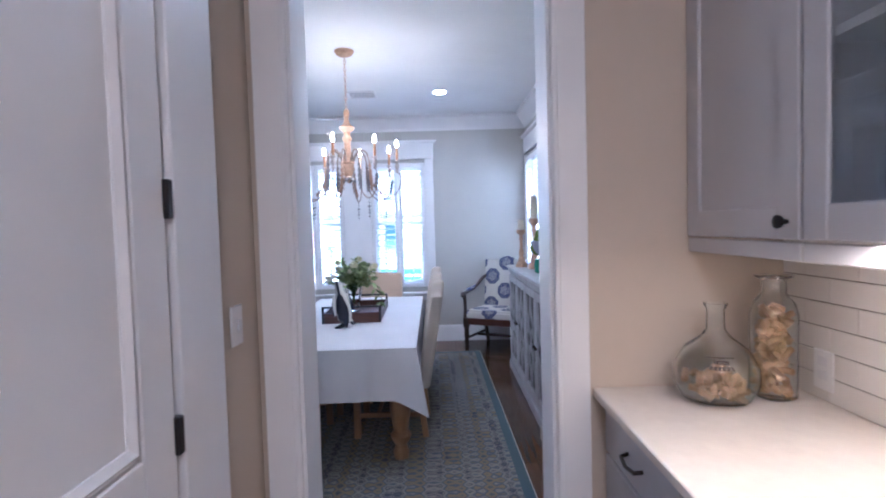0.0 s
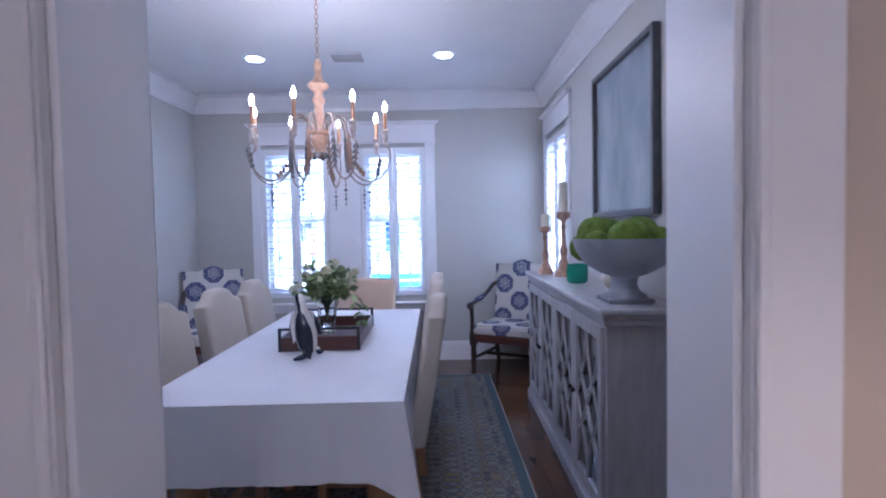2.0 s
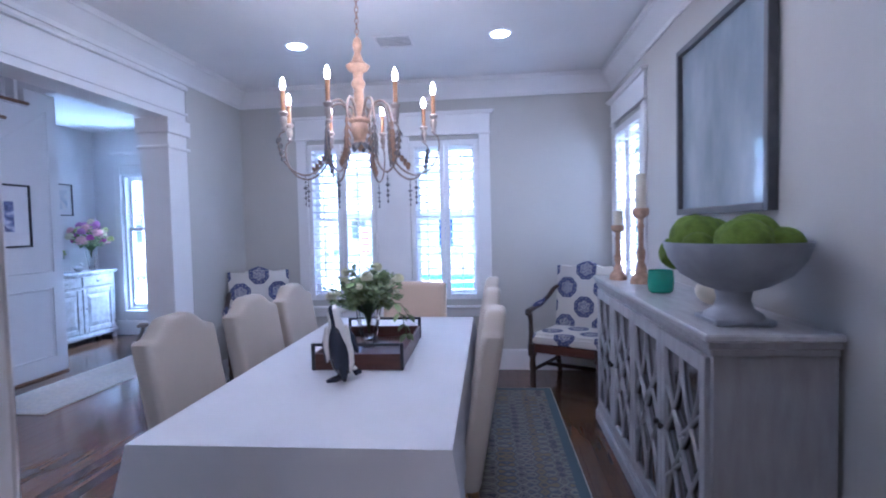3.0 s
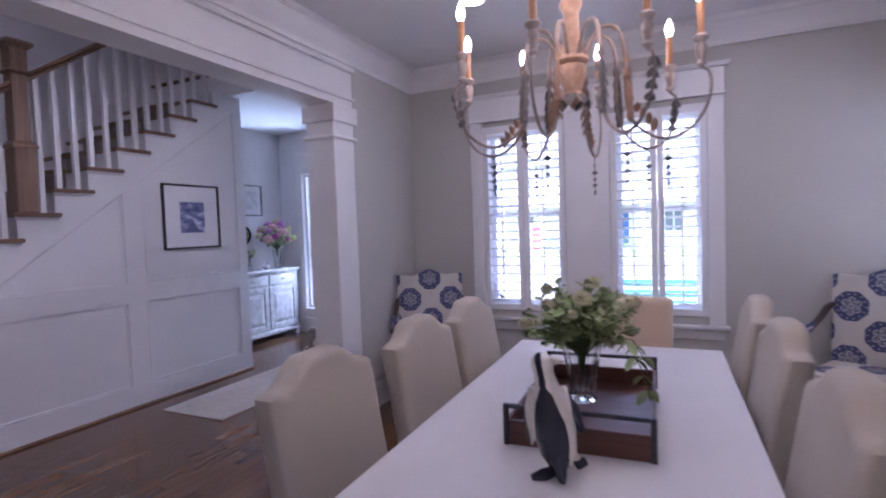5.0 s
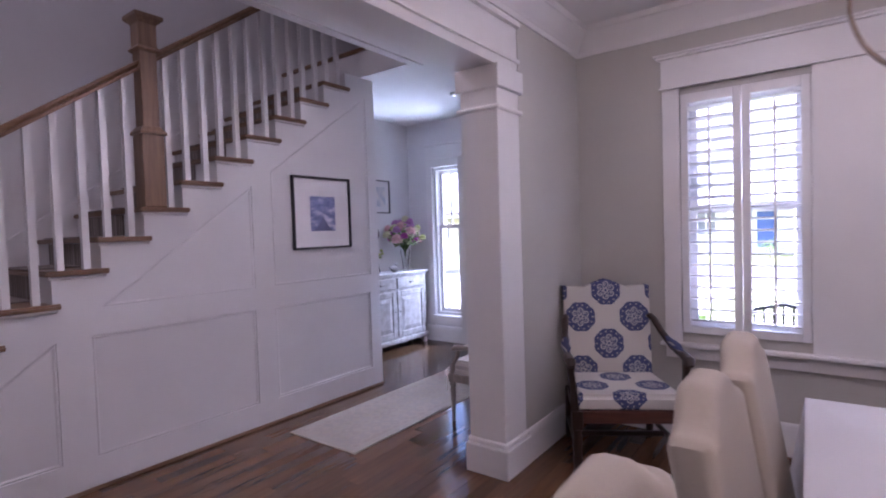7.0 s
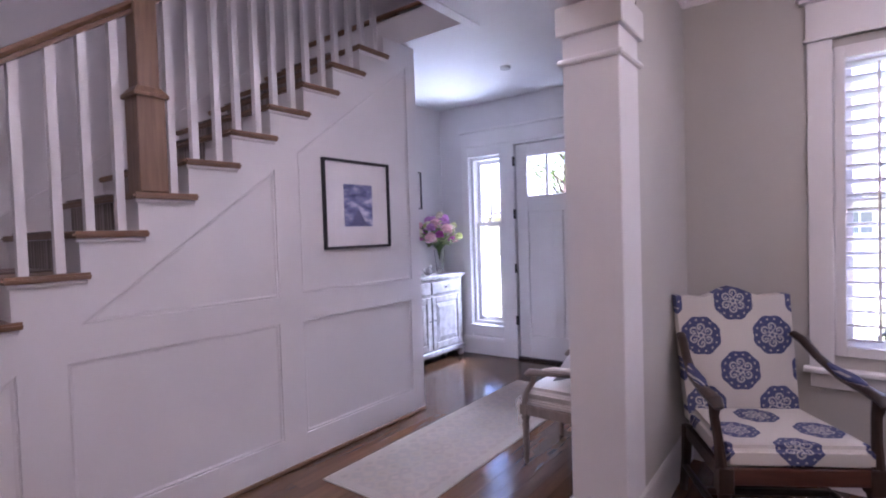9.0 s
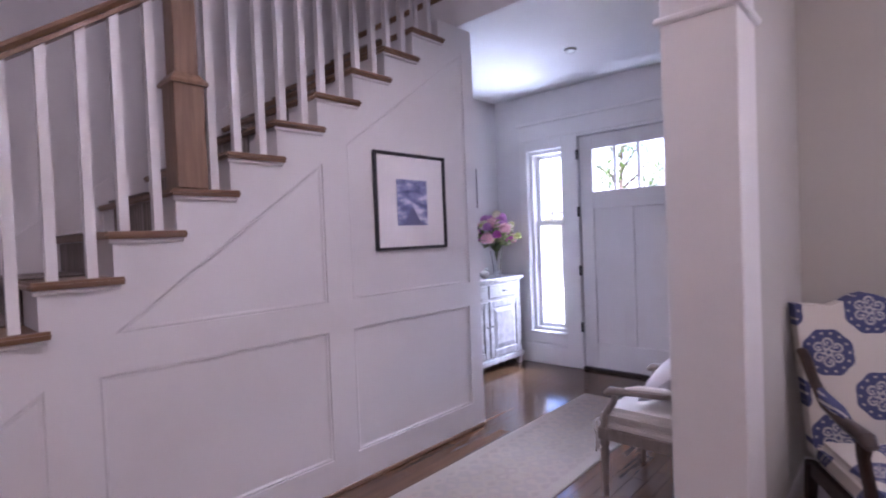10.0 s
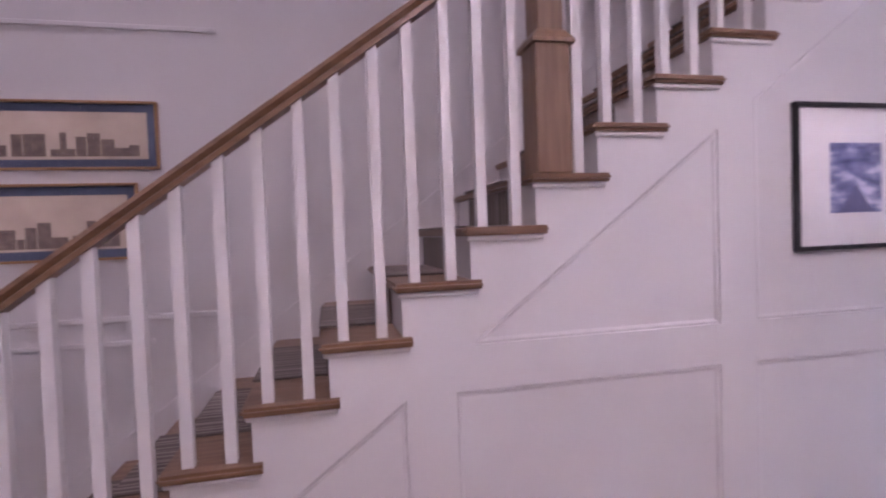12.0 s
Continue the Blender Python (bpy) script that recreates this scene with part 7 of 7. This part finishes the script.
lathe(bm, [(0.05, 0.002), (0.062, 0.01), (0.064, 0.25), (0.055, 0.285), (0.034, 0.31), (0.032, 0.35), (0.05, 0.362), (0.05, 0.366), (0.03, 0.362), (0.03, 0.31), (0.052, 0.282), (0.061, 0.25), (0.059, 0.014), (0.04, 0.01)], 24)
part("glass", bm, CLEAR, t, smooth=True)
corks(t, 110, lambda z: 0.064, 0.27, 9)
# ---- outside ----
GRASS = material("lawn", (0.16, 0.22, 0.07), 0.95, second=(0.24, 0.27, 0.12), scale=1.5, detail=8, bump=0.6, bump_scale=40)
ROAD = material("worn_pale_asphalt", (0.17, 0.17, 0.172), 0.9, scale=3, bump=0.4, bump_scale=80)
DECK = material("grey_porch_paint", (0.30, 0.31, 0.32), 0.6, scale=4, piece=0.08)
TEAL = material("teal_paint", (0.06, 0.20, 0.185), 0.5, second=(0.045, 0.16, 0.15), scale=8)
WHITEWOOD = material("white_clapboard", (0.78, 0.78, 0.77), 0.6, scale=4)
ROOF = material("grey_shingle", (0.32, 0.33, 0.35), 0.9, second=(0.24, 0.25, 0.27), scale=6, bump=0.5)
BARK = material("bark", (0.11, 0.085, 0.065), 0.9, second=(0.06, 0.045, 0.035), scale=8, stretch=(4, 4, 1), bump=0.8, bump_scale=20)
CANOPY = material("tree_leaf", (0.12, 0.20, 0.05), 0.7, second=(0.08, 0.14, 0.035), scale=3, piece=0.4)
PANEGREY = material("dim_window", (0.16, 0.18, 0.21), 0.1)
RED = material("red_cloth", (0.45, 0.05, 0.06), 0.8)
BLUEP = material("blue_paint", (0.05, 0.10, 0.30), 0.5)

bm = bmesh.new()
sheet(bm, 20, 20, lambda u, v: (-250 + 500 * u, -250 + 500 * v, -0.62))
setting("ground", bm, GRASS, "green front lawn reaching to the horizon", "lawn")
setting("road", boxes((-200, 24, -0.618, 200, 31, -0.60)), ROAD, "pale worn asphalt street", "road")
setting("pavement", boxes((-200, 21.5, -0.618, 200, 23, -0.585), (-5.3, YD + 2.2, -0.618, -3.9, 21.5, -0.585)), DECK, "pale concrete path and pavement", "pavement")
setting("porch_base", boxes((XL - 0.02, YF + 0.16, -0.62, 4.0, 10.0, -0.16), (XW - 0.6, YD + 0.16, -0.62, XL - 0.02, 11.4, -0.16)), WHITEWOOD, "white porch base", "porch")
x = XL
deck = tagged(new("porch_deck"), "grey painted porch boards", "deck", kind="structure")
while x < 3.9:
    part("plank", boxes((x, YF + 0.17, -0.158, x + 0.136, 9.98, -0.13)), DECK, deck)
    x += 0.14


def porch_chair(x, y, turn, mat, label):
    """A slatted outdoor armchair of bent bars."""
    t = thing("porch_chair", x, y, -0.13, label, "porch chair", "porch chairs", turn)
    part("seat", boxes(*[(-0.25, -0.25 + k * 0.07, 0.42, 0.25, -0.19 + k * 0.07, 0.435) for k in range(7)]), mat, t)
    bm = bmesh.new()
    for k in range(9):
        u = -0.24 + k * 0.06
        tube(bm, [(u, 0.25, 0.43), (u * 1.05, 0.31, 0.70), (u * 1.05, 0.34, 0.90 - 1.2 * u * u)], 0.008, 5)
    part("back_spindles", bm, mat, t)
    bm = bmesh.new()
    tube(bm, [(-0.27, 0.25, 0.40), (-0.28, 0.32, 0.78), (-0.18, 0.345, 0.87), (0, 0.35, 0.91), (0.18, 0.345, 0.87), (0.28, 0.32, 0.78), (0.27, 0.25, 0.40)], 0.014, 7)
    part("back_frame", bm, mat, t)
    for s in (-1, 1):
        bm = bmesh.new()
        tube(bm, [(s * 0.27, -0.25, 0.0), (s * 0.27, -0.24, 0.62), (s * 0.28, -0.1, 0.66), (s * 0.28, 0.31, 0.68)], 0.014, 7)
        part("arm", bm, mat, t)
        bm = bmesh.new()
        tube(bm, [(s * 0.27, 0.25, 0.42), (s * 0.27, 0.31, 0.0)], 0.014, 7)
        part("leg", bm, mat, t)
    return t


pc = porch_chair(-2.55, 8.7, 160, BLACK, "black iron porch chair on the grey deck")
copy_thing(pc, pose(-1.95, 8.95, -0.13, 0, 0, 190))
copy_thing(pc, pose(0.1, 8.9, -0.13, 0, 0, 170))
t = thing("porch_bench", -0.95, 9.15, -0.13, "teal painted slatted porch bench", "bench")
part("seat", boxes(*[(-0.75, -0.22 + k * 0.11, 0.42, 0.75, -0.13 + k * 0.11, 0.445) for k in range(4)]), TEAL, t)
for k in range(4):
    part("back_slat", boxes((-0.75, 0.22, 0.50 + k * 0.11, 0.75, 0.245, 0.58 + k * 0.11)), TEAL, t)
for s in (-1, 1):
    part("leg", boxes((s * 0.72 - 0.03, -0.22, 0, s * 0.72 + 0.03, -0.16, 0.62)), TEAL, t)
    part("leg", boxes((s * 0.72 - 0.03, 0.19, 0, s * 0.72 + 0.03, 0.25, 0.93)), TEAL, t)
    part("armrest", boxes((s * 0.72 - 0.04, -0.24, 0.62, s * 0.72 + 0.04, 0.2, 0.645)), TEAL, t)

# low white fence along the path
t = thing("picket_fence", 0, 14.5, -0.62, "low white picket fence across the lawn", "fence")
part("rail", boxes((-14, -0.02, 0.25, 8, 0.02, 0.31), (-14, -0.02, 0.72, 8, 0.02, 0.78)), WHITEWOOD, t)
me = None
for k in range(147):
    if me is None:
        bm = bmesh.new()
        prism(bm, [Vector((-0.035, -0.045, 0.0)), Vector((0.035, -0.045, 0.0)), Vector((0.035, -0.045, 0.86)), Vector((0.0, -0.045, 0.93)), Vector((-0.035, -0.045, 0.86))], (0, 0.02, 0))
        o = part("picket", bm, WHITEWOOD, t)
        me = o.data
    else:
        o = new("picket", me)
        o.parent = t
    o.matrix_basis = pose(-14 + k * 0.15, 0, 0)


def house(x, y, w, d, h, wall_mat, label, door_mat):
    t = thing("house", x, y, -0.62, label, "house", "houses over the street")
    part("wall", boxes((-w / 2, 0, 0, w / 2, d, h)), wall_mat, t)
    bm = bmesh.new()
    prism(bm, [Vector((-w / 2 - 0.5, -0.6, h)), Vector((-w / 2 - 0.5, d + 0.6, h)), Vector((-w / 2 - 0.5, d / 2, h + d * 0.42))], (w + 1, 0, 0))
    part("roof", bm, ROOF, t)
    for k in range(4):
        wx = -w / 2 + w * (k + 0.5) / 4
        if k == 2:
            part("door", boxes((wx - 0.5, -0.06, 0.5, wx + 0.5, 0, 2.6), bevel=0.01), door_mat, t)
        else:
            f = part("window", boxes((wx - 0.6, -0.06, 1.2, wx + 0.6, -0.001, 2.8)), WHITEWOOD, t)
            for sx in (-1, 1):
                part("pane", boxes((wx + sx * 0.28 - 0.24, -0.08, 1.3, wx + sx * 0.28 + 0.24, -0.061, 2.7)), PANEGREY, f)
        if h > 4:
            f = part("window", boxes((wx - 0.5, -0.06, 4.0, wx + 0.5, -0.001, 5.4)), WHITEWOOD, t)
            part("pane", boxes((wx - 0.42, -0.08, 4.08, wx + 0.42, -0.061, 5.32)), PANEGREY, f)
    part("porch_roof", boxes((-w / 2 - 0.2, -2.4, 3.1, w / 2 + 0.2, 0, 3.3)), ROOF, t)
    for k in range(5):
        px = -w / 2 + 0.2 + (w - 0.4) * k / 4
        part("porch_post", boxes((px - 0.1, -2.3, 0, px + 0.1, -2.1, 3.1)), WHITEWOOD, t)


house(-6, 40, 13, 10, 6.2, WHITEWOOD, "two-storey white clapboard house with a porch", BLUEP)
house(11, 41, 12, 9, 3.6, material("pale_blue_clapboard", (0.45, 0.52, 0.58), 0.7), "pale blue clapboard single-storey house", PANEGREY)
house(-24, 41, 13, 9, 3.6, material("cream_clapboard", (0.66, 0.60, 0.48), 0.7), "cream clapboard single-storey house", WHITEWOOD)


def tree(x, y, h, r, seed, label):
    rnd = random.Random(seed)
    t = thing("tree", x, y, -0.62, label, "tree", "street trees")
    bm = bmesh.new()
    tips = []
    tube(bm, [(0, 0, 0), (0.05, 0, h * 0.2), (-0.05, 0.1, h * 0.45), (0.1, 0, h * 0.8)], [r, r * 0.75, r * 0.55, r * 0.15], 9)
    for k in range(9):
        a, z = k * 2.4, h * (0.32 + 0.055 * k)
        ln = h * rnd.uniform(0.22, 0.36)
        p1 = Vector((math.cos(a) * ln * 0.5, math.sin(a) * ln * 0.5, z + ln * 0.4))
        p2 = Vector((math.cos(a) * ln, math.sin(a) * ln, z + ln * 0.62))
        tube(bm, [(0, 0, z), p1, p2], [r * 0.35, r * 0.2, r * 0.06], 6)
        tips += [p1, p2, p1.lerp(p2, 0.5)]
    part("trunk", bm, BARK, t, smooth=True)
    bm = bmesh.new()
    for p in tips + [Vector((0, 0, h * 0.85))]:
        for _ in range(130):
            d = Vector((rnd.gauss(0, 1), rnd.gauss(0, 1), rnd.gauss(0, 0.7))) * h * 0.075
            leaf(bm, p + d, (rnd.uniform(-1, 1), rnd.uniform(-1, 1), rnd.uniform(-0.6, 0.4)), 0.22, 0.12, 0.2)
    part("crown", bm, CANOPY, t)


tree(-15.5, 34.5, 9, 0.28, 1, "live oak with a rough trunk beyond the street")
tree(9.0, 34.0, 8, 0.24, 2, "leafy street tree beyond the street")
tree(5.5, 18.0, 9, 0.26, 3, "leafy street tree on the verge")
tree(-16, 19.0, 9, 0.26, 4, "leafy street tree further along")


def shrub(x, y, r, seed):
    rnd = random.Random(seed)
    t = thing("shrub", x, y, -0.62, "rounded green garden shrub", "shrub", "garden shrubs")
    bm = bmesh.new()
    for _ in range(420):
        d = Vector((rnd.gauss(0, 1), rnd.gauss(0, 1), rnd.gauss(0, 1))).normalized() * r * rnd.uniform(0.6, 1.05)
        leaf(bm, (d.x, d.y, abs(d.z) * 1.0 + 0.05), (d.x, d.y, d.z + 0.3), 0.12, 0.07, 0.2)
    part("foliage", bm, CANOPY, t)
    bm = bmesh.new()
    tube(bm, [(0, 0, 0), (0.03, 0, r * 0.6)], [0.04, 0.02], 6)
    part("stem", bm, BARK, t)


for k, (x, y, r) in enumerate(((-2.0, 11.2, 0.7), (-3.2, 12.4, 0.6), (0.6, 11.4, 0.6), (2.0, 12.0, 0.8), (-6.6, 13.2, 0.7), (-8.5, 36.5, 1.1), (-4.0, 36.8, 1.0), (0.2, 37, 1.1))):
    shrub(x, y, r, 40 + k)
t = thing("garden_flag", -5.0, 19.0, -0.62, "small red and white garden flag on a pole", "flag")
bm = bmesh.new()
tube(bm, [(0, 0, 0), (0, 0, 2.1)], 0.015, 8)
part("pole", bm, WHITEWOOD, t)
part("cloth", boxes(*[(0.02, -0.006, 1.25 + k * 0.2, 0.3, 0.006, 1.35 + k * 0.2) for k in range(4)]), RED, t)
part("pale_stripe", boxes(*[(0.02, -0.005, 1.35 + k * 0.2, 0.3, 0.005, 1.45 + k * 0.2) for k in range(4)]), WHITEWOOD, t)
# neighbour's wall beyond the side window
t = thing("neighbour_house", 5.2, 2.0, -0.62, "white clapboard side wall of the next house", "house")
part("wall", boxes((0, 0, 0, 6, 12, 5.5)), WHITEWOOD, t)
for k in range(26):
    part("clapboard", boxes((-0.015, 0, 0.2 + k * 0.2, 0, 12, 0.385 + k * 0.2)), WHITEWOOD, t)
part("roof", boxes((-0.5, -0.5, 5.5, 6.5, 12.5, 5.7)), ROOF, t)
# ---- boards of the floor ----
def floor_boards():
    w, rnd = 0.083, random.Random(5)
    spare = bmesh.new()
    made = {}
    count = 0
    x = XW
    while x < XR + 0.3:
        y = -1.5 - rnd.uniform(0, 0.9)
        x1 = min(x + w, XR + 0.3)
        end = YD + 0.13 if x < XL - 0.1 else YF + 0.13
        while y < end:
            length = rnd.choice((0.6, 0.75, 0.9, 1.05, 1.2))
            a, b = max(y, -1.5), min(y + length, end)
            if b - a > 0.02:
                near = -4.96 < x < -2.6 and 4.6 < (a + b) / 2 < 9.3 and abs(b - a - length) < 1e-6 and abs(x1 - x - w) < 1e-6
                if near and count < 300:
                    if length not in made:
                        bm = bmesh.new()
                        box(bm, 0.0006, 0.0006, -0.019, w - 0.0006, length - 0.0006, 0.0)
                        o = put("board", bm, OAK_FLOOR)
                        made[length] = o.data
                        bpy.data.objects.remove(o)
                    o = new("board", made[length])
                    o.parent = floor
                    o.matrix_basis = pose(x, a, 0, rnd.uniform(-0.02, 0.02), rnd.uniform(-0.35, 0.35), 0)
                    count += 1
                else:
                    box_quick(spare, x + 0.0006, a + 0.0006, -0.019, x1 - 0.0006, b - 0.0006, -0.0002)
            y += length
        x += w
    o = put("board_rest", spare, OAK_FLOOR)
    o.parent = floor
    o["kind"] = "stuff"


def box_quick(bm, x0, y0, z0, x1, y1, z1):
    v = [bm.verts.new(p) for p in ((x0, y0, z0), (x1, y0, z0), (x1, y1, z0), (x0, y1, z0), (x0, y0, z1), (x1, y0, z1), (x1, y1, z1), (x0, y1, z1))]
    for f in ((4, 5, 6, 7), (0, 1, 5, 4), (1, 2, 6, 5), (2, 3, 7, 6), (3, 0, 4, 7)):
        bm.faces.new([v[i] for i in f])


floor_boards()
